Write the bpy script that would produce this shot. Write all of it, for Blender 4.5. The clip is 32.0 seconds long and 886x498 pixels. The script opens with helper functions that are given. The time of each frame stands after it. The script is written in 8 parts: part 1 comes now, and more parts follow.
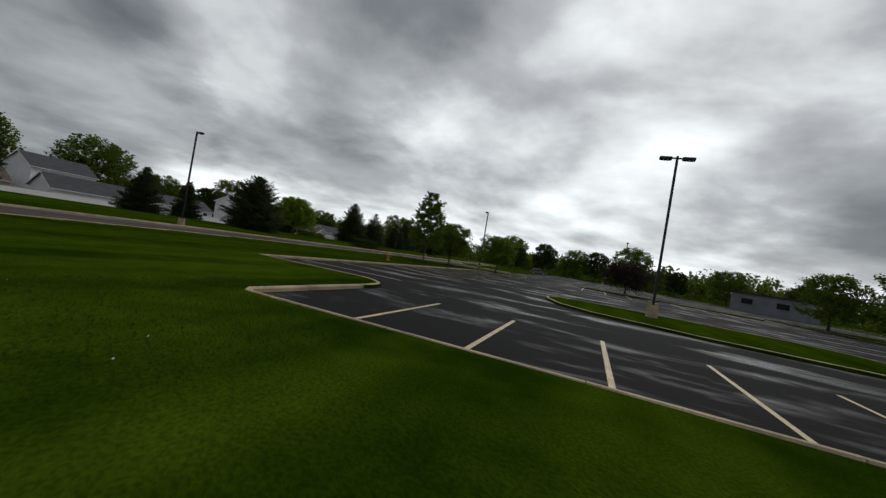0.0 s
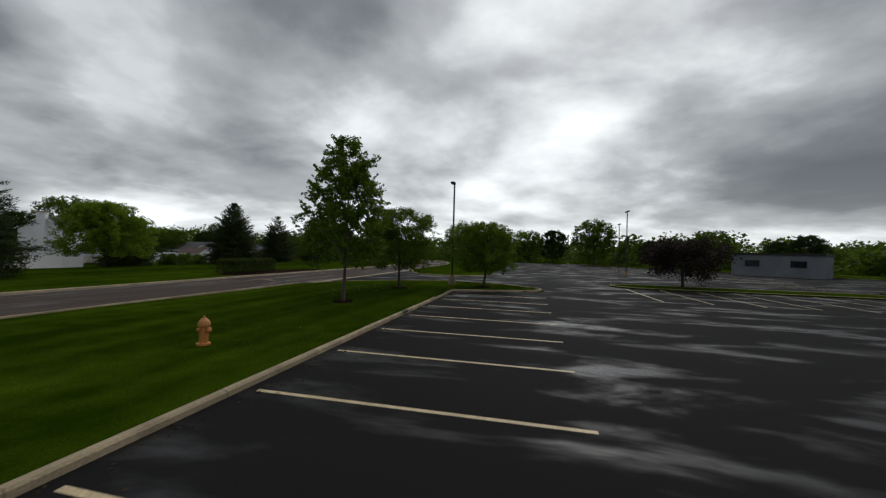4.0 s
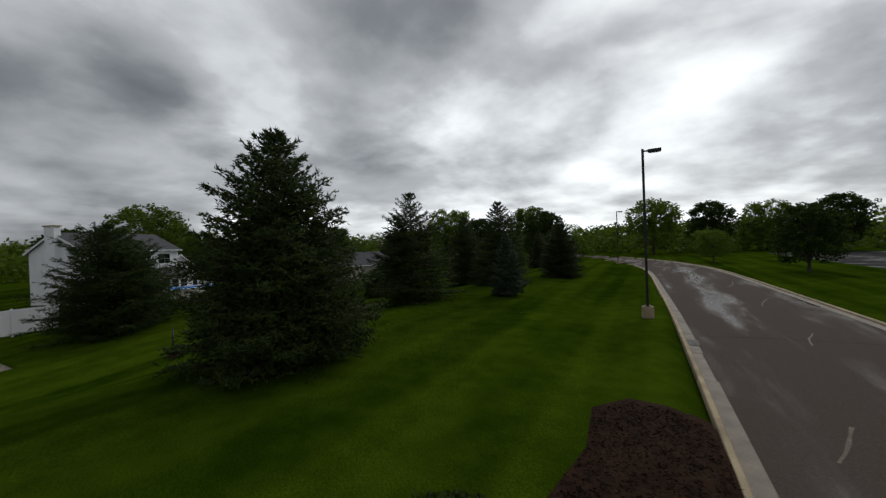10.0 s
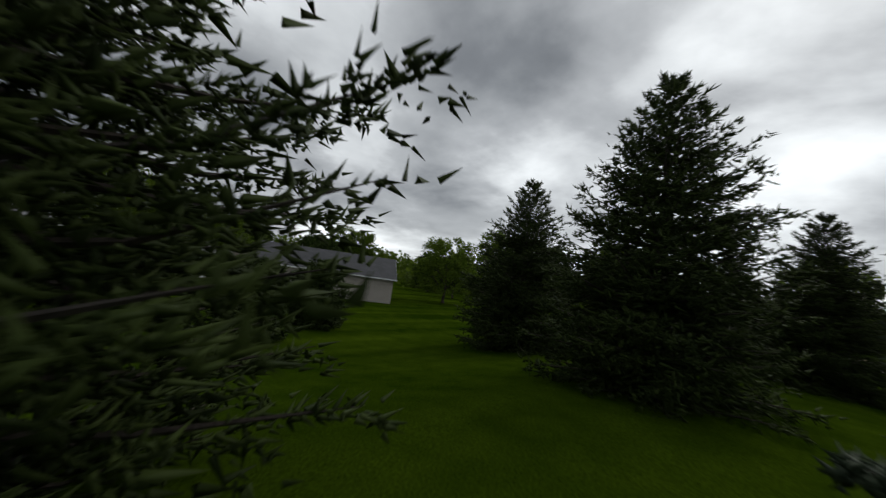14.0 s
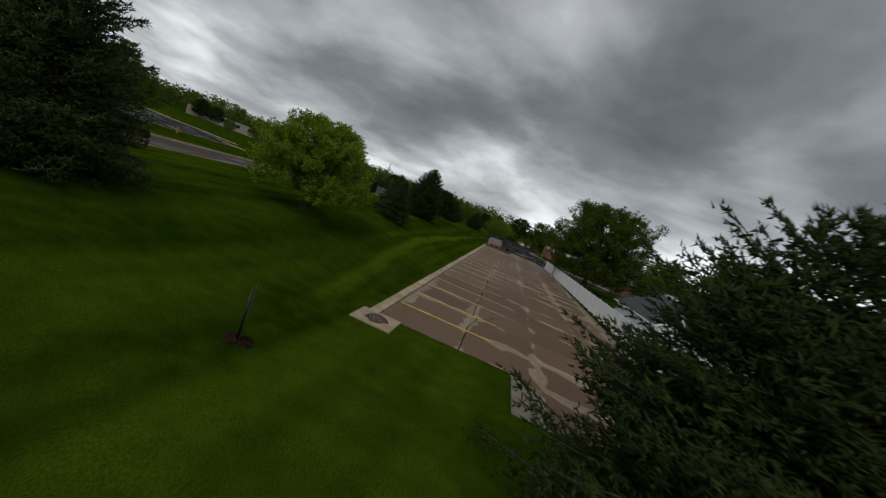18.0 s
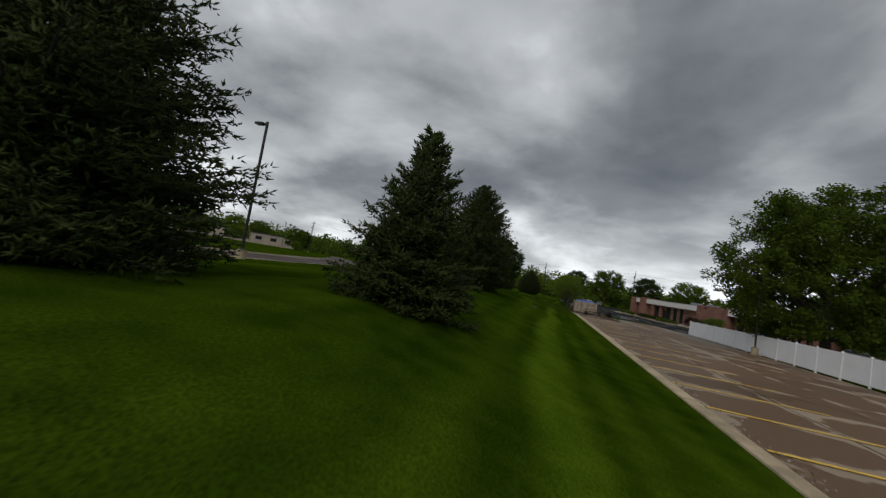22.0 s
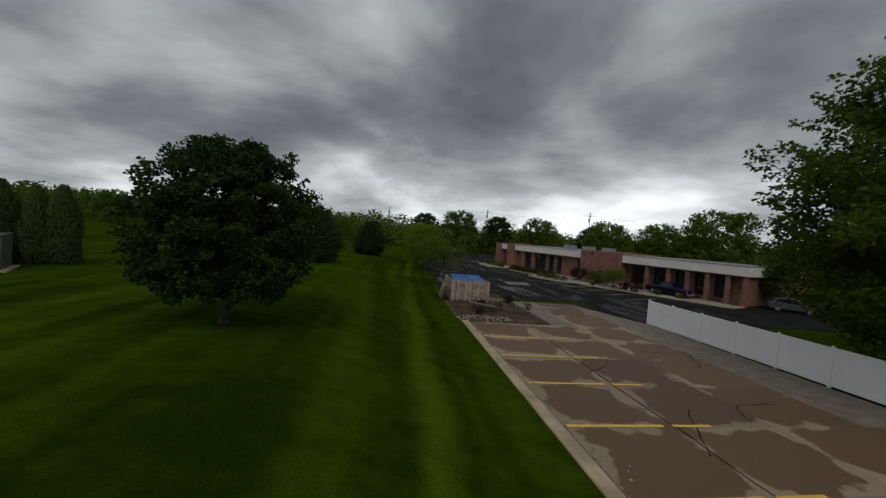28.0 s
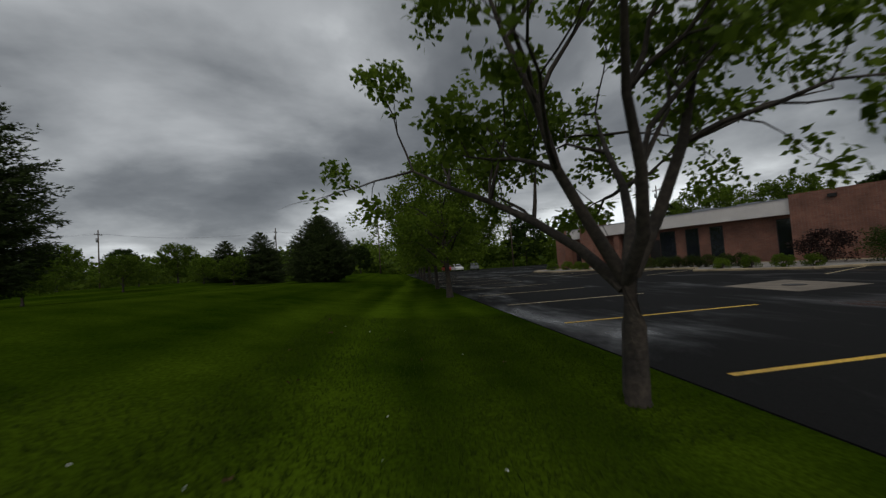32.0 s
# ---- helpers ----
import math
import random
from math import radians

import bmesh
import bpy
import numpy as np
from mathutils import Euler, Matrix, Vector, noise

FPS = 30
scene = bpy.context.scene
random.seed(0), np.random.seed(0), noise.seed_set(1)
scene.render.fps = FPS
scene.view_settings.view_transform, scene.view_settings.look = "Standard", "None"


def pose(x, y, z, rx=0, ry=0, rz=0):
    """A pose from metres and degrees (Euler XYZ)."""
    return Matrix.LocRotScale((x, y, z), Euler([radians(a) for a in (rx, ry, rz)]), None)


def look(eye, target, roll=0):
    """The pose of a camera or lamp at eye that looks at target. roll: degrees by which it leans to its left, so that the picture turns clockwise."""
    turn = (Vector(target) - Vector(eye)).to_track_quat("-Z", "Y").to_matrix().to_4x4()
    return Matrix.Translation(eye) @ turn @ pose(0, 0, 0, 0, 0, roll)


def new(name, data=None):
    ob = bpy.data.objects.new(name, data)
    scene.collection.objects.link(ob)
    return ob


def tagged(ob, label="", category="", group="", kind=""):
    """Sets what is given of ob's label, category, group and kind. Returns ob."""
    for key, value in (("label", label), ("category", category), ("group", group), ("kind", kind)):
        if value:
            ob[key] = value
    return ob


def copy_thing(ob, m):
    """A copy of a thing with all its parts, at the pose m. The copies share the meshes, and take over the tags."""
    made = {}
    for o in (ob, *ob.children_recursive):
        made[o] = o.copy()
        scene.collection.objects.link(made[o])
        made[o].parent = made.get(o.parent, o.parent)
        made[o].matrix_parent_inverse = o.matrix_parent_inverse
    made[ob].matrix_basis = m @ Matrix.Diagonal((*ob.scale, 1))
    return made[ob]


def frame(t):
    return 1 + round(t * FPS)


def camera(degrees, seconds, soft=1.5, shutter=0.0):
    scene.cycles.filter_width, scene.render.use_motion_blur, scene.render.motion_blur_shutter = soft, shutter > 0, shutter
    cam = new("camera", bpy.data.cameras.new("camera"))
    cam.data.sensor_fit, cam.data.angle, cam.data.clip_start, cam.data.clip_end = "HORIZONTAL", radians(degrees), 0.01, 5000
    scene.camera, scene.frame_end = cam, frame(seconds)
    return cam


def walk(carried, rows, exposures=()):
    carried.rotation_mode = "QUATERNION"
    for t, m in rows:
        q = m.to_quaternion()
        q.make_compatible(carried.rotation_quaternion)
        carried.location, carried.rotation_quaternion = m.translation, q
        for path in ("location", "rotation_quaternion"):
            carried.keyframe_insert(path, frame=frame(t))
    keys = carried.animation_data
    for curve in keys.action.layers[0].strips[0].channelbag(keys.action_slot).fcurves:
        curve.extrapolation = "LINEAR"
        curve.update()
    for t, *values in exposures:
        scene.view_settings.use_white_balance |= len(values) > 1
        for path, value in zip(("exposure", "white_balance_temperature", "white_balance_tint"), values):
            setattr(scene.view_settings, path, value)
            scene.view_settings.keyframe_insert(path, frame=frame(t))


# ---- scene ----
cam = camera(99.7, 32.0, soft=1.3, shutter=0.15)
PATH = [
    (0, (15.0, -32.2, 1.69), (14.227, -30.356, 1.708), 9.7),
    (0.5, (12.8, -30.0, 1.66), (12.136, -28.114, 1.69), 6.8),
    (1, (10.5, -27.8, 1.74), (9.955, -25.876, 1.769), 3.6),
    (1.5, (9.05, -25.1, 1.92), (8.595, -23.153, 1.945), 1.8),
    (2, (7.85, -22.42, 2.2), (7.427, -20.465, 2.209), 0.3),
    (2.5, (6.82, -19.56, 2.43), (6.446, -17.596, 2.444), -0.8),
    (4.5, (4.797, -6.245, 2.696), (4.262, -4.318, 2.721), 4.1),
    (5, (4.184, -2.436, 2.459), (3.484, -0.562, 2.479), 6.0),
    (5.5, (2.966, 0.996, 1.973), (2.125, 2.81, 1.985), 6.9),
    (6, (1.172, 4.308, 1.45), (0.237, 6.076, 1.465), 6.9),
    (6.5, (-1.147, 7.35, 1.136), (-2.147, 9.082, 1.163), 7.0),
    (7, (-3.509, 10.391, 0.722), (-4.607, 12.06, 0.813), 7.5),
    (7.5, (-6.053, 13.309, 1.31), (-7.284, 14.884, 1.367), 7.8),
    (8, (-8.707, 16.161, 1.82), (-10.061, 17.632, 1.868), 8.0),
    (8.5, (-11.833, 18.666, 2.44), (-13.226, 20.1, 2.49), 7.5),
    (9, (-15.156, 20.387, 3.427), (-16.5, 21.868, 3.471), 5.8),
    (9.5, (-18.506, 21.782, 4.001), (-19.677, 23.403, 4.024), 1.9),
    (10, (-21.673, 23.493, 4.322), (-22.644, 25.241, 4.305), -2.2),
    (10.5, (-24.275, 25.677, 4.323), (-25.081, 27.507, 4.27), -4.7),
    (11, (-26.22, 28.219, 3.996), (-26.943, 30.083, 3.954), -5.0),
    (11.5, (-27.702, 31.167, 3.68), (-28.393, 33.044, 3.657), -4.5),
    (12, (-28.756, 34.34, 3.112), (-29.453, 36.214, 3.137), -3.3),
    (12.5, (-29.556, 37.261, 2.635), (-30.301, 39.116, 2.711), -1.5),
    (13, (-30.551, 40.345, 2.332), (-31.367, 42.166, 2.458), -0.3),
    (13.5, (-31.397, 42.987, 2.276), (-32.308, 44.763, 2.405), 3.1),
    (15.5, (-39.724, 55.785, 3.315), (-41.697, 55.487, 3.455), 18.3),
    (16, (-42.761, 54.515, 3.428), (-44.615, 53.771, 3.525), 20.0),
    (16.5, (-45.885, 52.927, 4.024), (-47.417, 51.641, 4.022), 20.9),
    (17, (-48.389, 50.23, 4.477), (-49.303, 48.455, 4.364), 22.5),
    (17.5, (-49.471, 46.544, 4.714), (-49.669, 44.564, 4.509), 23.4),
    (18, (-49.405, 42.327, 4.394), (-49.111, 40.362, 4.163), 21.4),
    (18.5, (-48.175, 38.373, 3.834), (-47.681, 36.447, 3.618), 17.5),
    (19, (-45.993, 34.698, 2.945), (-45.51, 32.763, 2.787), 12.7),
    (19.5, (-43.475, 31.046, 2.09), (-43.192, 29.068, 1.99), 5.7),
    (20, (-41.21, 27.301, 1.207), (-41.157, 25.302, 1.151), -0.4),
    (20.5, (-39.25, 22.0, 0.55), (-39.3, 20.001, 0.521), -2.1),
    (21, (-39.1, 17.4, 0.63), (-39.062, 15.401, 0.646), -1.1),
    (21.5, (-39.75, 13.4, 1.08), (-39.487, 11.418, 1.142), 3.8),
    (22, (-39.75, 10.0, 1.44), (-39.209, 8.078, 1.559), 9.6),
    (22.5, (-38.149, 6.664, 2.143), (-37.49, 4.785, 2.325), 12.8),
    (23, (-36.05, 3.911, 2.913), (-35.517, 2.001, 3.171), 10.2),
    (23.5, (-33.4, 2.45, 3.3), (-33.385, 0.475, 3.6), 2.8),
    (24, (-32.104, 1.289, 3.924), (-32.435, -0.677, 4.086), -5.7),
    (24.5, (-30.971, -1.472, 4.77), (-31.598, -3.371, 4.796), -7.9),
    (26.5, (-35.541, -11.54, 6.383), (-36.059, -13.467, 6.254), 1.7),
    (27, (-37.497, -15.919, 5.673), (-37.907, -17.874, 5.571), 3.6),
    (27.5, (-38.775, -20.22, 4.943), (-39.112, -22.19, 4.857), 4.7),
    (28, (-39.322, -24.317, 4.296), (-39.622, -26.293, 4.217), 4.6),
    (28.5, (-39.692, -28.486, 3.51), (-39.965, -30.467, 3.46), 3.4),
    (29, (-39.783, -32.998, 2.821), (-40.049, -34.98, 2.785), 2.3),
    (29.5, (-39.949, -37.794, 2.041), (-40.218, -39.776, 2.029), 1.2),
    (30, (-40.287, -42.621, 1.419), (-40.557, -44.603, 1.432), -0.1),
    (30.5, (-40.73, -47.442, 0.965), (-41.006, -49.423, 0.997), -1.4),
    (31, (-41.382, -51.908, 0.447), (-41.655, -53.888, 0.508), -2.5),
    (31.5, (-41.841, -56.242, 0.292), (-42.131, -58.219, 0.367), -3.6),
    (32, (-42.505, -60.205, 0.135), (-42.786, -62.183, 0.221), -4.0),
]
walk(cam, [(t, look(eye, target, roll)) for t, eye, target, roll in PATH], [(0.0, 0.0), (7.0, 0.05), (9.0, 0.08), (13.0, 0.08), (16.0, 0.0), (21.0, 0.05), (22.5, 0.2), (24.0, 0.15), (27.0, -0.05), (32.0, -0.15)])

def smooth(a, b, v):
    k = min(1.0, max(0.0, (v - a) / (b - a)))
    return k * k * (3 - 2 * k)


# ---- world, sun ----
world = bpy.data.worlds.new("world")
scene.world = world
world.use_nodes = True
wn, wl = world.node_tree.nodes, world.node_tree.links
wn.clear()


def wnode(kind, **values):
    n = wn.new(kind)
    for k, v in values.items():
        n.inputs[k].default_value = v
    return n


def wmath(op, a, b=None):
    n = wn.new("ShaderNodeMath")
    n.operation = op
    for i, v in enumerate((a, b)):
        if v is None:
            continue
        if isinstance(v, (int, float)):
            n.inputs[i].default_value = v
        else:
            wl.new(v, n.inputs[i])
    return n.outputs[0]


way = wn.new("ShaderNodeTexCoord").outputs["Generated"]
split = wn.new("ShaderNodeSeparateXYZ")
wl.new(way, split.inputs[0])
# the cloud deck is a flat layer seen in perspective
low = wmath("MAXIMUM", split.outputs[2], 0.0)
lift = wmath("ADD", low, 0.24)
deck = wn.new("ShaderNodeCombineXYZ")
wl.new(wmath("DIVIDE", split.outputs[0], lift), deck.inputs[0])
wl.new(wmath("DIVIDE", split.outputs[1], lift), deck.inputs[1])
big = wnode("ShaderNodeTexNoise", Scale=0.75, Detail=8.0, Roughness=0.52, Distortion=0.2)
wl.new(deck.outputs[0], big.inputs["Vector"])
fine = wnode("ShaderNodeTexNoise", Scale=1.7, Detail=6.0, Roughness=0.5, Distortion=0.2)
wl.new(deck.outputs[0], fine.inputs["Vector"])
# brighter cloud over the hidden sun in the north, a bright gap low in the south-west


def lobe(direction, lo, hi):
    d = Vector(direction).normalized()
    dot = wn.new("ShaderNodeVectorMath")
    dot.operation = "DOT_PRODUCT"
    wl.new(way, dot.inputs[0])
    dot.inputs[1].default_value = d
    k = wn.new("ShaderNodeMapRange")
    k.interpolation_type = "SMOOTHSTEP"
    k.inputs["From Min"].default_value, k.inputs["From Max"].default_value = lo, hi
    wl.new(dot.outputs["Value"], k.inputs[0])
    return k.outputs[0]


def spread(s, lo, hi):
    k = wn.new("ShaderNodeMapRange")
    k.inputs["From Min"].default_value, k.inputs["From Max"].default_value = lo, hi
    wl.new(s, k.inputs[0])
    return k.outputs[0]


def ragged(direction, lo, hi, amount):
    """A cloud mass round a direction, its edge broken up by the deck's noise."""
    d = Vector(direction).normalized()
    dot = wn.new("ShaderNodeVectorMath")
    dot.operation = "DOT_PRODUCT"
    wl.new(way, dot.inputs[0])
    dot.inputs[1].default_value = d
    torn = wmath("ADD", dot.outputs["Value"], wmath("MULTIPLY", wmath("SUBTRACT", edge_noise.outputs[0], 0.5), amount))
    k = wn.new("ShaderNodeMapRange")
    k.interpolation_type = "SMOOTHSTEP"
    k.inputs["From Min"].default_value, k.inputs["From Max"].default_value = lo, hi
    wl.new(torn, k.inputs[0])
    return k.outputs[0]


edge_noise = wnode("ShaderNodeTexNoise", Scale=1.15, Detail=7.0, Roughness=0.52, Distortion=0.15)
wl.new(deck.outputs[0], edge_noise.inputs["Vector"])
north = lobe((-0.08, 0.90, 0.42), 0.0, 1.0)
eastern = lobe((0.92, -0.25, 0.45), 0.2, 1.0)
gap = wmath("MULTIPLY", lobe((-0.42, -0.90, 0.10), 0.78, 1.0), wmath("SUBTRACT", 1.0, spread(split.outputs[2], 0.10, 0.30)))
rim = wmath("SUBTRACT", 1.0, spread(split.outputs[2], 0.04, 0.20))
thick = wmath("ADD", wmath("MULTIPLY", spread(big.outputs[0], 0.40, 0.60), 0.29), wmath("MULTIPLY", spread(fine.outputs[0], 0.36, 0.64), 0.16))
thick = wmath("ADD", thick, wmath("MULTIPLY", north, 0.29))
thick = wmath("ADD", thick, wmath("MULTIPLY", eastern, 0.10))
thick = wmath("ADD", thick, wmath("MULTIPLY", gap, 0.29))
thick = wmath("ADD", thick, wmath("ADD", wmath("MULTIPLY", rim, 0.16), 0.055))
thick = wmath("ADD", thick, wmath("MULTIPLY", lobe((-0.84, -0.06, 0.56), 0.74, 1.0), 0.10))
# one heavy dark cloud mass in the north-west, lower ones in the north-east and west
thick = wmath("SUBTRACT", thick, wmath("MULTIPLY", ragged((-0.62, 0.59, 0.54), 0.90, 0.97, 0.22), 0.17))
thick = wmath("SUBTRACT", thick, wmath("MULTIPLY", ragged((0.62, 0.76, 0.24), 0.90, 0.985, 0.22), 0.24))
thick = wmath("SUBTRACT", thick, wmath("MULTIPLY", ragged((-0.96, 0.22, 0.17), 0.93, 0.985, 0.12), 0.20))
ramp = wn.new("ShaderNodeValToRGB")
wl.new(thick, ramp.inputs[0])
stops = [(0.05, (0.098, 0.107, 0.118)), (0.25, (0.195, 0.209, 0.224)), (0.48, (0.435, 0.456, 0.475)), (0.80, (1.10, 1.15, 1.17))]
while len(ramp.color_ramp.elements) < len(stops):
    ramp.color_ramp.elements.new(0.5)
for e, (at, c) in zip(ramp.color_ramp.elements, stops):
    e.position, e.color = at, (*c, 1)
sky = wn.new("ShaderNodeTexSky")
sky.sky_type, sky.sun_disc = "NISHITA", False
sky.sun_elevation, sky.sun_rotation = radians(43), radians(10)
thin = wn.new("ShaderNodeMix")
thin.data_type = "RGBA"
thin.inputs["Factor"].default_value = 0.004
wl.new(ramp.outputs[0], thin.inputs["A"])
wl.new(sky.outputs[0], thin.inputs["B"])
glow = wnode("ShaderNodeBackground", Strength=1.0)
wl.new(thin.outputs["Result"], glow.inputs["Color"])
wl.new(glow.outputs[0], wn.new("ShaderNodeOutputWorld").inputs[0])
sun = new("sun", bpy.data.lights.new("sun", "SUN"))
sun.data.energy, sun.data.angle, sun.data.color = 0.8, radians(25), (1.0, 0.97, 0.92)
sun.matrix_world = look((8, 45, 42), (0, 0, 0))

# ---- materials ----


def material(name, base, second=None, rough=0.8, scale=2.0, fine_scale=30.0, bump=0.25, metal=0.0, spec=0.5, amount=1.0, coords="Object", random=0.0, grain=0.35):
    """Two colours mixed by broad noise, darkened and lightened by fine grain, with a little relief."""
    m = bpy.data.materials.new(name)
    m.use_nodes = True
    n, l = m.node_tree.nodes, m.node_tree.links
    b = n["Principled BSDF"]
    b.inputs["Metallic"].default_value = metal
    b.inputs["Roughness"].default_value = rough
    b.inputs["Specular IOR Level"].default_value = spec
    tc = n.new("ShaderNodeTexCoord").outputs[coords]
    if coords == "Object" and random == 0.0:
        geo = n.new("ShaderNodeNewGeometry")
        tc = geo.outputs["Position"]
    a = n.new("ShaderNodeTexNoise")
    a.inputs["Scale"].default_value, a.inputs["Detail"].default_value = scale, 5
    f = n.new("ShaderNodeTexNoise")
    f.inputs["Scale"].default_value, f.inputs["Detail"].default_value = fine_scale, 4
    l.new(tc, a.inputs["Vector"])
    l.new(tc, f.inputs["Vector"])
    cr = n.new("ShaderNodeMapRange")
    cr.inputs["From Min"].default_value, cr.inputs["From Max"].default_value = 0.35, 0.65
    cr.inputs["To Max"].default_value = amount
    l.new(a.outputs[0], cr.inputs[0])
    mix = n.new("ShaderNodeMix")
    mix.data_type = "RGBA"
    mix.inputs["A"].default_value = (*base, 1)
    mix.inputs["B"].default_value = (*(second or [c * 0.75 for c in base]), 1)
    l.new(cr.outputs[0], mix.inputs["Factor"])
    v = n.new("ShaderNodeMapRange")
    v.inputs["From Min"].default_value, v.inputs["From Max"].default_value = 0.25, 0.75
    v.inputs["To Min"].default_value, v.inputs["To Max"].default_value = 1 - grain, 1 + grain
    l.new(f.outputs[0], v.inputs[0])
    value = v.outputs[0]
    if random:
        oi = n.new("ShaderNodeObjectInfo")
        r = n.new("ShaderNodeMapRange")
        r.inputs["To Min"].default_value, r.inputs["To Max"].default_value = 1 - random, 1 + random
        l.new(oi.outputs["Random"], r.inputs[0])
        mm = n.new("ShaderNodeMath")
        mm.operation = "MULTIPLY"
        l.new(value, mm.inputs[0])
        l.new(r.outputs[0], mm.inputs[1])
        value = mm.outputs[0]
    sc = n.new("ShaderNodeVectorMath")
    sc.operation = "SCALE"
    l.new(mix.outputs["Result"], sc.inputs[0])
    l.new(value, sc.inputs["Scale"])
    l.new(sc.outputs[0], b.inputs["Base Color"])
    if bump:
        bp = n.new("ShaderNodeBump")
        bp.inputs["Strength"].default_value, bp.inputs["Distance"].default_value = bump, 0.02
        l.new(f.outputs[0], bp.inputs["Height"])
        l.new(bp.outputs[0], b.inputs["Normal"])
    return m


def leaf_material(name, base, second, rough=0.6, through_light=0.35):
    m = bpy.data.materials.new(name)
    m.use_nodes = True
    n, l = m.node_tree.nodes, m.node_tree.links
    b = n["Principled BSDF"]
    b.inputs["Roughness"].default_value = rough
    b.inputs["Specular IOR Level"].default_value = 0.08
    geo = n.new("ShaderNodeNewGeometry")
    oi = n.new("ShaderNodeObjectInfo")
    a = n.new("ShaderNodeTexNoise")
    a.inputs["Scale"].default_value = 0.7
    l.new(geo.outputs["Position"], a.inputs["Vector"])
    add = n.new("ShaderNodeMath")
    add.operation = "ADD"
    l.new(geo.outputs["Random Per Island"], add.inputs[0])
    l.new(a.outputs[0], add.inputs[1])
    r = n.new("ShaderNodeMapRange")
    r.inputs["From Min"].default_value, r.inputs["From Max"].default_value = 0.3, 1.3
    l.new(add.outputs[0], r.inputs[0])
    mix = n.new("ShaderNodeMix")
    mix.data_type = "RGBA"
    mix.inputs["A"].default_value = (*base, 1)
    mix.inputs["B"].default_value = (*second, 1)
    l.new(r.outputs[0], mix.inputs["Factor"])
    sc = n.new("ShaderNodeVectorMath")
    sc.operation = "SCALE"
    v = n.new("ShaderNodeMapRange")
    v.inputs["To Min"].default_value, v.inputs["To Max"].default_value = 0.8, 1.2
    l.new(oi.outputs["Random"], v.inputs[0])
    l.new(mix.outputs["Result"], sc.inputs[0])
    l.new(v.outputs[0], sc.inputs["Scale"])
    l.new(sc.outputs[0], b.inputs["Base Color"])
    tr = n.new("ShaderNodeBsdfTranslucent")
    l.new(sc.outputs[0], tr.inputs[0])
    ms = n.new("ShaderNodeMixShader")
    ms.inputs[0].default_value = through_light
    l.new(b.outputs[0], ms.inputs[1])
    l.new(tr.outputs[0], ms.inputs[2])
    l.new(ms.outputs[0], n["Material Output"].inputs[0])
    return m


def asphalt_material(name, dry, wet_amount, tint=(1, 1, 1), grain_scale=60.0, streak=(0.25, 0.09), gloss=(0.045, 0.08), deep=0.5):
    """Old asphalt with wet, glossy stretches and duller dry ones."""
    m = bpy.data.materials.new(name)
    m.use_nodes = True
    n, l = m.node_tree.nodes, m.node_tree.links
    b = n["Principled BSDF"]
    geo = n.new("ShaderNodeNewGeometry")
    mp = n.new("ShaderNodeMapping")
    mp.inputs["Scale"].default_value = (streak[0], streak[1], 0.2)
    l.new(geo.outputs["Position"], mp.inputs["Vector"])
    a = n.new("ShaderNodeTexNoise")
    a.inputs["Scale"].default_value, a.inputs["Detail"].default_value, a.inputs["Roughness"].default_value, a.inputs["Distortion"].default_value = 1.6, 6, 0.6, 0.35
    l.new(mp.outputs[0], a.inputs["Vector"])
    f = n.new("ShaderNodeTexNoise")
    f.inputs["Scale"].default_value, f.inputs["Detail"].default_value = grain_scale, 3
    l.new(geo.outputs["Position"], f.inputs["Vector"])
    w = n.new("ShaderNodeMapRange")
    w.inputs["From Min"].default_value, w.inputs["From Max"].default_value = 0.55 - wet_amount * 0.3, 0.72 - wet_amount * 0.3
    l.new(a.outputs[0], w.inputs[0])
    mix = n.new("ShaderNodeMix")
    mix.data_type = "RGBA"
    mix.inputs["A"].default_value = (*[dry * c for c in tint], 1)
    mix.inputs["B"].default_value = (*[dry * deep * c for c in tint], 1)
    l.new(w.outputs[0], mix.inputs["Factor"])
    v = n.new("ShaderNodeMapRange")
    v.inputs["From Min"].default_value, v.inputs["From Max"].default_value = 0.3, 0.7
    v.inputs["To Min"].default_value, v.inputs["To Max"].default_value = 0.6, 1.4
    l.new(f.outputs[0], v.inputs[0])
    sc = n.new("ShaderNodeVectorMath")
    sc.operation = "SCALE"
    l.new(mix.outputs["Result"], sc.inputs[0])
    l.new(v.outputs[0], sc.inputs["Scale"])
    l.new(sc.outputs[0], b.inputs["Base Color"])
    rr = n.new("ShaderNodeMapRange")
    rr.inputs["To Min"].default_value, rr.inputs["To Max"].default_value = 0.85, 0.2
    sp = n.new("ShaderNodeMapRange")
    sp.inputs["To Min"].default_value, sp.inputs["To Max"].default_value = gloss
    l.new(w.outputs[0], sp.inputs[0])
    l.new(sp.outputs[0], b.inputs["Specular IOR Level"])
    l.new(w.outputs[0], rr.inputs[0])
    l.new(rr.outputs[0], b.inputs["Roughness"])
    bp = n.new("ShaderNodeBump")
    bs = n.new("ShaderNodeMapRange")
    bs.inputs["To Min"].default_value, bs.inputs["To Max"].default_value = 0.35, 0.03
    l.new(w.outputs[0], bs.inputs[0])
    l.new(bs.outputs[0], bp.inputs["Strength"])
    bp.inputs["Distance"].default_value = 0.01
    l.new(f.outputs[0], bp.inputs["Height"])
    l.new(bp.outputs[0], b.inputs["Normal"])
    return m


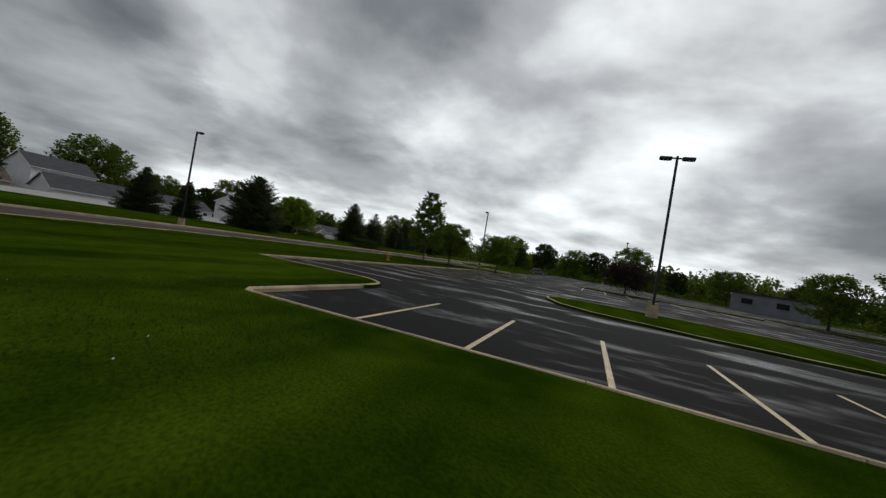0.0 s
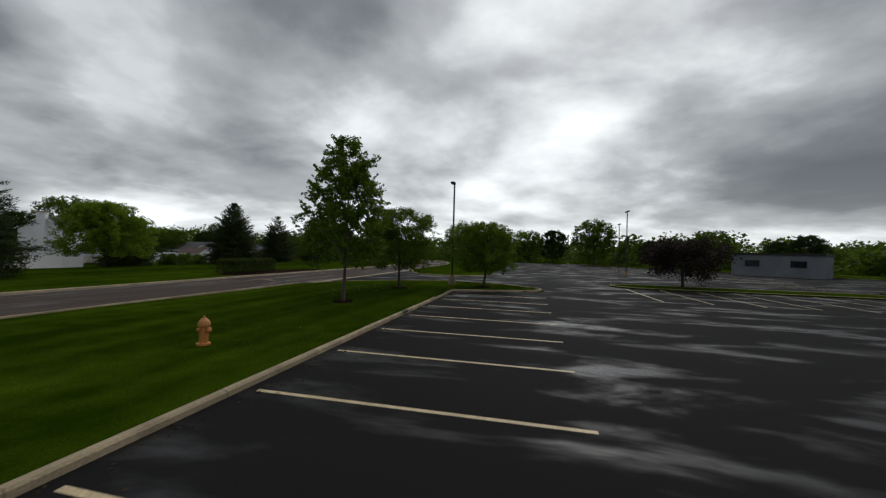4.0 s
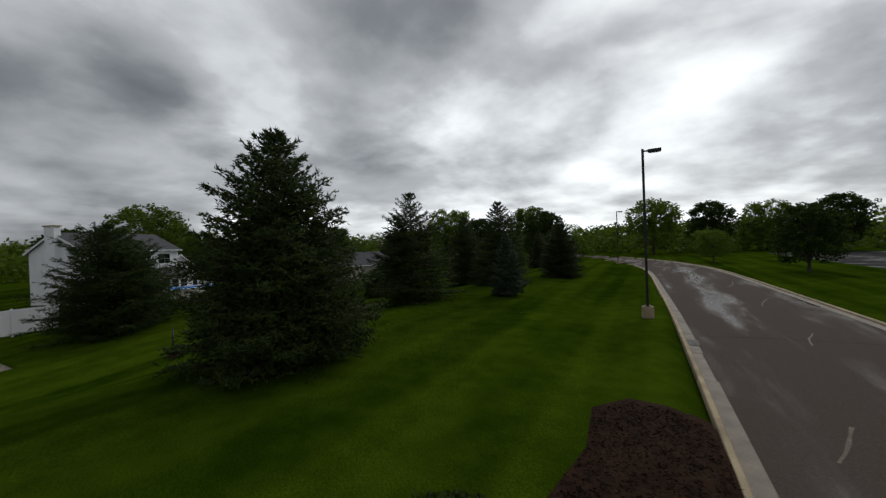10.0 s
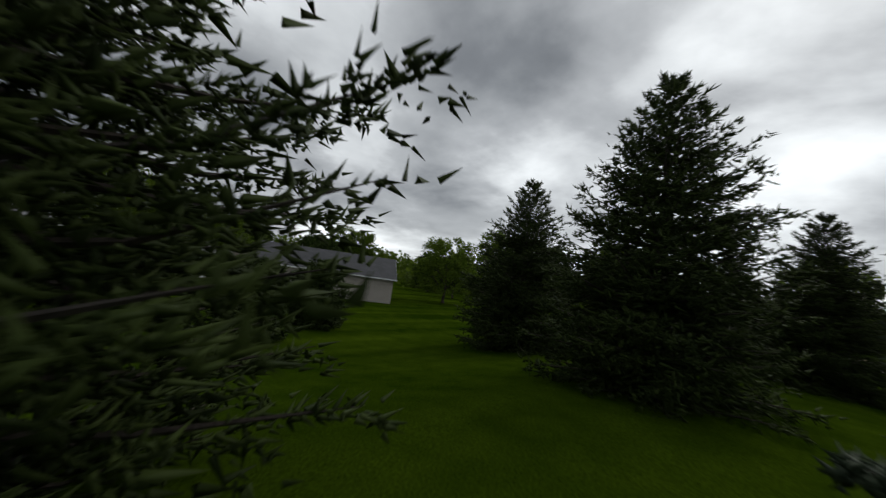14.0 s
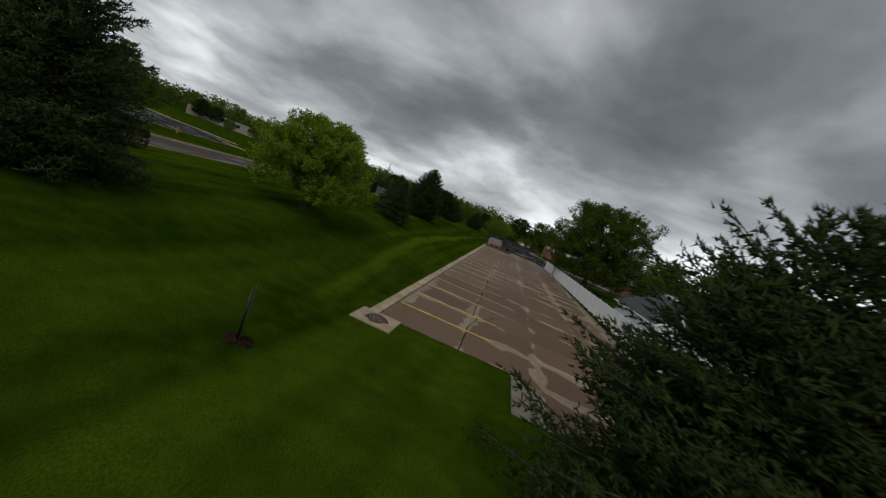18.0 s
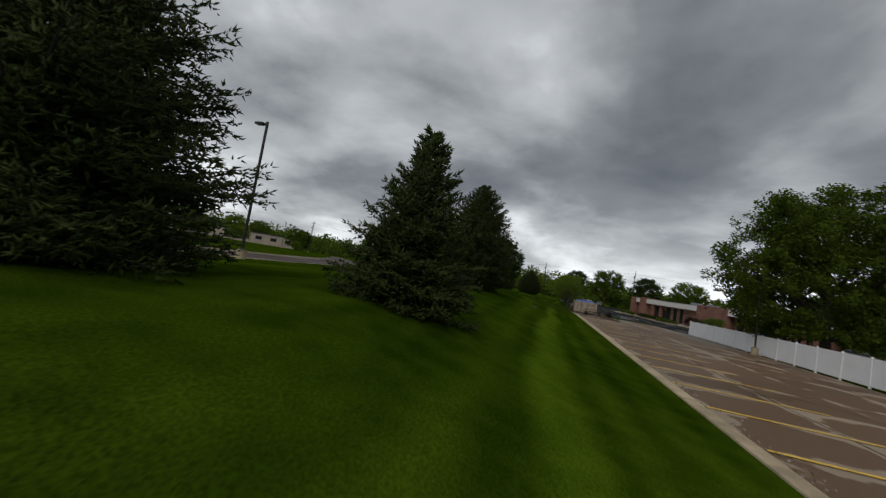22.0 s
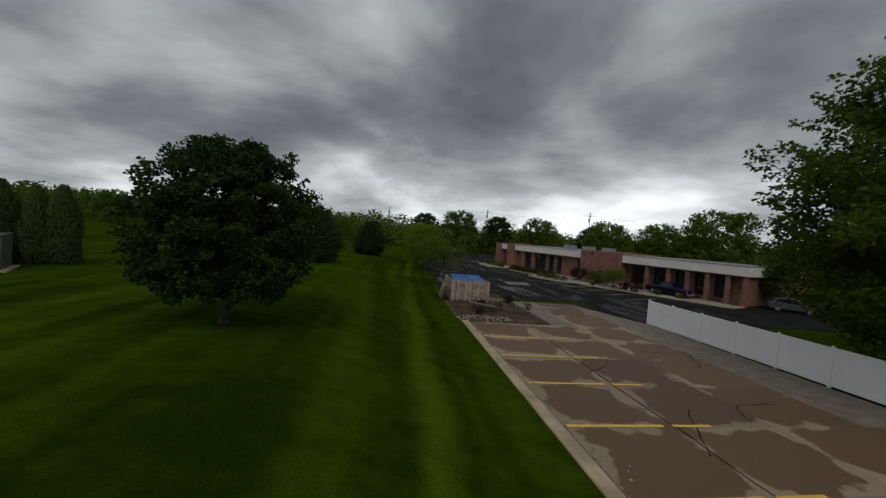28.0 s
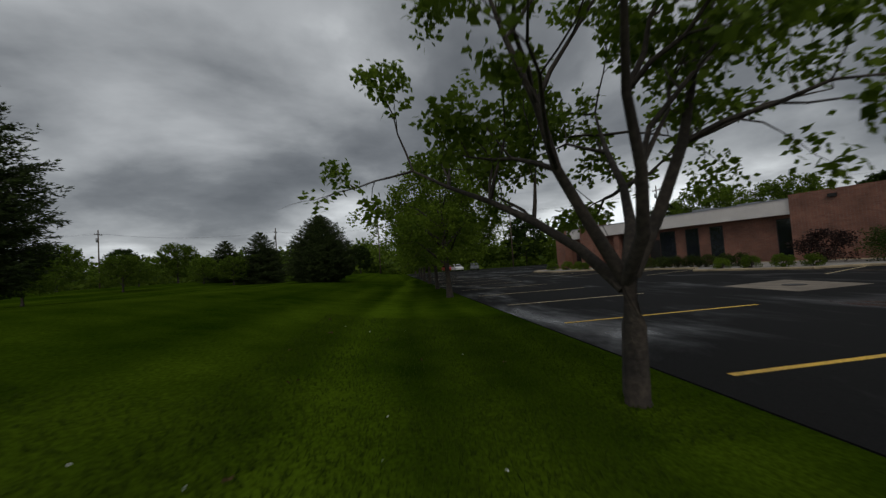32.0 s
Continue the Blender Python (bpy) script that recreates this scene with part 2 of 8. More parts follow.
def slab_material(name):
    """Old concrete slabs: damp and brown in the middle, drier and paler along the joints."""
    m = bpy.data.materials.new(name)
    m.use_nodes = True
    n, l = m.node_tree.nodes, m.node_tree.links
    b = n["Principled BSDF"]
    b.inputs["Specular IOR Level"].default_value = 0.15
    tc = n.new("ShaderNodeTexCoord")
    geo = n.new("ShaderNodeNewGeometry")
    a = n.new("ShaderNodeTexNoise")
    a.inputs["Scale"].default_value, a.inputs["Detail"].default_value = 0.55, 6
    l.new(geo.outputs["Position"], a.inputs["Vector"])
    sep = n.new("ShaderNodeSeparateXYZ")
    l.new(tc.outputs["Object"], sep.inputs[0])

    def mth(op, p, q=None):
        k = n.new("ShaderNodeMath")
        k.operation = op
        for i, s in enumerate((p, q)):
            if s is None:
                continue
            if isinstance(s, (int, float)):
                k.inputs[i].default_value = s
            else:
                l.new(s, k.inputs[i])
        return k.outputs[0]
    # distance to the slab's nearest edge (slabs are 3.9 x 3.41)
    dx = mth("SUBTRACT", 1.95, mth("ABSOLUTE", sep.outputs[0]))
    dy = mth("SUBTRACT", 1.707, mth("ABSOLUTE", sep.outputs[1]))
    edge = mth("MINIMUM", dx, dy)
    zone = n.new("ShaderNodeTexNoise")
    zone.inputs["Scale"].default_value, zone.inputs["Detail"].default_value = 0.09, 3
    l.new(geo.outputs["Position"], zone.inputs["Vector"])
    damp = n.new("ShaderNodeMapRange")
    damp.inputs["From Min"].default_value, damp.inputs["From Max"].default_value = 0.38, 0.62
    damp.inputs["To Min"].default_value, damp.inputs["To Max"].default_value = -0.12, 0.42
    l.new(zone.outputs[0], damp.inputs[0])
    edge = mth("ADD", edge, damp.outputs[0])
    wob = mth("ADD", edge, mth("MULTIPLY", mth("SUBTRACT", a.outputs[0], 0.5), 3.0))
    wet = n.new("ShaderNodeMapRange")
    wet.inputs["From Min"].default_value, wet.inputs["From Max"].default_value = 0.28, 0.40
    l.new(wob, wet.inputs[0])
    f = n.new("ShaderNodeTexNoise")
    f.inputs["Scale"].default_value, f.inputs["Detail"].default_value = 35, 4
    l.new(geo.outputs["Position"], f.inputs["Vector"])
    mix = n.new("ShaderNodeMix")
    mix.data_type = "RGBA"
    mix.inputs["A"].default_value = (0.262, 0.205, 0.145, 1)
    mix.inputs["B"].default_value = (0.128, 0.079, 0.046, 1)
    l.new(wet.outputs[0], mix.inputs["Factor"])
    v = n.new("ShaderNodeMapRange")
    v.inputs["From Min"].default_value, v.inputs["From Max"].default_value = 0.25, 0.75
    v.inputs["To Min"].default_value, v.inputs["To Max"].default_value = 0.75, 1.25
    l.new(f.outputs[0], v.inputs[0])
    oi = n.new("ShaderNodeObjectInfo")
    rv = n.new("ShaderNodeMapRange")
    rv.inputs["To Min"].default_value, rv.inputs["To Max"].default_value = 0.82, 1.15
    l.new(oi.outputs["Random"], rv.inputs[0])
    sc = n.new("ShaderNodeVectorMath")
    sc.operation = "SCALE"
    l.new(mix.outputs["Result"], sc.inputs[0])
    l.new(mth("MULTIPLY", v.outputs[0], rv.outputs[0]), sc.inputs["Scale"])
    l.new(sc.outputs[0], b.inputs["Base Color"])
    rr = n.new("ShaderNodeMapRange")
    rr.inputs["To Min"].default_value, rr.inputs["To Max"].default_value = 0.85, 0.55
    l.new(wet.outputs[0], rr.inputs[0])
    l.new(rr.outputs[0], b.inputs["Roughness"])
    bp = n.new("ShaderNodeBump")
    bp.inputs["Strength"].default_value, bp.inputs["Distance"].default_value = 0.25, 0.01
    l.new(f.outputs[0], bp.inputs["Height"])
    l.new(bp.outputs[0], b.inputs["Normal"])
    return m


def grass_material():
    """Mown lawn: broad tone changes, faint mowing stripes along the strip, fine blades."""
    m = bpy.data.materials.new("grass")
    m.use_nodes = True
    n, l = m.node_tree.nodes, m.node_tree.links
    b = n["Principled BSDF"]
    b.inputs["Roughness"].default_value = 1.0
    b.inputs["Specular IOR Level"].default_value = 0.0
    geo = n.new("ShaderNodeNewGeometry")

    def noise_tex(scale, detail, stretch=(1, 1, 1)):
        mp = n.new("ShaderNodeMapping")
        mp.inputs["Scale"].default_value = stretch
        l.new(geo.outputs["Position"], mp.inputs["Vector"])
        k = n.new("ShaderNodeTexNoise")
        k.inputs["Scale"].default_value, k.inputs["Detail"].default_value = scale, detail
        l.new(mp.outputs[0], k.inputs["Vector"])
        return k.outputs[0]

    def remap(s, a0, a1, b0, b1):
        k = n.new("ShaderNodeMapRange")
        for i, v in enumerate((a0, a1, b0, b1)):
            k.inputs[i + 1].default_value = v
        l.new(s, k.inputs[0])
        return k.outputs[0]
    broad = noise_tex(0.18, 4)
    mid = noise_tex(1.3, 5)
    blades = noise_tex(28, 4, (1, 1, 0.3))
    stripes = noise_tex(0.9, 1, (0.75, 0.02, 0.0))
    mix = n.new("ShaderNodeMix")
    mix.data_type = "RGBA"
    mix.inputs["A"].default_value = (0.0125, 0.0275, 0.0009, 1)
    mix.inputs["B"].default_value = (0.044, 0.072, 0.0040, 1)
    mm = n.new("ShaderNodeMath")
    mm.operation = "ADD"
    l.new(remap(broad, 0.3, 0.7, 0.0, 0.55), mm.inputs[0])
    l.new(remap(mid, 0.3, 0.7, -0.12, 0.3), mm.inputs[1])
    m2 = n.new("ShaderNodeMath")
    m2.operation = "ADD"
    l.new(mm.outputs[0], m2.inputs[0])
    l.new(remap(stripes, 0.35, 0.65, -0.2, 0.32), m2.inputs[1])

    def calc(op, a, b):
        k = n.new("ShaderNodeMath")
        k.operation = op
        for i, v in enumerate((a, b)):
            if isinstance(v, (int, float)):
                k.inputs[i].default_value = v
            else:
                l.new(v, k.inputs[i])
        return k.outputs[0]
    # the mower's wheel line along the strip beside the concrete lot
    xyz = n.new("ShaderNodeSeparateXYZ")
    l.new(geo.outputs["Position"], xyz.inputs[0])
    px, py = xyz.outputs[0], xyz.outputs[1]
    line = calc("MINIMUM", calc("MULTIPLY", py, 0.028), calc("ADD", calc("MULTIPLY", py, 0.075), 3.3))
    line = calc("MINIMUM", line, calc("MULTIPLY", py, -0.1))
    line = calc("ADD", line, remap(noise_tex(0.12, 2), 0.3, 0.7, -0.25, 0.25))
    away = calc("ADD", calc("SUBTRACT", px, line), 40.2)
    band = remap(calc("ABSOLUTE", away, 0.0), 0.25, 0.75, 1.0, 0.0)
    near = remap(calc("ABSOLUTE", away, 0.0), 1.5, 6.0, 1.0, 0.0)
    wave = calc("MULTIPLY", calc("SINE", calc("MULTIPLY", away, 3.9), 0.0), near)
    reach = calc("MULTIPLY", remap(py, -120.0, -105.0, 0.0, 1.0), remap(py, 24.0, 32.0, 1.0, 0.0))
    stripe = calc("MULTIPLY", calc("ADD", calc("MULTIPLY", band, 0.42), calc("MULTIPLY", wave, 0.06)), reach)
    l.new(calc("ADD", m2.outputs[0], stripe), mix.inputs["Factor"])
    sc = n.new("ShaderNodeVectorMath")
    sc.operation = "SCALE"
    l.new(mix.outputs["Result"], sc.inputs[0])
    l.new(calc("MULTIPLY", remap(blades, 0.25, 0.75, 0.55, 1.45), calc("ADD", 1.0, calc("MULTIPLY", stripe, 0.75))), sc.inputs["Scale"])
    l.new(sc.outputs[0], b.inputs["Base Color"])
    bp = n.new("ShaderNodeBump")
    bp.inputs["Strength"].default_value, bp.inputs["Distance"].default_value = 0.6, 0.04
    l.new(blades, bp.inputs["Height"])
    l.new(bp.outputs[0], b.inputs["Normal"])
    return m


def siding_material(name, base):
    """Horizontal lapped boards, 0.12 m each, slightly weathered."""
    m = material(name, base, [c * 0.9 for c in base], 0.55, 0.7, 14, 0.0, grain=0.05)
    n, l = m.node_tree.nodes, m.node_tree.links
    geo = n.new("ShaderNodeNewGeometry")
    sep = n.new("ShaderNodeSeparateXYZ")
    l.new(geo.outputs["Position"], sep.inputs[0])
    k = n.new("ShaderNodeMath")
    k.operation = "PINGPONG"
    k.inputs[1].default_value = 0.12
    l.new(sep.outputs[2], k.inputs[0])
    saw = n.new("ShaderNodeMath")
    saw.operation = "FRACT"
    d = n.new("ShaderNodeMath")
    d.operation = "DIVIDE"
    d.inputs[1].default_value = 0.13
    l.new(sep.outputs[2], d.inputs[0])
    l.new(d.outputs[0], saw.inputs[0])
    bp = n.new("ShaderNodeBump")
    bp.inputs["Strength"].default_value, bp.inputs["Distance"].default_value = 1.0, 0.02
    bp.invert = True
    l.new(saw.outputs[0], bp.inputs["Height"])
    l.new(bp.outputs[0], n["Principled BSDF"].inputs["Normal"])
    return m


def brick_material(name):
    """Red-brown bricks with pale joints, laid in running bond on upright walls."""
    m = bpy.data.materials.new(name)
    m.use_nodes = True
    n, l = m.node_tree.nodes, m.node_tree.links
    b = n["Principled BSDF"]
    b.inputs["Roughness"].default_value = 0.85
    geo = n.new("ShaderNodeNewGeometry")
    sep = n.new("ShaderNodeSeparateXYZ")
    l.new(geo.outputs["Position"], sep.inputs[0])
    add = n.new("ShaderNodeMath")
    l.new(sep.outputs[0], add.inputs[0])
    l.new(sep.outputs[1], add.inputs[1])
    comb = n.new("ShaderNodeCombineXYZ")
    l.new(add.outputs[0], comb.inputs[0])
    l.new(sep.outputs[2], comb.inputs[1])
    br = n.new("ShaderNodeTexBrick")
    br.inputs["Color1"].default_value = (0.23, 0.095, 0.06, 1)
    br.inputs["Color2"].default_value = (0.155, 0.062, 0.042, 1)
    br.inputs["Mortar"].default_value = (0.24, 0.18, 0.15, 1)
    br.inputs["Scale"].default_value = 1.0
    br.inputs["Brick Width"].default_value, br.inputs["Row Height"].default_value, br.inputs["Mortar Size"].default_value = 0.21, 0.075, 0.006
    l.new(comb.outputs[0], br.inputs["Vector"])
    a = n.new("ShaderNodeTexNoise")
    a.inputs["Scale"].default_value, a.inputs["Detail"].default_value = 0.8, 5
    l.new(geo.outputs["Position"], a.inputs["Vector"])
    v = n.new("ShaderNodeMapRange")
    v.inputs["From Min"].default_value, v.inputs["From Max"].default_value = 0.3, 0.7
    v.inputs["To Min"].default_value, v.inputs["To Max"].default_value = 0.75, 1.2
    l.new(a.outputs[0], v.inputs[0])
    sc = n.new("ShaderNodeVectorMath")
    sc.operation = "SCALE"
    l.new(br.outputs["Color"], sc.inputs[0])
    l.new(v.outputs[0], sc.inputs["Scale"])
    l.new(sc.outputs[0], b.inputs["Base Color"])
    bp = n.new("ShaderNodeBump")
    bp.inputs["Strength"].default_value, bp.inputs["Distance"].default_value = 0.6, 0.01
    bp.invert = True
    l.new(br.outputs["Fac"], bp.inputs["Height"])
    l.new(bp.outputs[0], b.inputs["Normal"])
    return m


MAT = {
    "grass": grass_material(),
    "asphalt": asphalt_material("asphalt", 0.0125, 0.14, (1.0, 0.98, 1.0), streak=(0.13, 0.36), gloss=(0.05, 0.24)),
    "asphalt_old": asphalt_material("asphalt_old", 0.014, 0.12, gloss=(0.05, 0.16)),
    "road": asphalt_material("road", 0.070, 0.22, (1.0, 0.78, 0.66), streak=(0.3, 0.05), gloss=(0.04, 0.065), deep=0.74),
    "slab": slab_material("slab"),
    "concrete": material("concrete", (0.42, 0.335, 0.215), (0.27, 0.215, 0.14), 0.85, 1.2, 45, 0.4, spec=0.2, random=0.12),
    "gutter": material("gutter", (0.19, 0.155, 0.115), (0.115, 0.092, 0.068), 0.7, 1.5, 40, 0.3, random=0.1),
    "yellow_paint": material("yellow_paint", (0.78, 0.48, 0.045), (0.60, 0.37, 0.06), 0.6, 3, 30, 0.2),
    "white_paint": material("white_paint", (0.60, 0.47, 0.27), (0.42, 0.33, 0.19), 0.6, 3, 25, 0.2),
    "mulch": material("mulch", (0.034, 0.018, 0.011), (0.016, 0.009, 0.006), 1.0, 3, 22, 1.0, spec=0.05, grain=0.7),
    "dirt": material("dirt", (0.095, 0.062, 0.040), (0.045, 0.030, 0.020), 0.9, 1.2, 14, 0.9, spec=0.1, grain=0.6),
    "gravel": material("gravel", (0.36, 0.33, 0.30), (0.22, 0.20, 0.18), 0.85, 4, 20, 0.5, random=0.3),
    "bark": material("bark", (0.060, 0.047, 0.036), (0.03, 0.024, 0.02), 0.9, 3, 18, 0.8, grain=0.5),
    "bark_pale": material("bark_pale", (0.10, 0.082, 0.066), (0.055, 0.044, 0.036), 0.9, 3, 18, 0.8, grain=0.5),
    "vinyl": material("vinyl", (0.84, 0.84, 0.85), (0.79, 0.79, 0.80), 0.45, 0.8, 20, 0.03, grain=0.04),
    "siding": siding_material("siding", (0.76, 0.76, 0.77)),
    "siding_tan": siding_material("siding_tan", (0.40, 0.36, 0.315)),
    "shingle": material("shingle", (0.050, 0.052, 0.057), (0.034, 0.035, 0.039), 0.85, 1.2, 16, 0.5),
    "shingle_brown": material("shingle_brown", (0.115, 0.075, 0.060), (0.07, 0.048, 0.04), 0.85, 1.2, 16, 0.5),
    "glass": material("glass", (0.02, 0.023, 0.028), (0.012, 0.014, 0.017), 0.06, 0.5, 3, 0.0, spec=0.8),
    "dark_metal": material("dark_metal", (0.022, 0.020, 0.019), (0.014, 0.013, 0.012), 0.45, 2, 20, 0.1, metal=0.3),
    "galvanised": material("galvanised", (0.30, 0.31, 0.32), (0.22, 0.23, 0.24), 0.5, 3, 20, 0.1, metal=0.5),
    "brick": brick_material("brick"),
    "mortar": material("mortar", (0.26, 0.20, 0.17), (0.2, 0.16, 0.13), 0.9, 2, 30, 0.2),
    "fascia": material("fascia", (0.66, 0.62, 0.59), (0.58, 0.54, 0.51), 0.6, 0.5, 12, 0.05, grain=0.06),
    "wood_grey": material("wood_grey", (0.36, 0.285, 0.215), (0.24, 0.185, 0.14), 0.85, 2.5, 26, 0.4, random=0.2, grain=0.3),
    "wood_dark": material("wood_dark", (0.085, 0.058, 0.038), (0.05, 0.036, 0.026), 0.85, 2.5, 26, 0.5, random=0.25),
    "blue_plastic": material("blue_plastic", (0.025, 0.12, 0.36), (0.02, 0.085, 0.27), 0.45, 1, 10, 0.1),
    "water": material("water", (0.02, 0.23, 0.70), (0.015, 0.17, 0.58), 0.2, 0.8, 6, 0.15, spec=0.12),
    "pool_wall": material("pool_wall", (0.50, 0.45, 0.40), (0.42, 0.38, 0.34), 0.55, 0.9, 14, 0.05, grain=0.06),
    "canvas": material("canvas", (0.55, 0.44, 0.40), (0.47, 0.37, 0.34), 0.8, 1, 14, 0.1, grain=0.08),
    "green_metal": material("green_metal", (0.075, 0.095, 0.085), (0.055, 0.07, 0.062), 0.5, 1, 14, 0.05, grain=0.08),
    "blue_paint": material("blue_paint", (0.004, 0.008, 0.036), (0.003, 0.006, 0.026), 0.22, 1, 20, 0.0, metal=0.2, grain=0.05),
    "silver_paint": material("silver_paint", (0.14, 0.145, 0.15), (0.10, 0.105, 0.11), 0.28, 1, 20, 0.0, metal=0.5, grain=0.05),
    "rubber": material("rubber", (0.012, 0.012, 0.013), (0.02, 0.02, 0.02), 0.8, 3, 30, 0.2),
    "rim": material("rim", (0.45, 0.45, 0.46), (0.35, 0.35, 0.36), 0.35, 2, 10, 0.0, metal=0.7),
    "red": material("red", (0.30, 0.03, 0.02), (0.22, 0.02, 0.015), 0.4, 2, 10, 0.0),
    "hydrant_red": material("hydrant_red", (0.52, 0.22, 0.05), (0.45, 0.16, 0.04), 0.5, 3, 20, 0.1),
    "grey_wall": material("grey_wall", (0.17, 0.18, 0.20), (0.13, 0.14, 0.155), 0.7, 0.4, 10, 0.1),
    "tan_wall": material("tan_wall", (0.33, 0.28, 0.22), (0.27, 0.23, 0.18), 0.7, 0.4, 10, 0.1),
    "stone": material("stone", (0.30, 0.275, 0.245), (0.20, 0.18, 0.16), 0.9, 3, 12, 0.6, grain=0.4),
    "wood_moss": material("wood_moss", (0.14, 0.125, 0.055), (0.085, 0.08, 0.04), 0.85, 2.5, 26, 0.4, random=0.2),
    "vinyl_car": material("vinyl_car", (0.6, 0.6, 0.6), (0.5, 0.5, 0.5), 0.3, 1, 20, 0.0, grain=0.04),
    "mulch_chip": material("mulch_chip", (0.040, 0.021, 0.013), (0.017, 0.010, 0.007), 1.0, 3, 22, 0.3, spec=0.1, grain=0.5),
    "rust": material("rust", (0.10, 0.045, 0.025), (0.05, 0.028, 0.02), 0.85, 5, 30, 0.4),
    "blade": leaf_material("blade", (0.014, 0.030, 0.0012), (0.044, 0.072, 0.003), 0.9, 0.2),
    "crack": material("crack", (0.012, 0.010, 0.009), (0.020, 0.017, 0.015), 1.0, 3, 30, 0.3, spec=0.0),
    "road_dry": material("road_dry", (0.150, 0.117, 0.088), (0.105, 0.082, 0.062), 0.9, 1.5, 30, 0.3),
    "stone_dark": material("stone_dark", (0.11, 0.10, 0.09), (0.07, 0.065, 0.06), 0.9, 1, 14, 0.5),
    "leaf_bright": leaf_material("leaf_bright", (0.105, 0.18, 0.011), (0.24, 0.33, 0.028), through_light=0.5),
    "leaf": leaf_material("leaf", (0.042, 0.080, 0.008), (0.118, 0.172, 0.018), through_light=0.5),
    "leaf_dark": leaf_material("leaf_dark", (0.014, 0.029, 0.006), (0.040, 0.066, 0.011)),
    "leaf_pale": leaf_material("leaf_pale", (0.10, 0.14, 0.035), (0.22, 0.26, 0.08)),
    "leaf_pear": leaf_material("leaf_pear", (0.060, 0.108, 0.009), (0.150, 0.215, 0.021), through_light=0.55),
    "leaf_purple": leaf_material("leaf_purple", (0.020, 0.012, 0.013), (0.040, 0.026, 0.022)),
    "leaf_hedge": leaf_material("leaf_hedge", (0.015, 0.030, 0.006), (0.052, 0.070, 0.012)),
    "leaf_brown": leaf_material("leaf_brown", (0.06, 0.045, 0.02), (0.10, 0.06, 0.03)),
    "needles": leaf_material("needles", (0.013, 0.022, 0.006), (0.044, 0.064, 0.015), 0.6, 0.1),
    "needles_blue": leaf_material("needles_blue", (0.020, 0.032, 0.019), (0.048, 0.066, 0.038), 0.6, 0.1),
    "needles_pine": leaf_material("needles_pine", (0.013, 0.025, 0.006), (0.042, 0.064, 0.014), 0.6, 0.1),
}

# ---- small builders ----


def mesh_object(name, verts, faces, mat, parent=None, label=""):
    me = bpy.data.meshes.new(name)
    me.from_pydata(verts, [], faces)
    me.materials.append(MAT[mat])
    ob = new(name, me)
    if parent is not None:
        ob.parent = parent
    if label:
        tagged(ob, label)
    return ob


def part(name, bm, mat, parent=None, label="", smooth_shade=False):
    me = bpy.data.meshes.new(name)
    bm.normal_update()
    bm.to_mesh(me)
    bm.free()
    me.materials.append(MAT[mat])
    if smooth_shade:
        me.polygons.foreach_set("use_smooth", [True] * len(me.polygons))
    ob = new(name, me)
    if parent is not None:
        ob.parent = parent
    if label:
        tagged(ob, label)
    return ob


def shared(name, source, m, parent=None):
    """One more object on an existing mesh."""
    ob = new(name, source.data)
    ob.parent = parent
    ob.matrix_local = m
    return ob


def empty(name, m, label, category, group="", kind=""):
    ob = new(name)
    ob.empty_display_size = 0.2
    ob.matrix_world = m
    return tagged(ob, label, category, group, kind)


def box(bm, x0, y0, z0, x1, y1, z1, m=None, bevel=0.0):
    r = bmesh.ops.create_cube(bm, size=1.0)
    vs = r["verts"]
    bmesh.ops.scale(bm, vec=(x1 - x0, y1 - y0, z1 - z0), verts=vs)
    bmesh.ops.translate(bm, vec=((x0 + x1) / 2, (y0 + y1) / 2, (z0 + z1) / 2), verts=vs)
    if bevel:
        es = list({e for v in vs for e in v.link_edges})
        r2 = bmesh.ops.bevel(bm, geom=es, offset=bevel, segments=2, affect="EDGES", profile=0.5)
        vs = list({v for f in r2["faces"] for v in f.verts} | {v for v in vs if v.is_valid})
    if m is not None:
        bmesh.ops.transform(bm, matrix=m, verts=vs)
    return vs


def tube(bm, p, q, r0, r1, n=8, cap=True):
    p, q = Vector(p), Vector(q)
    d = q - p
    r = bmesh.ops.create_cone(bm, cap_ends=cap, cap_tris=False, segments=n, radius1=r0, radius2=r1, depth=d.length)
    m = Matrix.Translation((p + q) / 2) @ d.to_track_quat("Z", "Y").to_matrix().to_4x4()
    bmesh.ops.transform(bm, matrix=m, verts=r["verts"])
    return r["verts"]


def solid(bm, outline, z0, z1):
    """A slab with that outline, from z0 to z1."""
    a = [bm.verts.new((x, y, z0)) for x, y in outline]
    b = [bm.verts.new((x, y, z1)) for x, y in outline]
    n = len(outline)
    for i in range(n):
        j = (i + 1) % n
        bm.faces.new((a[i], a[j], b[j], b[i]))
    top = bm.faces.new(b)
    bot = bm.faces.new(a[::-1])
    bmesh.ops.triangulate(bm, faces=[top, bot])


def bx(name, dims, mat, parent, label="", bevel=0.0, m=None):
    bm = bmesh.new()
    box(bm, *dims, m=m, bevel=bevel)
    return part(name, bm, mat, parent, label)


def tb(name, p, q, r0, r1, mat, parent, label="", n=8):
    bm = bmesh.new()
    tube(bm, p, q, r0, r1, n)
    return part(name, bm, mat, parent, label, True)


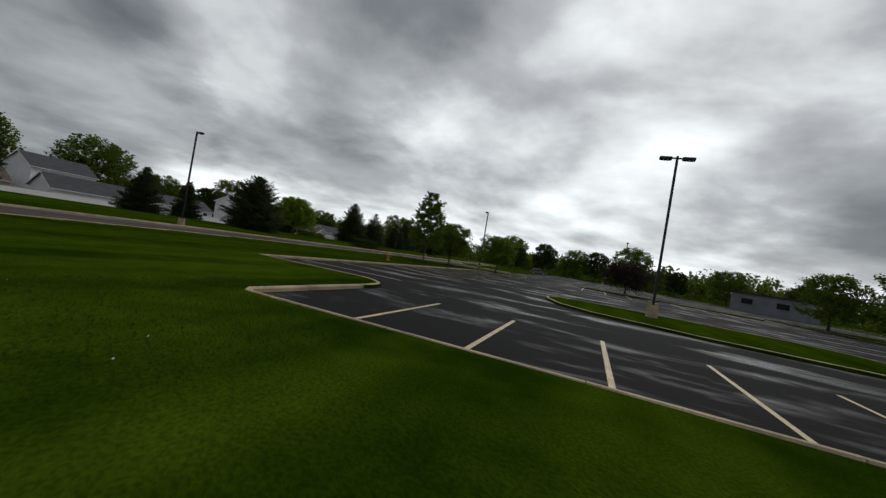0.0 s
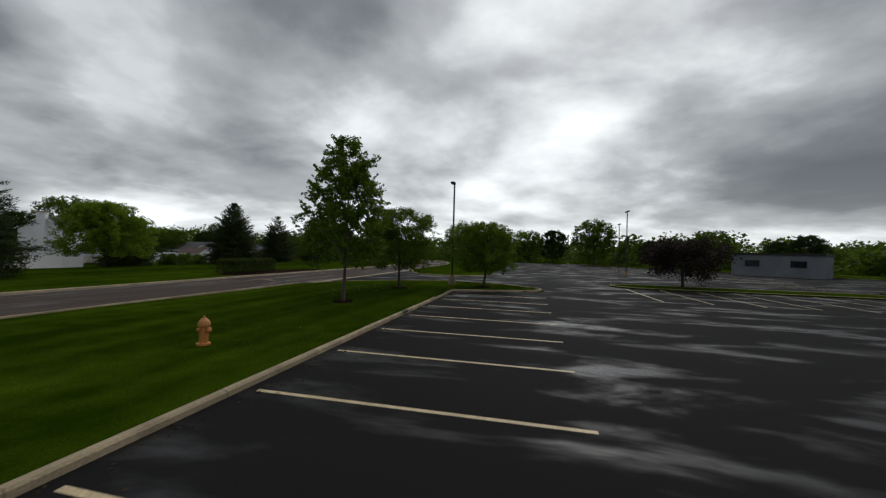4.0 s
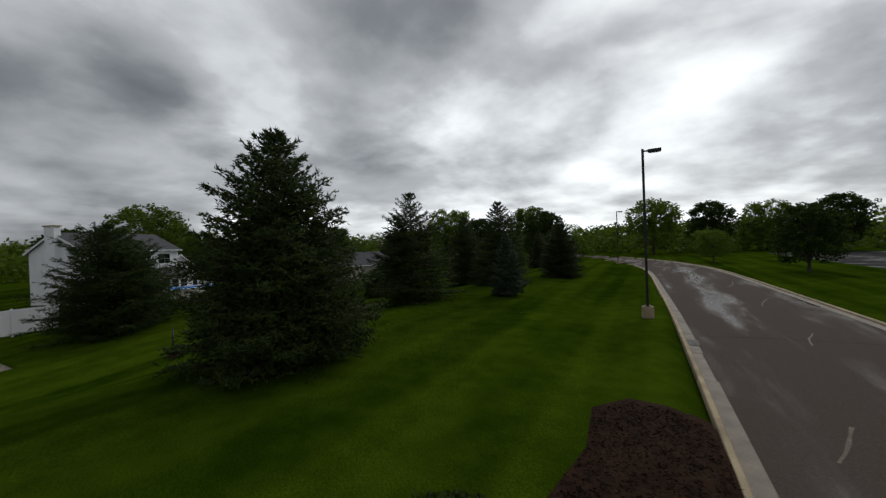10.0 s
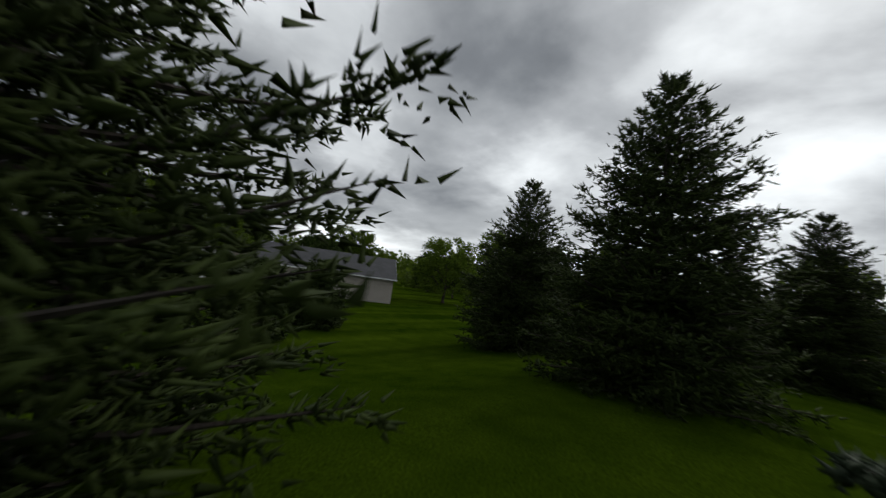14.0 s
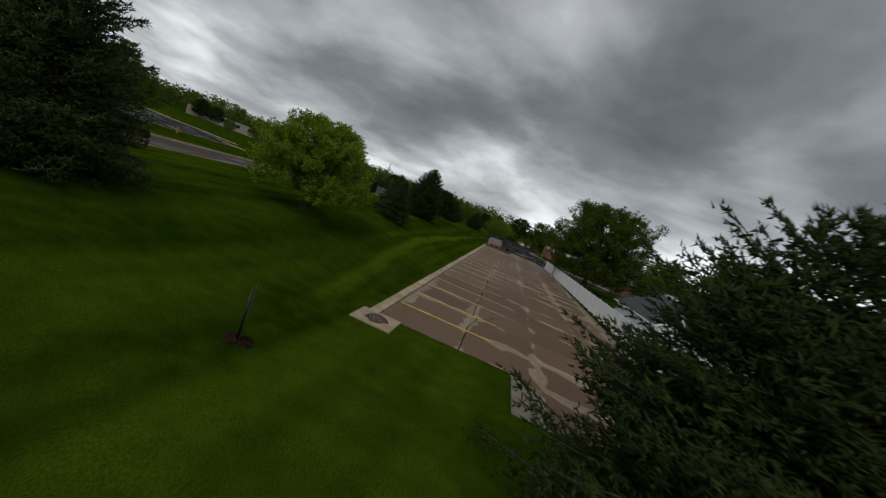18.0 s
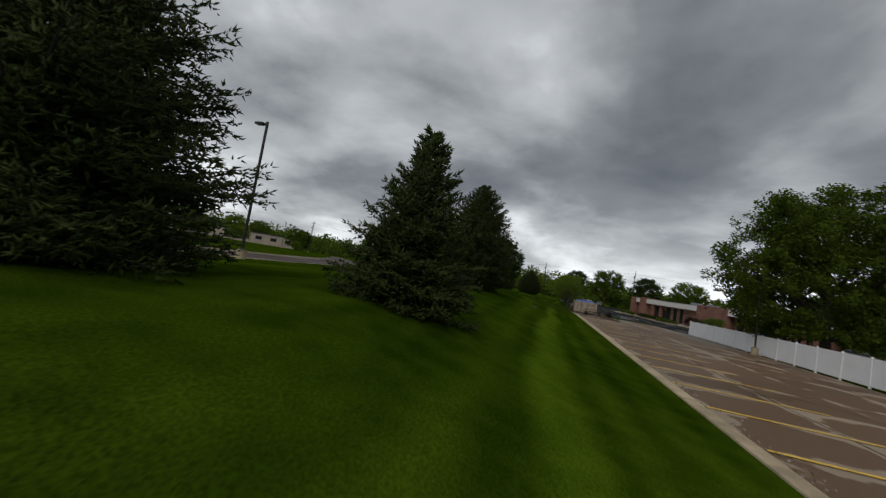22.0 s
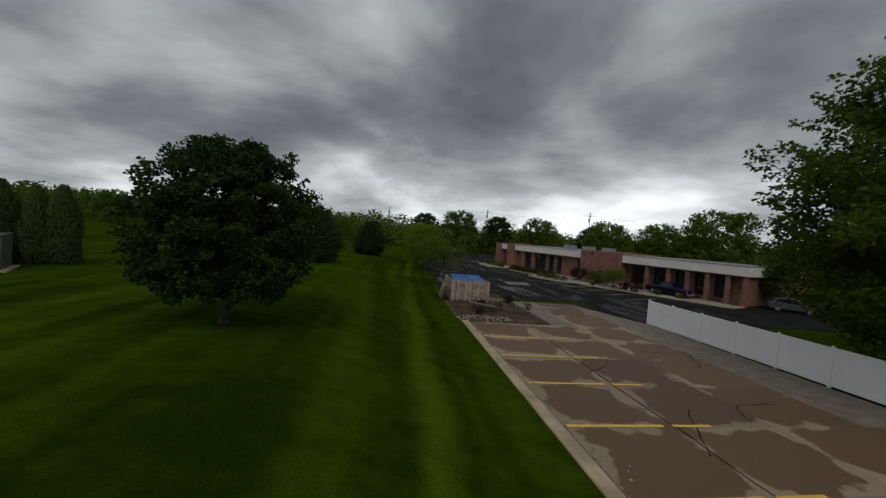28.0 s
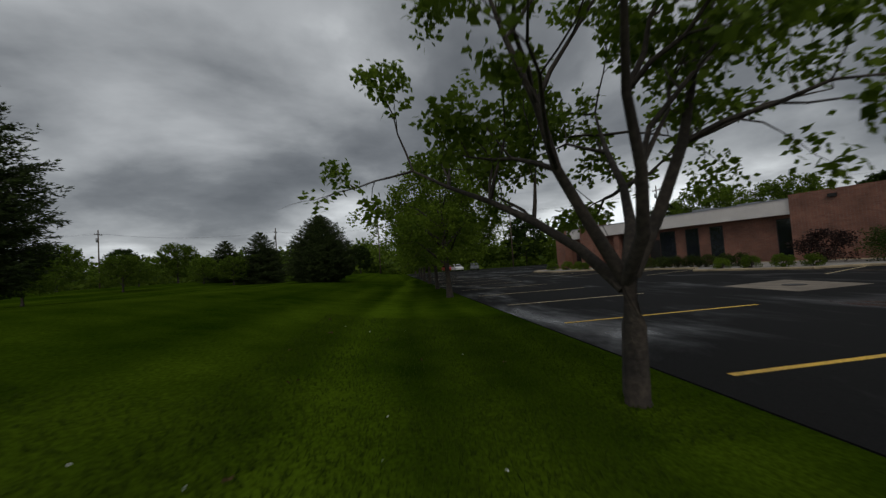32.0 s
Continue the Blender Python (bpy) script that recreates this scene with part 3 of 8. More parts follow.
# ---- plan ----
ROAD = [(-160, 62.0), (-120, 38.0), (-103, 28.0), (-88, 17.8), (-75, 9.6), (-62, 1.8), (-52, -3.6), (-43, -7.4), (-33, -11.2), (-25, -13.6), (-15, -15.6), (-5, -16.3), (5, -16.3), (20, -16.3), (35, -16.4), (48, -16.7), (60, -17.2), (70, -17.6), (80, -18.2), (90, -20.0), (98, -22.2), (115, -29.0), (130, -36.5), (160, -54)]
HALF = 3.95
ROAD_Y = np.array([p[0] for p in ROAD], float)
ROAD_X = np.array([p[1] for p in ROAD], float)


def road_x(y):
    """The road's middle line, smoothed."""
    return (np.interp(y - 4, ROAD_Y, ROAD_X) + 2 * np.interp(y, ROAD_Y, ROAD_X) + np.interp(y + 4, ROAD_Y, ROAD_X)) / 4


def road_half(y):
    """Half of the road's width across x, where it runs at a slant."""
    slope = (road_x(y + 1) - road_x(y - 1)) / 2
    return HALF * math.sqrt(1 + slope * slope)


KERB2 = -45.26          # kerb of the concrete lot
LOT2_Z = -1.5
LOT2_N = 26.0           # its north end
LOT2_S = -49.0          # its south end
FENCE_N, FENCE_S = (-62.7, 34.4), (-60.4, -51.2)


def fence_x(y):
    k = (y - FENCE_S[1]) / (FENCE_N[1] - FENCE_S[1])
    return FENCE_S[0] + k * (FENCE_N[0] - FENCE_S[0])


LAWN_TIP = [(-11.6, 16.4), (-10.6, 18.7), (-9.0, 20.8), (-6.2, 23.2), (-3.0, 24.8), (1.0, 24.2), (4.4, 22.6), (6.1, 20.8), (6.3, 19.4), (5.5, 18.3), (0.0, 16.25)]


def in_poly(x, y, poly):
    inside = False
    j = len(poly) - 1
    for i in range(len(poly)):
        (xi, yi), (xj, yj) = poly[i], poly[j]
        if (yi > y) != (yj > y) and x < (xj - xi) * (y - yi) / (yj - yi) + xi:
            inside = not inside
        j = i
    return inside


LAWN_POLY = [(-11.6, 16.2)] + LAWN_TIP[1:] + [(0.0, 16.2)]
NORTH_POLY = [(-12.9, 47.5), (-12.3, 44.8), (-11.2, 41.4), (-9.8, 37.6), (-8.0, 34.6), (-5.0, 33.2), (-1.5, 34.2), (0.2, 37.0), (0.2, 140.0), (-60, 140.0), (-60, 47.5)]


def ground_z(x, y):
    """Height of the lawn."""
    west = smooth(35.0, 45.2, -x)
    far = smooth(35, 95, -y)
    crest = 0.42 * math.exp(-((x + 33.0) / 6.5) ** 2) * (1 - 0.6 * far)
    lowland = LOT2_Z + 0.03 + 0.87 * smooth(27, 40, y)
    z = 0.11 + crest - 0.85 * far * smooth(16, 30, -x)
    z = z * (1 - west) + lowland * west
    if x > 0 and y < -25.95:
        z += 0.12 * smooth(0, 8, -25.95 - y)
    r = math.hypot(x, y)
    if r > 250:
        z += 14 * smooth(250, 900, r)
    if x < -64:
        z += 0.1 * math.sin(x * 0.21) * math.sin(y * 0.17)
    calm = smooth(0, 3, max(abs(x - 6.5) - 2.5, abs(y + 20) - 2.5))
    return z + 0.05 * calm * (noise.noise((x * 0.12, y * 0.12, 0.0))) * (1 - 0.8 * west)


def paved(x, y):
    if -140 < y < 160 and abs(x - road_x(y)) < road_half(y) + 0.1:
        return True
    if x > 0.02 and y > -25.95 and y < 16.2:
        return not (x < 7.7 and y < -20.75) and not (x < 5.4 and y < -18.75) and x < 75
    if 16.2 <= y < 130 and -12.5 < x < 75:
        return not in_poly(x, y, LAWN_POLY) and not in_poly(x, y, NORTH_POLY)
    if fence_x(y) - 0.2 < x < KERB2 - 0.05 and -58 < y < LOT2_N - 0.05:
        return True
    if fence_x(y) - 0.2 < x < -51.8 and LOT2_N - 0.1 <= y < 29.8:
        return True
    if -100 < x < -46.0 and -150 < y <= -62.0:
        return True
    if -100 < x < -59.8 and -150 < y <= -51.6:
        return True
    return False


def lines(fine_at, lo, hi, step, growth, far):
    a = list(np.arange(lo, hi, step)) + list(fine_at)
    s, v = step, hi
    while v < far:
        a.append(v)
        s *= growth
        v += s
    s, v = step, lo
    while v > -far:
        s *= growth
        v -= s
        a.append(v)
    a = sorted(a)
    out = [a[0]]
    for v in a[1:]:
        if v - out[-1] > 0.04:
            out.append(v)
    return out


gx = lines((-0.05, 0.03, 5.36, 5.44, 7.66, 7.74, KERB2 - 0.1, KERB2, -51.85, -51.75, -46.05, -45.95), -70, 9, 0.62, 1.25, 2600)
gy = lines((-25.99, -25.90, -20.79, -20.70, -18.79, -18.70, 16.15, 16.25, LOT2_N - 0.1, LOT2_N, 29.75, 29.85), -104, 74, 0.62, 1.25, 2600)
gv = []
for yy in gy:
    for xx in gx:
        zz = ground_z(xx, yy)
        if paved(xx, yy):
            zz = (LOT2_Z if xx < -40 else 0.0) - 0.3
        gv.append((xx, yy, zz))
nx = len(gx)
gf = [(j * nx + i, j * nx + i + 1, (j + 1) * nx + i + 1, (j + 1) * nx + i) for j in range(len(gy) - 1) for i in range(nx - 1)]
ground = mesh_object("ground", gv, gf, "grass")
ground.data.polygons.foreach_set("use_smooth", [True] * len(ground.data.polygons))
tagged(ground, "mown green lawn with faint mowing stripes on a low bank", "lawn", kind="structure")


def flat(name, outline, z, mat, label, category):
    bm = bmesh.new()
    solid(bm, outline, z - 0.12, z)
    ob = part(name, bm, mat)
    return tagged(ob, label, category, kind="structure")


# car park of dark asphalt, with the drive to the road (the lawn and islands stand above it)
flat("car_park", [(0.0, -26.3), (75, -26.3), (75, 130), (-12.6, 130), (-12.6, 15.8), (0.0, 15.8)], 0.0, "asphalt", "dark wet asphalt car park with shallow puddles", "car park")
ys = list(np.arange(-139, 158, 2.0))
rl = [(float(road_x(y) - road_half(y)), float(y)) for y in ys]
rr_ = [(float(road_x(y) + road_half(y)), float(y)) for y in ys]
rv = [(x, y, 0.012) for x, y in rl] + [(x, y, 0.012) for x, y in rr_]
n_ = len(ys)
road = mesh_object("road", rv, [(i, n_ + i, n_ + i + 1, i + 1) for i in range(n_ - 1)], "road")
tagged(road, "brownish damp asphalt road curving between lawns", "road", kind="structure")
flat("car_park_south", [(-100, -150), (-46.0, -150), (-46.0, -62.0), (-50.0, -62.4), (-57.4, -57.8), (-59.8, -51.6), (-100, -51.6)], LOT2_Z + 0.02, "asphalt_old", "dark worn asphalt car park beside a brick building", "car park")


# kerbs: lengths of pale concrete, each its own piece
def kerb_line(name, pts, z, label, high=0.13, wide=0.17, step=3.0, gutter=0.0, side=1, mat="concrete", section=None):
    root = empty(name, Matrix.Translation((0, 0, 0)), label, "kerb", kind="structure")
    # walk the line and cut it into lengths
    cum = [0.0]
    for a, b in zip(pts, pts[1:]):
        cum.append(cum[-1] + math.dist(a, b))
    total = cum[-1]

    def at(s):
        s = min(max(s, 0), total)
        for i in range(len(pts) - 1):
            if s <= cum[i + 1] or i == len(pts) - 2:
                k = (s - cum[i]) / max(1e-6, cum[i + 1] - cum[i])
                return Vector((pts[i][0] + k * (pts[i + 1][0] - pts[i][0]), pts[i][1] + k * (pts[i + 1][1] - pts[i][1])))
    count = max(1, round(total / step))
    for i in range(count):
        s0, s1 = total * i / count + 0.008, total * (i + 1) / count - 0.008
        cuts = [s0] + [c for c in cum if s0 + 0.05 < c < s1 - 0.05] + [s1]
        bm = bmesh.new()
        rings = []
        jig = random.uniform(-0.008, 0.008)
        prof = [(0.0, -0.12), (0.012, high - 0.035), (0.045, high), (wide - 0.02, high + 0.004), (wide, high - 0.03), (wide, -0.12)]
        if section:
            prof = section
        for s in cuts:
            p, q = at(s - 0.15), at(s + 0.15)
            t = (q - p).normalized()
            nrm = Vector((t.y, -t.x)) * side
            c = at(s)
            rings.append([bm.verts.new((c.x + nrm.x * o, c.y + nrm.y * o, z + h + jig)) for o, h in prof])
        for a, b in zip(rings, rings[1:]):
            for k in range(len(prof) - 1):
                bm.faces.new((a[k], a[k + 1], b[k + 1], b[k]))
        bm.faces.new(rings[0])
        bm.faces.new(rings[-1][::-1])
        bmesh.ops.recalc_face_normals(bm, faces=bm.faces)
        part("kerb_stone", bm, mat, root)
    if gutter:
        kerb_line("gutter" + name[4:], pts, z, "stained flat concrete gutter beside the kerb", side=side, mat="gutter", section=[(-gutter, -0.12), (-gutter, 0.018), (-0.004, 0.03), (-0.004, -0.12)])
    return root


def arc(cx, cy, r, a0, a1, n=6):
    return [(cx + r * math.cos(radians(a0 + (a1 - a0) * i / n)), cy + r * math.sin(radians(a0 + (a1 - a0) * i / n))) for i in range(n + 1)]


BLOCK_END = [(7.7, -20.75), (7.64, -20.1), (7.38, -19.6), (6.9, -19.15), (6.3, -18.85), (5.5, -18.75)]
bm = bmesh.new()
solid(bm, BLOCK_END + [(5.0, -18.75), (5.0, -21.2), (7.7, -21.2)], -0.1, 0.114)
tagged(part("lawn_corner", bm, "grass"), "rounded mown corner of the lawn inside the kerb", "lawn", kind="structure")
kerb_line("kerb_car_park", BLOCK_END + [(0.0, -18.75), (0.0, 16.25)], 0, "pale concrete kerb of the dark car park", side=-1)
kerb_line("kerb_grass_block", [(40.0, -25.95), (7.9, -25.95), (7.7, -25.7), (7.7, -20.75)], 0, "pale concrete kerb round the end of the lawn", side=-1)
kerb_line("kerb_lawn_tip", [(0.0, 16.27)] + LAWN_TIP[::-1][1:], 0, "pale concrete kerb round the tip of the lawn", side=-1)
kerb_line("kerb_drive_north", [NORTH_POLY[i] for i in range(1, 8)], 0, "pale concrete kerb beside the drive", side=-1)
wy = [float(y) for y in np.arange(-100, 125, 2.0)]
kerb_line("kerb_road_west", [(float(road_x(y) - road_half(y)), y) for y in wy], 0, "pale concrete kerb and gutter of the road", gutter=0.36, side=-1)
kerb_line("kerb_road_east", [(float(road_x(y) + road_half(y)), y) for y in wy if y < 16.6], 0, "pale concrete kerb and gutter of the road", gutter=0.36, side=1)
kerb_line("kerb_road_north_east", [(float(road_x(y) + road_half(y)), y) for y in wy if y > 45.0], 0, "pale concrete kerb and gutter of the road", gutter=0.36, side=1)
kerb_line("concrete_band", [(float(road_x(y) + road_half(y)), float(y)) for y in np.arange(16.6, 45.6, 1.5)], -0.10, "flush pale concrete band between road and drive", high=0.118, wide=0.55, side=1)
kerb_line("kerb_concrete_lot", [(KERB2, LOT2_S), (KERB2, LOT2_N)], LOT2_Z, "pale crumbling concrete edge of the old lot", high=0.085, wide=0.52, side=1)


def island(name, outline, z, label):
    bm = bmesh.new()
    solid(bm, outline, z - 0.1, z + 0.115)
    ob = part(name, bm, "grass")
    tagged(ob, label, "grass island", kind="structure")
    kerb_line("kerb_" + name, outline + [outline[0]], z, "pale concrete kerb round a grass island", side=-1)


island("island_lamp", [(12.3, -8.0), (12.5, -9.8), (13.4, -11.9), (15.0, -13.3), (19.3, -14.5), (25.0, -14.9), (27.4, -13.6), (28.0, -10.6), (27.0, -7.4), (24.6, -6.3), (18.0, -6.0), (14.2, -6.2), (12.9, -6.9)], 0, "mown grass island in the car park")
island("island_tree", arc(14.8, 28.0, 2.2, 90, 270, 6) + arc(33.0, 28.0, 2.2, -90, 90, 6), 0, "mown grass island with a purple tree")
island("verge_east", [(36.8, 33.0), (44.0, 15.0), (56.0, 1.0), (62.0, -10.0), (74.0, -12.0), (74.0, 33.0)], 0, "grass verge with trees east of the car park")
island("verge_north", [(22.0, 128.0), (34.0, 100.0), (50.0, 84.0), (64.0, 70.0), (70.0, 56.0), (74.0, 56.0), (74.0, 128.0)], 0, "grass verge with trees north of the car park")


def stripe(name, x0, y0, x1, y1, z, wide, mat, root):
    d = Vector((x1 - x0, y1 - y0)).normalized()
    s = Vector((d.y, -d.x)) * wide / 2
    v = [(x0 - s.x, y0 - s.y, z), (x0 + s.x, y0 + s.y, z), (x1 + s.x, y1 + s.y, z), (x1 - s.x, y1 - s.y, z)]
    return mesh_object(name, v, [(0, 1, 2, 3)], mat, root)


marks = empty("parking_lines", Matrix.Translation((0, 0, 0)), "worn pale parking lines painted on asphalt", "line", kind="structure")
for i in range(-6, 5):
    stripe("parking_line", 0.25, 2.38 + 3.07 * i, 6.3, 2.38 + 3.07 * i, 0.005, 0.11, "white_paint", marks)
for i in range(7):
    x = 10.5 + 2.5 * i
    stripe("parking_line", x, -25.85, x - 0.1, -20.7, 0.005, 0.11, "white_paint", marks)
for j in range(10):
    y = 30.5 + 2.743 * j
    stripe("parking_line", 32.0, y, 37.5, y, 0.005, 0.11, "white_paint", marks)
    stripe("parking_line", 13.5 + 2.743 * j, 16.0, 13.5 + 2.743 * j, 25.6, 0.005, 0.11, "white_paint", marks)

# ---- plants ----


def rings_tube(pts, radii, n=7):
    """Vertices and faces of a tapering tube along points."""
    vs, fs = [], []
    for i, (p, r) in enumerate(zip(pts, radii)):
        d = (Vector(pts[min(i + 1, len(pts) - 1)]) - Vector(pts[max(i - 1, 0)])).normalized()
        q = d.to_track_quat("Z", "Y")
        for k in range(n):
            a = 2 * math.pi * k / n
            vs.append(tuple(Vector(p) + q @ Vector((math.cos(a) * r, math.sin(a) * r, 0))))
    for i in range(len(pts) - 1):
        for k in range(n):
            a, b = i * n + k, i * n + (k + 1) % n
            fs.append((a, b, b + n, a + n))
    return vs, fs


def merge(lists):
    vs, fs = [], []
    for v, f in lists:
        o = len(vs)
        vs += v
        fs += [tuple(i + o for i in g) for g in f]
    return vs, fs


def leaf_cloud(centres, radii, per, size, rng, flat_=0.8, droop=0.35):
    """Leaves as bent pairs of triangles scattered through clumps."""
    centres, radii = np.asarray(centres, float), np.asarray(radii, float)
    c = np.repeat(centres, per, 0)
    r = np.repeat(radii, per)
    n = len(c)
    d = rng.normal(size=(n, 3))
    d /= np.linalg.norm(d, axis=1)[:, None] + 1e-9
    rad = r * rng.random(n) ** 0.45
    p = c + d * rad[:, None] * (1, 1, flat_)
    u = rng.normal(size=(n, 3)) * (1, 1, 0.5) + d * 0.6
    u[:, 2] -= droop
    u /= np.linalg.norm(u, axis=1)[:, None] + 1e-9
    w = np.cross(u, rng.normal(size=(n, 3)))
    w /= np.linalg.norm(w, axis=1)[:, None] + 1e-9
    s = size * rng.uniform(0.65, 1.3, n)[:, None]
    a = p - u * s * 0.5
    b = p + w * s * 0.36
    e = p + u * s * 0.62
    f = p - w * s * 0.36
    v = np.stack([a, b, e, f], 1).reshape(-1, 3)
    i = np.arange(n) * 4
    t = np.stack([np.stack([i, i + 1, i + 2], 1), np.stack([i, i + 2, i + 3], 1)], 1).reshape(-1, 3)
    return v, t


def numpy_mesh(name, v, t, mat, parent=None, label=""):
    me = bpy.data.meshes.new(name)
    me.vertices.add(len(v))
    me.vertices.foreach_set("co", np.ascontiguousarray(v, np.float32).ravel())
    me.loops.add(len(t) * 3)
    me.polygons.add(len(t))
    me.loops.foreach_set("vertex_index", np.ascontiguousarray(t, np.int32).ravel())
    me.polygons.foreach_set("loop_start", np.arange(len(t), dtype=np.int32) * 3)
    me.update(calc_edges=True)
    me.materials.append(MAT[mat])
    ob = new(name, me)
    if parent is not None:
        ob.parent = parent
    if label:
        tagged(ob, label)
    return ob


def broadleaf(seed, height, width, clear, trunk_r, mat, label, leaves=5500, leaf=0.15, shape="round", bark="bark", limbs=9, category="tree", sparse=0.0, name="tree", clumps_n=110, bit=0.10, sprays=0):
    """A tree with trunk, limbs, twigs and clumps of single leaves, at the origin."""
    rng = np.random.default_rng(seed)
    root = empty(name, Matrix.Identity(4), label, category)
    crown_h = height - clear
    bits, tips = [], []
    lean = rng.normal(0, 0.02, 2)
    top = clear + crown_h * 0.72
    pts = [(lean[0] * z * 2, lean[1] * z * 2, z) for z in np.linspace(-0.15, top, 8)]
    bits.append(rings_tube(pts, [trunk_r * (1.35 if i == 0 else 1 - 0.11 * i) for i in range(8)], 9))

    def limit(z):
        k = (z - clear) / crown_h
        if shape == "round":
            return width / 2 * math.sqrt(max(0.0, 1 - (2 * k - 0.92) ** 2 / 1.2))
        if shape == "tall":
            return width / 2 * max(0.12, (1.0 - abs(k - 0.32) ** 1.3 * 1.25))
        if shape == "wide":
            return width / 2 * math.sqrt(max(0.0, 1 - (1.6 * k - 0.75) ** 2))
        if shape == "low":
            return width / 2 * math.sqrt(max(0.0, 1 - ((k - 0.3) / 0.72) ** 2))
        return width / 2 * max(0.1, 1 - k)
    for i in range(limbs):
        k = (i + 0.5) / limbs
        z0 = clear * 0.92 + k * crown_h * 0.55
        a = i * 2.4 + rng.normal(0, 0.3)
        z1 = min(z0 + crown_h * rng.uniform(0.22, 0.5), height * 0.97)
        reach = limit(z1) * rng.uniform(0.68, 0.92)
        base = Vector((lean[0] * z0 * 2, lean[1] * z0 * 2, z0))
        tip = Vector((math.cos(a) * reach, math.sin(a) * reach, z1))
        mid = base.lerp(tip, 0.5) + Vector((0, 0, rng.uniform(-0.1, 0.25) * reach * 0.5))
        r = trunk_r * (0.5 - 0.25 * k)
        bits.append(rings_tube([base, mid, tip], [r, r * 0.6, r * 0.22], 6))
        for t in np.linspace(0.45, 1.0, 5):
            p = base.lerp(mid, t * 2) if t < 0.5 else mid.lerp(tip, t * 2 - 1)
            q = p + Vector(rng.normal(0, 0.25 * reach, 3)) + Vector((0, 0, 0.1 * reach))
            q.z = min(q.z, height - 0.12 * width * 0.4)
            bits.append(rings_tube([p, p.lerp(q, 0.6) + Vector(rng.normal(0, 0.06, 3)), q], [r * 0.28, r * 0.18, r * 0.06], 4))
            tips += [q, p.lerp(q, 0.6)]
    # clumps fill the crown's outer shell, with gaps
    clumps, radii = [], []
    for q in tips:
        clumps.append(q)
        radii.append(rng.uniform(0.8, 1.3) * bit * width)
    want = int(clumps_n * (1 - sparse))
    while want > 0:
        z = clear + crown_h * rng.uniform(0.03, 0.98)
        a, k = rng.uniform(0, 2 * math.pi), rng.uniform(0.1, 1.0) ** 0.4
        rr = limit(z) * k * rng.uniform(0.8, 1.02)
        clumps.append((math.cos(a) * rr, math.sin(a) * rr, z))
        radii.append(rng.uniform(0.6, 1.15) * bit * width)
        want -= 1
    # sprays standing out of the outline
    for i in range(sprays):
        z = clear + crown_h * rng.uniform(0.02, 0.99)
        a = rng.uniform(0, 2 * math.pi)
        c = Vector((math.cos(a) * limit(z), math.sin(a) * limit(z), z))
        d = Vector((math.cos(a), math.sin(a), rng.uniform(-0.2, 1.3))).normalized()
        for j, off in enumerate((-0.05, 0.0, 0.04)):
            clumps.append(c + d * off * width)
            radii.append((0.62 - 0.14 * j) * bit * width)
    v, f = merge(bits)
    mesh_object("trunk", v, f, bark, root).data.polygons.foreach_set("use_smooth", [True] * len(f))
    share = np.array(radii) ** 2
    counts = np.maximum(3, leaves * share / share.sum()).astype(int)
    lv, lt = leaf_cloud([tuple(c) for c in clumps], radii, counts, leaf, rng)
    numpy_mesh("crown", lv, lt, mat, root)
    return root


def spikes(p, d, length, wide, rng):
    """Needle-covered shoots as slim three-sided spindles."""
    n = len(p)
    d = d / (np.linalg.norm(d, axis=1)[:, None] + 1e-9)
    s = np.cross(d, rng.normal(size=(n, 3)))
    s /= np.linalg.norm(s, axis=1)[:, None] + 1e-9
    u = np.cross(d, s)
    L, W = length[:, None], wide[:, None]
    m = p + d * L * 0.12
    ring = [m + (s * math.cos(a) + u * math.sin(a)) * W for a in (0, 2.094, 4.189)]
    v = np.stack([*ring, p + d * L], 1).reshape(-1, 3)
    i = np.arange(n) * 4
    f = [np.stack([i + a, i + b, i + 3], 1) for a, b in ((0, 1), (1, 2), (2, 0))]
    return v, np.stack(f, 1).reshape(-1, 3)


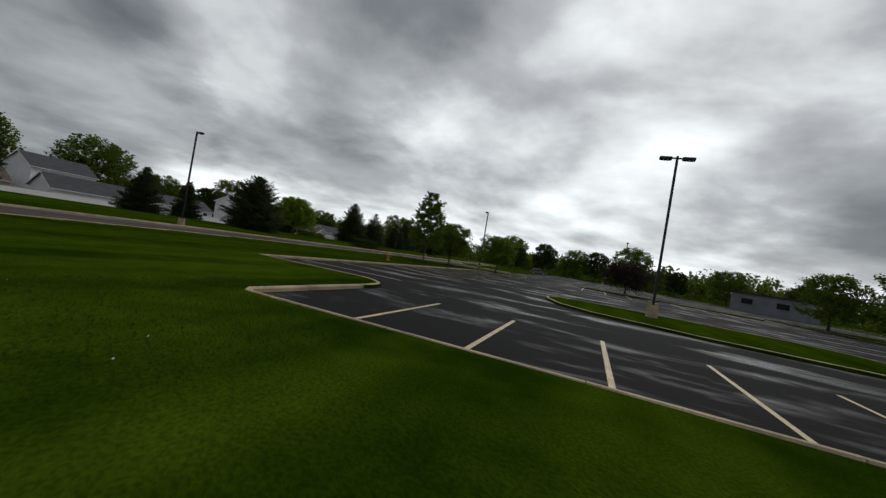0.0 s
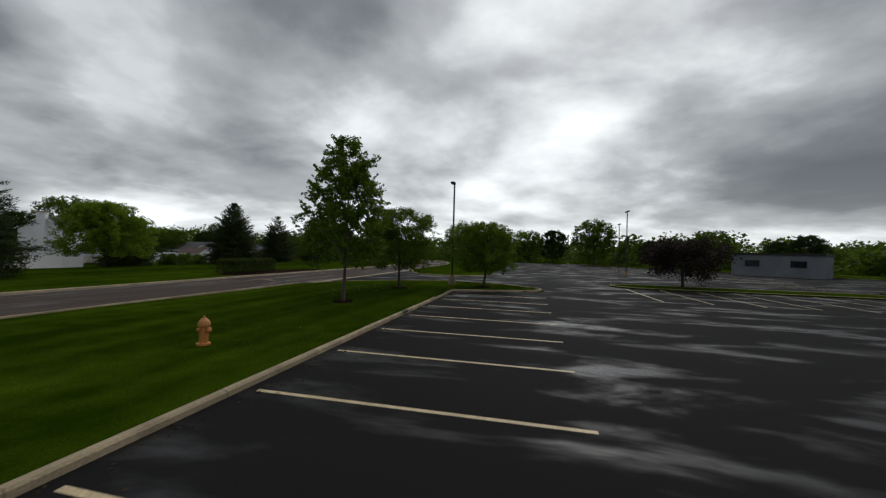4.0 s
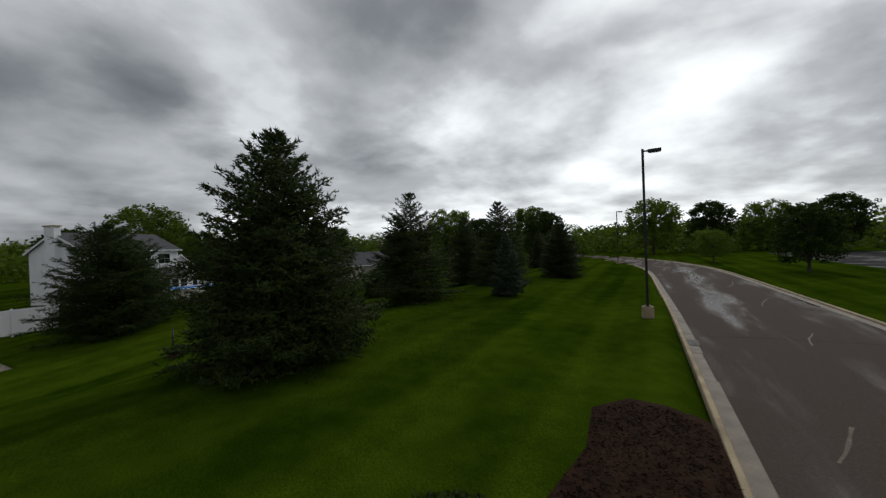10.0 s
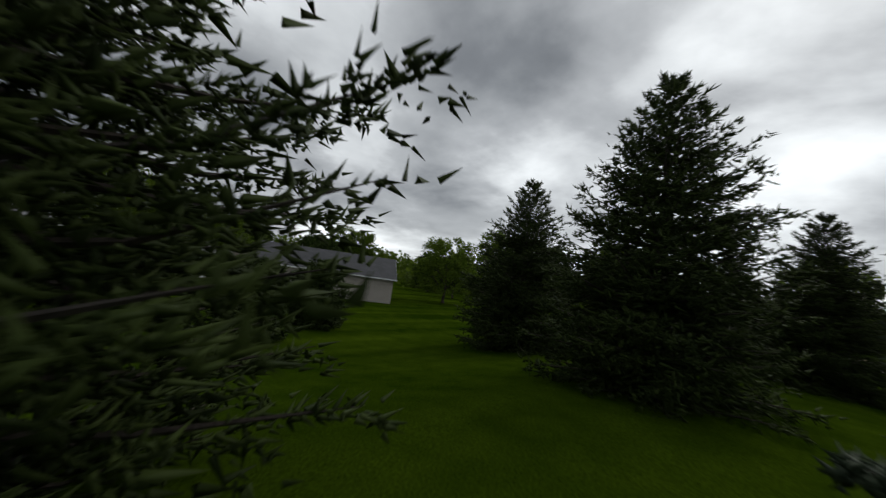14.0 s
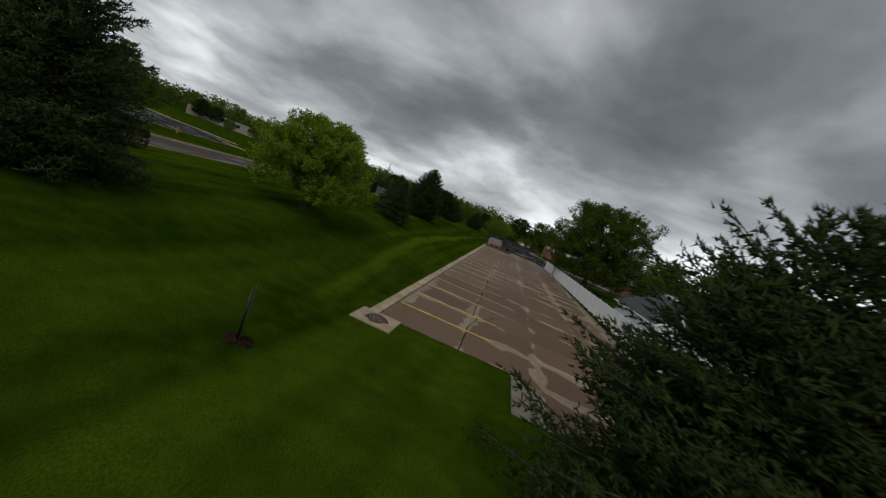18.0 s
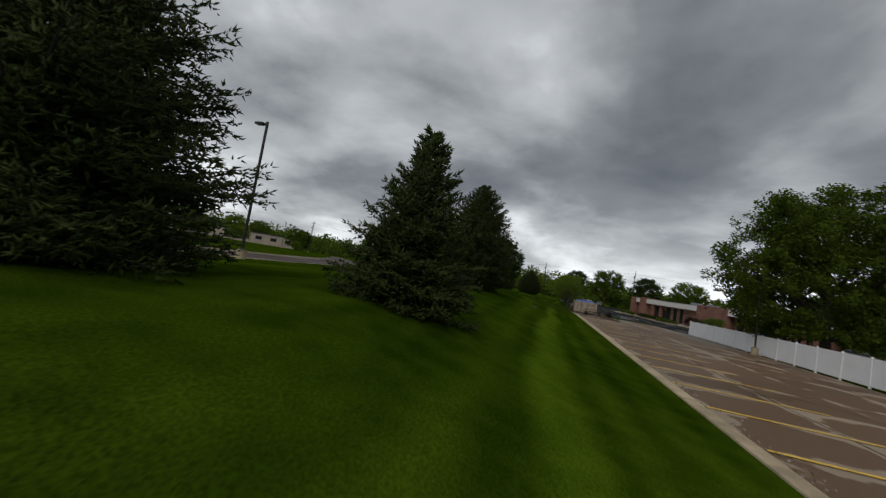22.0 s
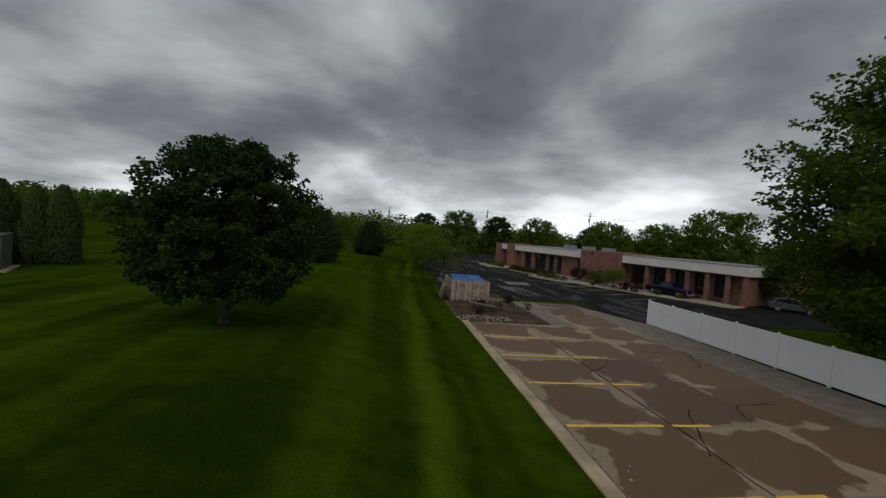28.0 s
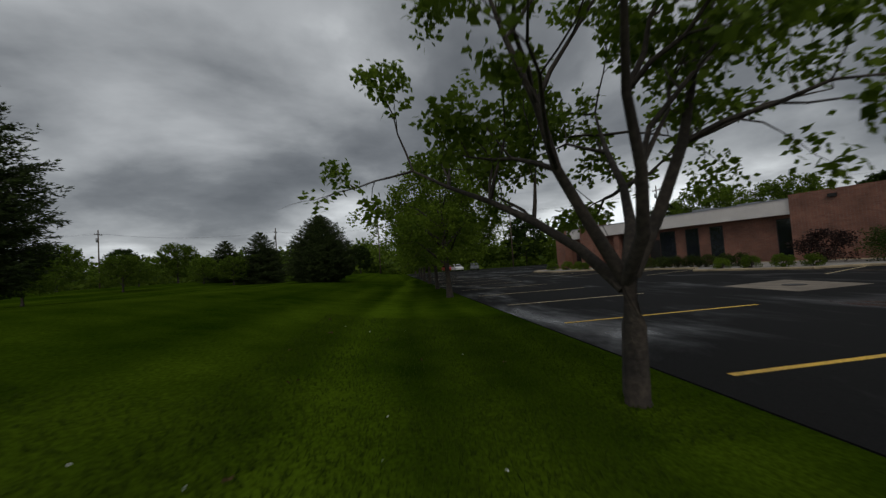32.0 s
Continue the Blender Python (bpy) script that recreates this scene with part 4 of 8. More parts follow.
def conifer(seed, height, width, mat, label, levels=26, per=9, twigs=17, clear=0.25, droop=0.12, uneven=0.2, shoot=0.30, full=0.85, category="spruce tree", name="spruce", lobes=0):
    """A spruce or pine: trunk, whorls of upswept boughs, branchlets along them, needle-covered shoots along those."""
    rng = np.random.default_rng(seed)
    root = empty(name, Matrix.Identity(4), label, category)
    bits = [rings_tube([(0, 0, -0.15), (0, 0, height * 0.5), (0, 0, height * 0.985)], [0.022 * height, 0.013 * height, 0.004], 8)]
    P, D, L, W = [], [], [], []
    stems = [(0.0, 0.0, clear, height, width, levels)]
    for i in range(lobes):
        a = rng.uniform(0, 6.28)
        r = width * rng.uniform(0.16, 0.26)
        stems.append((r * math.cos(a), r * math.sin(a), height * 0.35, height * rng.uniform(0.72, 0.86), width * 0.4, levels // 3))
        bits.append(rings_tube([(0, 0, height * 0.3), (r * math.cos(a), r * math.sin(a), height * 0.5), (r * math.cos(a), r * math.sin(a), stems[-1][3] * 0.98)], [0.008 * height, 0.006 * height, 0.004], 6))
    for sx, sy, z0, top, wide, n_lv in stems:
        for lv in range(n_lv):
            k = min(max((lv + rng.uniform(-0.6, 0.6)) / (n_lv - 1), 0.0), 0.985)
            z = z0 + k * (top - z0)
            reach0 = wide / 2 * (1 - k ** (1.0 / full)) + 0.12
            if k < 0.12:
                reach0 *= 0.86 + k
            off = rng.uniform(0, 6.28)
            m = max(5, int(per * (1 - 0.45 * k)))
            for b in range(m):
                a = off + 6.283 * b / m + rng.normal(0, 0.25)
                reach = reach0 * rng.uniform(1 - uneven, 1 + uneven * 0.8)
                up = 0.75 * k ** 1.3 - droop * (1 - k) * 1.6 + rng.normal(0, 0.09)
                hor = np.array((math.cos(a), math.sin(a), 0.0))
                side = np.array((-math.sin(a), math.cos(a), 0.0))
                base = np.array((sx, sy, z + rng.normal(0, 0.06)))
                curl = rng.uniform(0.08, 0.24)

                def along(s):
                    s = np.asarray(s)[:, None]
                    return base + hor * reach * s + np.array((0, 0, reach)) * (up * s + curl * s ** 2.4)
                if reach > 0.45:
                    q = along([0.0, 0.55, 1.0])
                    bits.append(rings_tube([tuple(c) for c in q], [0.014 * reach + 0.01, 0.008 * reach + 0.003, 0.004], 4))
                nb = int(twigs * 0.85 * reach / (width / 2) + 6)
                s = rng.uniform(0.12, 1.0, nb) ** 0.8
                root_ = along(s)
                ln = (0.10 + 0.36 * (1 - s)) * reach * rng.uniform(0.5, 1.15, nb) + 0.06
                dr = hor * (0.55 + 0.5 * s)[:, None] + side * (rng.choice((-1, 1), nb) * rng.uniform(0.3, 1.1, nb))[:, None]
                dr = dr + np.array((0, 0, 1.0)) * (rng.normal(-0.12, 0.30, nb) + 0.55 * k)[:, None]
                dr /= np.linalg.norm(dr, axis=1)[:, None]
                ns = np.maximum(3, (ln / (shoot * 0.28)).astype(int))
                w = np.repeat(np.arange(nb), ns)
                v = rng.random(len(w)) ** 0.8
                P.append(root_[w] + dr[w] * (ln[w] * v)[:, None] + rng.normal(0, 0.012, (len(w), 3)))
                D.append(dr[w] * 0.9 + rng.normal(0, 0.5, (len(w), 3)) + np.array((0, 0, 0.15 + 0.3 * k)))
                L.append(shoot * rng.uniform(0.35, 0.85, len(w)))
                W.append(rng.uniform(0.018, 0.034, len(w)))
                # dense dark growth towards the trunk
                e = int(5 + 10 * reach)
                s = rng.uniform(0.05, 0.72, e)
                spread_ = (side * rng.normal(0, 0.22, e)[:, None] + np.array((0, 0, 1.0)) * rng.normal(-0.02, 0.10, e)[:, None]) * reach * (1 - 0.5 * s)[:, None]
                P.append(along(s) + spread_)
                D.append(hor * 0.8 + side * rng.normal(0, 0.7, e)[:, None] + rng.normal(0, 0.4, (e, 3)))
                L.append(rng.uniform(0.2, 0.42, e) * min(1.0, 0.4 + reach * 0.3))
                W.append(rng.uniform(0.03, 0.06, e) * min(1.0, 0.4 + reach * 0.3))
                # bristling end of the bough
                e = 5
                s = rng.uniform(0.8, 1.0, e)
                P.append(along(s))
                D.append(hor * 0.9 + np.array((0, 0, up + curl * 2)) + rng.normal(0, 0.4, (e, 3)))
                L.append(shoot * rng.uniform(0.5, 0.95, e))
                W.append(np.full(e, 0.026))
        e = 9
        P.append(np.stack([np.full(e, sx), np.full(e, sy), top - rng.uniform(0.05, 0.6, e)], 1))
        D.append(np.stack([rng.normal(0, 0.45, e), rng.normal(0, 0.45, e), np.ones(e)], 1))
        L.append(np.full(e, 0.24))
        W.append(np.full(e, 0.026))
    v, f = merge(bits)
    mesh_object("trunk", v, f, "bark", root)
    sv, st = spikes(np.concatenate(P), np.concatenate(D), np.concatenate(L), np.concatenate(W), rng)
    numpy_mesh("crown", sv, st, mat, root)
    return root


def place(source, x, y, size=1.0, turn=0.0, z=None, label="", wide=None):
    """A copy of a plant standing on the ground."""
    zz = ground_z(x, y) if z is None else z
    ob = copy_thing(source, pose(x, y, zz, 0, 0, turn))
    ob.scale = (wide or size, wide or size, size)
    if label:
        ob["label"] = label
    return ob


def stand(ob, x, y, turn=0.0, z=None):
    """Put a plant, built at the origin, in its place."""
    ob.matrix_world = pose(x, y, ground_z(x, y) if z is None else z, 0, 0, turn)
    return ob


# single trees along the way
stand(broadleaf(11, 8.3, 4.6, 1.75, 0.088, "leaf", "young maple with upright crown in a mulch ring", 25000, 0.125, "tall", "bark_pale", 17, clumps_n=220, bit=0.060, sprays=150), -3.85, 7.3)
stand(broadleaf(12, 5.6, 5.6, 1.3, 0.11, "leaf_pear", "round-headed pear tree with a mulch ring", 36000, 0.10, "round", "bark", 15, clumps_n=230, bit=0.06, sprays=80), -3.75, 15.3, 40)
stand(broadleaf(13, 5.1, 5.3, 1.2, 0.11, "leaf_pear", "round-headed pear tree beside the car park", 36000, 0.10, "round", "bark", 15, clumps_n=230, bit=0.06, sprays=80), 1.75, 19.6, 100)
stand(broadleaf(14, 6.3, 7.8, 1.05, 0.15, "leaf_bright", "broad bright green maple on the bank", 66000, 0.125, "low", "bark", 19, clumps_n=420, bit=0.058, sprays=120), -35.6, 18.5)
stand(broadleaf(15, 6.4, 5.9, 0.8, 0.17, "leaf_dark", "dense oval maple on the lawn", 60000, 0.125, "round", "bark", 17, clumps_n=380, bit=0.058, sprays=120), -33.8, -38.5)
plum = stand(broadleaf(16, 4.4, 7.0, 1.1, 0.14, "leaf_purple", "low spreading purple-leaved plum tree", 14000, 0.16, "wide", "bark", 12), 19.0, 28.5)

stand(conifer(21, 7.9, 6.3, "needles", "large dark spruce with boughs to the ground", 36, 13, 34, 0.12, full=0.62, shoot=0.26), -33.1, 32.2)
stand(conifer(22, 7.2, 7.6, "needles", "large dark spruce, broad at the base", 36, 15, 38, 0.1, full=0.56, shoot=0.25), -30.0, 5.6)
stand(conifer(23, 4.75, 3.9, "needles", "spruce with pointed top and open boughs", 30, 12, 28, 0.08, uneven=0.25, shoot=0.21, full=0.98), -36.25, 0.35)
s4 = stand(conifer(24, 4.9, 4.9, "needles", "spruce with brown-green cones near its top", 29, 12, 28, 0.06, uneven=0.22, shoot=0.21, full=0.92), -33.5, -6.35)
arb = stand(conifer(25, 8.4, 6.2, "needles", "tall dense conifer with a pointed top", 44, 15, 32, 0.05, droop=-0.12, uneven=0.11, full=0.5, shoot=0.24), -34.0, -20.4)
stand(conifer(26, 7.8, 6.0, "needles", "old spruce with thin ragged boughs", 27, 9, 28, 0.15, uneven=0.33, shoot=0.27, full=0.56, lobes=2), -36.95, 46.3)
s00 = stand(conifer(27, 7.6, 5.4, "needles", "dark spruce in a row on the lawn", 32, 11, 24, 0.08, full=0.62, shoot=0.25), -34.2, 57.0)
stand(conifer(28, 4.3, 2.2, "needles_blue", "small blue-grey spruce beside taller spruces", 28, 11, 24, 0.3, uneven=0.25, shoot=0.18, full=0.75), -30.9, 49.6)
pine = stand(conifer(29, 7.5, 7.2, "needles_pine", "broad dark pine with an open top", 30, 12, 32, 0.1, droop=0.08, uneven=0.35, shoot=0.26, full=0.5, category="pine tree", name="pine", lobes=3), -54.9, 35.0)
small = stand(conifer(30, 2.7, 2.6, "needles_pine", "small bushy pine on the lawn", 22, 11, 22, 0.05, droop=0.0, uneven=0.3, shoot=0.18, full=0.5, category="pine tree", name="pine", lobes=2), -46.2, 53.3)
place(small, -48.4, 57.4, 1.1, 70)
place(s00, -40.4, 62.5, 1.0, 80)
place(s00, -30.3, 65.5, 0.8, 30, wide=0.85)
place(s00, -33.0, 77.0, 0.8, 130, wide=0.95)
place(s00, -37.5, 84.0, 0.75, 10)
place(arb, -31.3, -70.2, 0.78, 200, wide=0.88, label="broad dense dark conifer on the open lawn")
place(arb, -36.0, -97.0, 0.74, 140, wide=1.0, label="broad dark conifer far down the lawn")
place(s00, -27.0, -108.0, 0.8, 240, wide=1.2)
place(s00, -21.0, -113.0, 0.7, 40, wide=1.1)
place(pine, -57.4, 37.2, 0.85, 120)
place(small, -40.0, 42.4, 0.75, 10, wide=1.1, label="low bushy spruce on the bank")

YOUNG = [(-26.5, -59.0, 0.55), (-17.6, -76.0, 0.72), (-14.5, -96.0, 0.8)]
# old ornamental trees beside the south car park


def forked_tree(seed, height, fork, label):
    """A small old tree: a short trunk that forks into a few curved stems, each branching into thin leafy twigs."""
    rng_ = np.random.default_rng(seed)
    root = empty("tree", Matrix.Identity(4), label, "tree")
    bits = [rings_tube([(0, 0, -0.15), (0.02, 0, 0.12), (0.0, 0.03, fork * 0.6), (0.02, 0.02, fork * 1.05)], [0.185, 0.135, 0.12, 0.135], 10)]
    centres, radii = [], []

    def limb(p, d, length, r, depth):
        pts, q, dd = [tuple(p)], Vector(p), Vector(d).normalized()
        steps = 5
        for k in range(steps):
            dd = (dd + Vector(rng_.normal(0, 0.16, 3)) + Vector((0, 0, 0.10 if depth == 0 else -0.02))).normalized()
            q = q + dd * length / steps
            pts.append(tuple(q))
            if depth < 2 and k >= 1:
                for _ in range(2 if depth == 0 else 1):
                    side = Vector(rng_.normal(0, 1, 3)).cross(dd).normalized()
                    limb(q, dd * 0.65 + side * 0.8 + Vector((0, 0, 0.15)), length * rng_.uniform(0.36, 0.6), r * (0.46 - 0.05 * k), depth + 1)
        bits.append(rings_tube(pts, [r * (1 - 0.16 * k) for k in range(steps + 1)], 7 if depth == 0 else 4))
        if depth and rng_.random() < 0.84:
            for k in (3, 4, 5):
                centres.append(pts[k])
                radii.append(rng_.uniform(0.20, 0.36) if depth == 2 else rng_.uniform(0.15, 0.28))
    for i in range(5):
        a_ = i * 2 * math.pi / 5 + rng_.normal(0, 0.25)
        lean = rng_.uniform(0.55, 0.95)
        limb((0.05 * math.cos(a_), 0.05 * math.sin(a_), fork * rng_.uniform(0.85, 1.02)), (lean * math.cos(a_), lean * math.sin(a_), 1.0), (height - fork) * rng_.uniform(0.72, 0.95), 0.078, 0)
    v_, f_ = merge(bits)
    mesh_object("trunk", v_, f_, "bark", root).data.polygons.foreach_set("use_smooth", [True] * len(f_))
    share = np.array(radii) ** 2
    lv_, lt_ = leaf_cloud(centres, radii, np.maximum(5, 15000 * share / share.sum()).astype(int), 0.105, rng_)
    numpy_mesh("crown", lv_, lt_, "leaf", root)
    return root


a1 = stand(forked_tree(31, 5.5, 1.4, "old ornamental tree with forked trunk and thin leaves"), -45.0, -63.9)
a2 = stand(broadleaf(32, 6.9, 6.2, 1.6, 0.15, "leaf_pear", "ornamental tree beside the car park", 22000, 0.12, "round", "bark", 13, clumps_n=190, bit=0.07, sprays=60), -45.3, -78.6)
for i, (x, y, s) in enumerate([(-45.6, -86.0, 0.95), (-45.9, -94, 1.1), (-46.2, -103, 1.1), (-46.6, -112, 1.05), (-47.0, -121, 1.05), (-47, -131, 1.05)]):
    place(a2, x, y, s, 50 * i)

# stock trees for the distance
far_a = stand(broadleaf(41, 9.0, 8.5, 1.3, 0.2, "leaf", "leafy green tree in the distance", 13000, 0.27, "wide", "bark", 11, clumps_n=220, bit=0.075, sprays=80), -93.0, 62.0)
far_b = stand(broadleaf(42, 7.5, 6.5, 1.0, 0.16, "leaf_dark", "dark leafy tree in the distance", 12000, 0.24, "round", "bark", 11, clumps_n=200, bit=0.075, sprays=80), -88.0, 72.0)
far_c = stand(broadleaf(43, 5.0, 5.2, 0.9, 0.12, "leaf", "small light green tree in the distance", 9000, 0.17, "round", "bark", 10, clumps_n=160, bit=0.075, sprays=60), -13.0, 96.0)
far_d = stand(broadleaf(44, 16.6, 18.5, 2.0, 0.5, "leaf", "tall spreading shade tree behind the white fence", 100000, 0.25, "wide", "bark", 22, clumps_n=520, bit=0.055, sprays=200), -66.8, -35.5, z=LOT2_Z)

for i, (x, y, s) in enumerate(YOUNG):
    place(far_c, x, y, s, 70 * i, label="young light green tree on the open lawn")

# trees spread through the distance: (x, y, size, which)
NORTH = [
    (-7.2, 76.4, 0.88, "b"), (-12.2, 89, 0.8, "a"), (-12, 118, 1, "c"), (-21, 134, 1, "a"), (5, 150, 1, "a"), (-27, 124, 0.8, "b"), (-45, 118, 1, "b"), (-52, 130, 1.2, "a"),
    (-60, 112, 1, "b"), (-52, 95, 0.8, "b"), (14, 135, 1, "b"), (26, 122, 1, "a"), (38, 104, 1, "b"), (48, 92, 1.1, "a"), (60, 80, 1.2, "b"), (-38, 140, 1, "b"),
    (-8, 142, 1.1, "b"), (88, 76, 1.2, "a"), (66, 100, 1.1, "b"),
]
EAST = [
    (52, 30, 1, "b"), (58, 12, 1, "a"), (66, -4, 1.1, "b"), (70, 28, 1.1, "a"), (74, 60, 1.2, "a"), (80, -20, 1.2, "a"), (86, -45, 1.1, "b"), (78, -62, 1.1, "a"),
    (70, -85, 1, "b"), (50, -70, 0.8, "c"), (58, -92, 0.9, "c"), (42, -98, 0.9, "a"), (54, -118, 1.1, "b"), (41, 27, 1.4, "c"), (46, 22, 1.5, "c"), (51, 17, 1.4, "c"),
    (96, 2, 1.1, "b"), (92, 52, 1.1, "b"), (98, -70, 1.2, "a"), (84, -92, 1.1, "b"), (70, -112, 1.1, "a"), (44, -150, 1.1, "b"),
]
SOUTH = [
    (-54, -172, 1.2, "b"), (-34, -168, 1, "b"), (-24, -150, 0.9, "a"), (-12, -160, 1.1, "b"), (4, -150, 1, "a"), (20, -158, 1.2, "b"), (36, -140, 1, "a"), (18, -112, 0.8, "c"),
    (27, -95, 0.7, "c"), (33, -120, 0.8, "c"), (-16, -104, 0.55, "c"), (-21, -107, 0.6, "c"), (-26.5, -79, 0.5, "c"), (-21.9, -92.4, 0.6, "c"), (-25, -105, 0.65, "c"), (30, -60, 0.7, "c"),
    (24, -75, 0.6, "c"),
]
WEST_NEAR = [
    (-70, 98, 1, "b"), (-62, 85, 0.9, "a"), (-95, 30, 1.1, "a"), (-90, 84, 1.1, "b"), (-78, 78, 0.9, "b"), (-82, 66, 0.8, "a"), (-92, 8, 0.9, "b"), (-88, -62, 1, "a"),
    (-92, -22, 0.7, "b"), (-92, -150, 1.2, "a"), (-80, -160, 1.2, "b"), (-66, -165, 1.1, "a"), (-84, 108, 1.1, "b"), (-74, 122, 1.1, "a"),
]
WEST_FAR = [
    (-99, 46, 1.2, "b"), (-105, 20, 1.2, "a"), (-104, 58, 1.4, "a"), (-112, 36, 1.3, "b"), (-110, 0, 1.2, "a"), (-100, -18, 1.1, "b"), (-96, -40, 1.1, "a"), (-108, -60, 1.2, "b"),
    (-100, -85, 1.2, "a"), (-108, -100, 1.2, "b"), (-98, -118, 1.2, "a"), (-104, -135, 1.3, "b"), (-118, 50, 1.2, "b"), (-116, 68, 1.2, "a"), (-104, 78, 1.1, "b"), (-98, 98, 1.2, "a"),
    (-118, -20, 1.2, "b"), (-116, -45, 1.1, "a"), (-118, -75, 1.2, "b"), (-114, -118, 1.2, "a"),
]
KIND = {"a": far_a, "b": far_b, "c": far_c}
for i, (x, y, s, k) in enumerate(NORTH + EAST + SOUTH + WEST_NEAR + WEST_FAR):
    if -150 < y < 150 and abs(x - float(road_x(y))) < 8:
        continue
    big_ = (1.08 if x < -80 and y > 20 else 1.2 if x < -80 and y < -60 else 0.95 if x > 36 or (y < -130 and x > -40) else 1.5) if (k != 'c' and (abs(x + 20) > 72 or abs(y) > 100)) else 1.0
    place(KIND[k], x, y, big_ * s * random.uniform(0.9, 1.1), 47.0 * i)

# wooded rise all round, as one mass of foliage clumps
rng = np.random.default_rng(5)
cl, ra = [], []
for i in range(2600):
    a = rng.uniform(0, 2 * math.pi)
    r = rng.uniform(150, 330)
    x, y = -20 + r * math.cos(a), -15 + r * math.sin(a)
    if abs(x - float(road_x(max(-139, min(159, y))))) < 8 and -139 < y < 159:
        continue
    h = (8.5 + 5.5 * (r - 165) / 165) * (0.85 + 0.6 * noise.noise((x * 0.02, y * 0.02, 3.0)))
    for k in range(4):
        cl.append((x + rng.normal(0, 3.0), y + rng.normal(0, 3.0), ground_z(x, y) + h * (0.12 + 0.27 * k) + rng.normal(0, 0.5)))
        ra.append(rng.uniform(2.2, 4.2))
v, t = leaf_cloud(cl, ra, 34, 1.2, rng, 0.8, 0.2)
woods = numpy_mesh("distant_woods", v, t, "leaf")
tagged(woods, "dark green belt of distant woods", "woods", kind="stuff")

# ---- concrete lot: slabs laid in rows ----
lot = empty("concrete_lot", Matrix.Translation((0, 0, LOT2_Z)), "old concrete parking lot with damp brown slabs and pale joints", "parking lot", kind="structure")
bm = bmesh.new()
solid(bm, [(KERB2 + 0.1, LOT2_S - 0.5), (KERB2 + 0.1, LOT2_N), (-51.8, LOT2_N), (-51.8, 29.8), (fence_x(29) + 0.3, 29.8), (fence_x(LOT2_S) + 0.2, -50.6), (-57.6, -58.4), (-50.0, -63.2), (-50.0, LOT2_S - 0.5)], -0.14, -0.012)
part("joint_bed", bm, "gutter", lot)
bm = bmesh.new()
box(bm, -1.94, -1.695, -0.05, 1.94, 1.695, 0.0, bevel=0.008)
slab = part("slab", bm, "slab", lot)
first = True
row0 = 22.8 + 3.414 / 2
for j in range(-1, 25):
    y = row0 - 3.414 * j
    for i in range(4):
        x = KERB2 - 2.02 - 3.9 * i
        if x - 1.95 < fence_x(y) - 0.1:
            continue
        if y > LOT2_N and x > -53.5:
            continue
        if y < LOT2_S + 1.0 and x > -52.4:
            continue
        m = pose(x, y, random.uniform(-0.006, 0.006), random.uniform(-0.08, 0.08), random.uniform(-0.08, 0.08), random.uniform(-0.15, 0.15))
        if first:
            slab.matrix_local = m
            first = False
        else:
            shared("slab", slab, m, lot)
paint = empty("yellow_parking_lines", Matrix.Translation((0, 0, 0)), "faded yellow parking lines on old concrete", "line", kind="structure")
for j in range(21):
    y = 22.8 - 3.414 * j
    if j < 11:
        stripe("parking_line", KERB2 - 0.15, y, KERB2 - 5.5, y, LOT2_Z + 0.024, 0.15, "yellow_paint", paint)
    else:
        stripe("parking_line", KERB2 - 0.15, y, KERB2 - 3.6, y, LOT2_Z + 0.024, 0.16, "yellow_paint", paint)
        stripe("parking_line", KERB2 - 3.95, y, KERB2 - 5.4, y, LOT2_Z + 0.024, 0.16, "yellow_paint", paint)

# storm drain in its concrete apron at the lot's corner
drain = empty("storm_drain", pose(-45.45, 26.85, LOT2_Z + 0.07), "broken pale concrete apron of a drain strewn with soil and rubble", "drain")
bx("apron", (-0.95, -0.87, -0.12, 0.95, 0.85, 0.035), "concrete", drain, "stained pale concrete apron", bevel=0.02)
bm = bmesh.new()
rp = random.Random(14)
solid(bm, [(rp.uniform(0.42, 0.62) * math.cos(i * 0.449), rp.uniform(0.42, 0.62) * math.sin(i * 0.449)) for i in range(14)], 0.02, 0.06)
part("soil", bm, "dirt", drain, "dark soil washed over the sunken drain")

# ---- white vinyl fence ----


BOARDS = 7


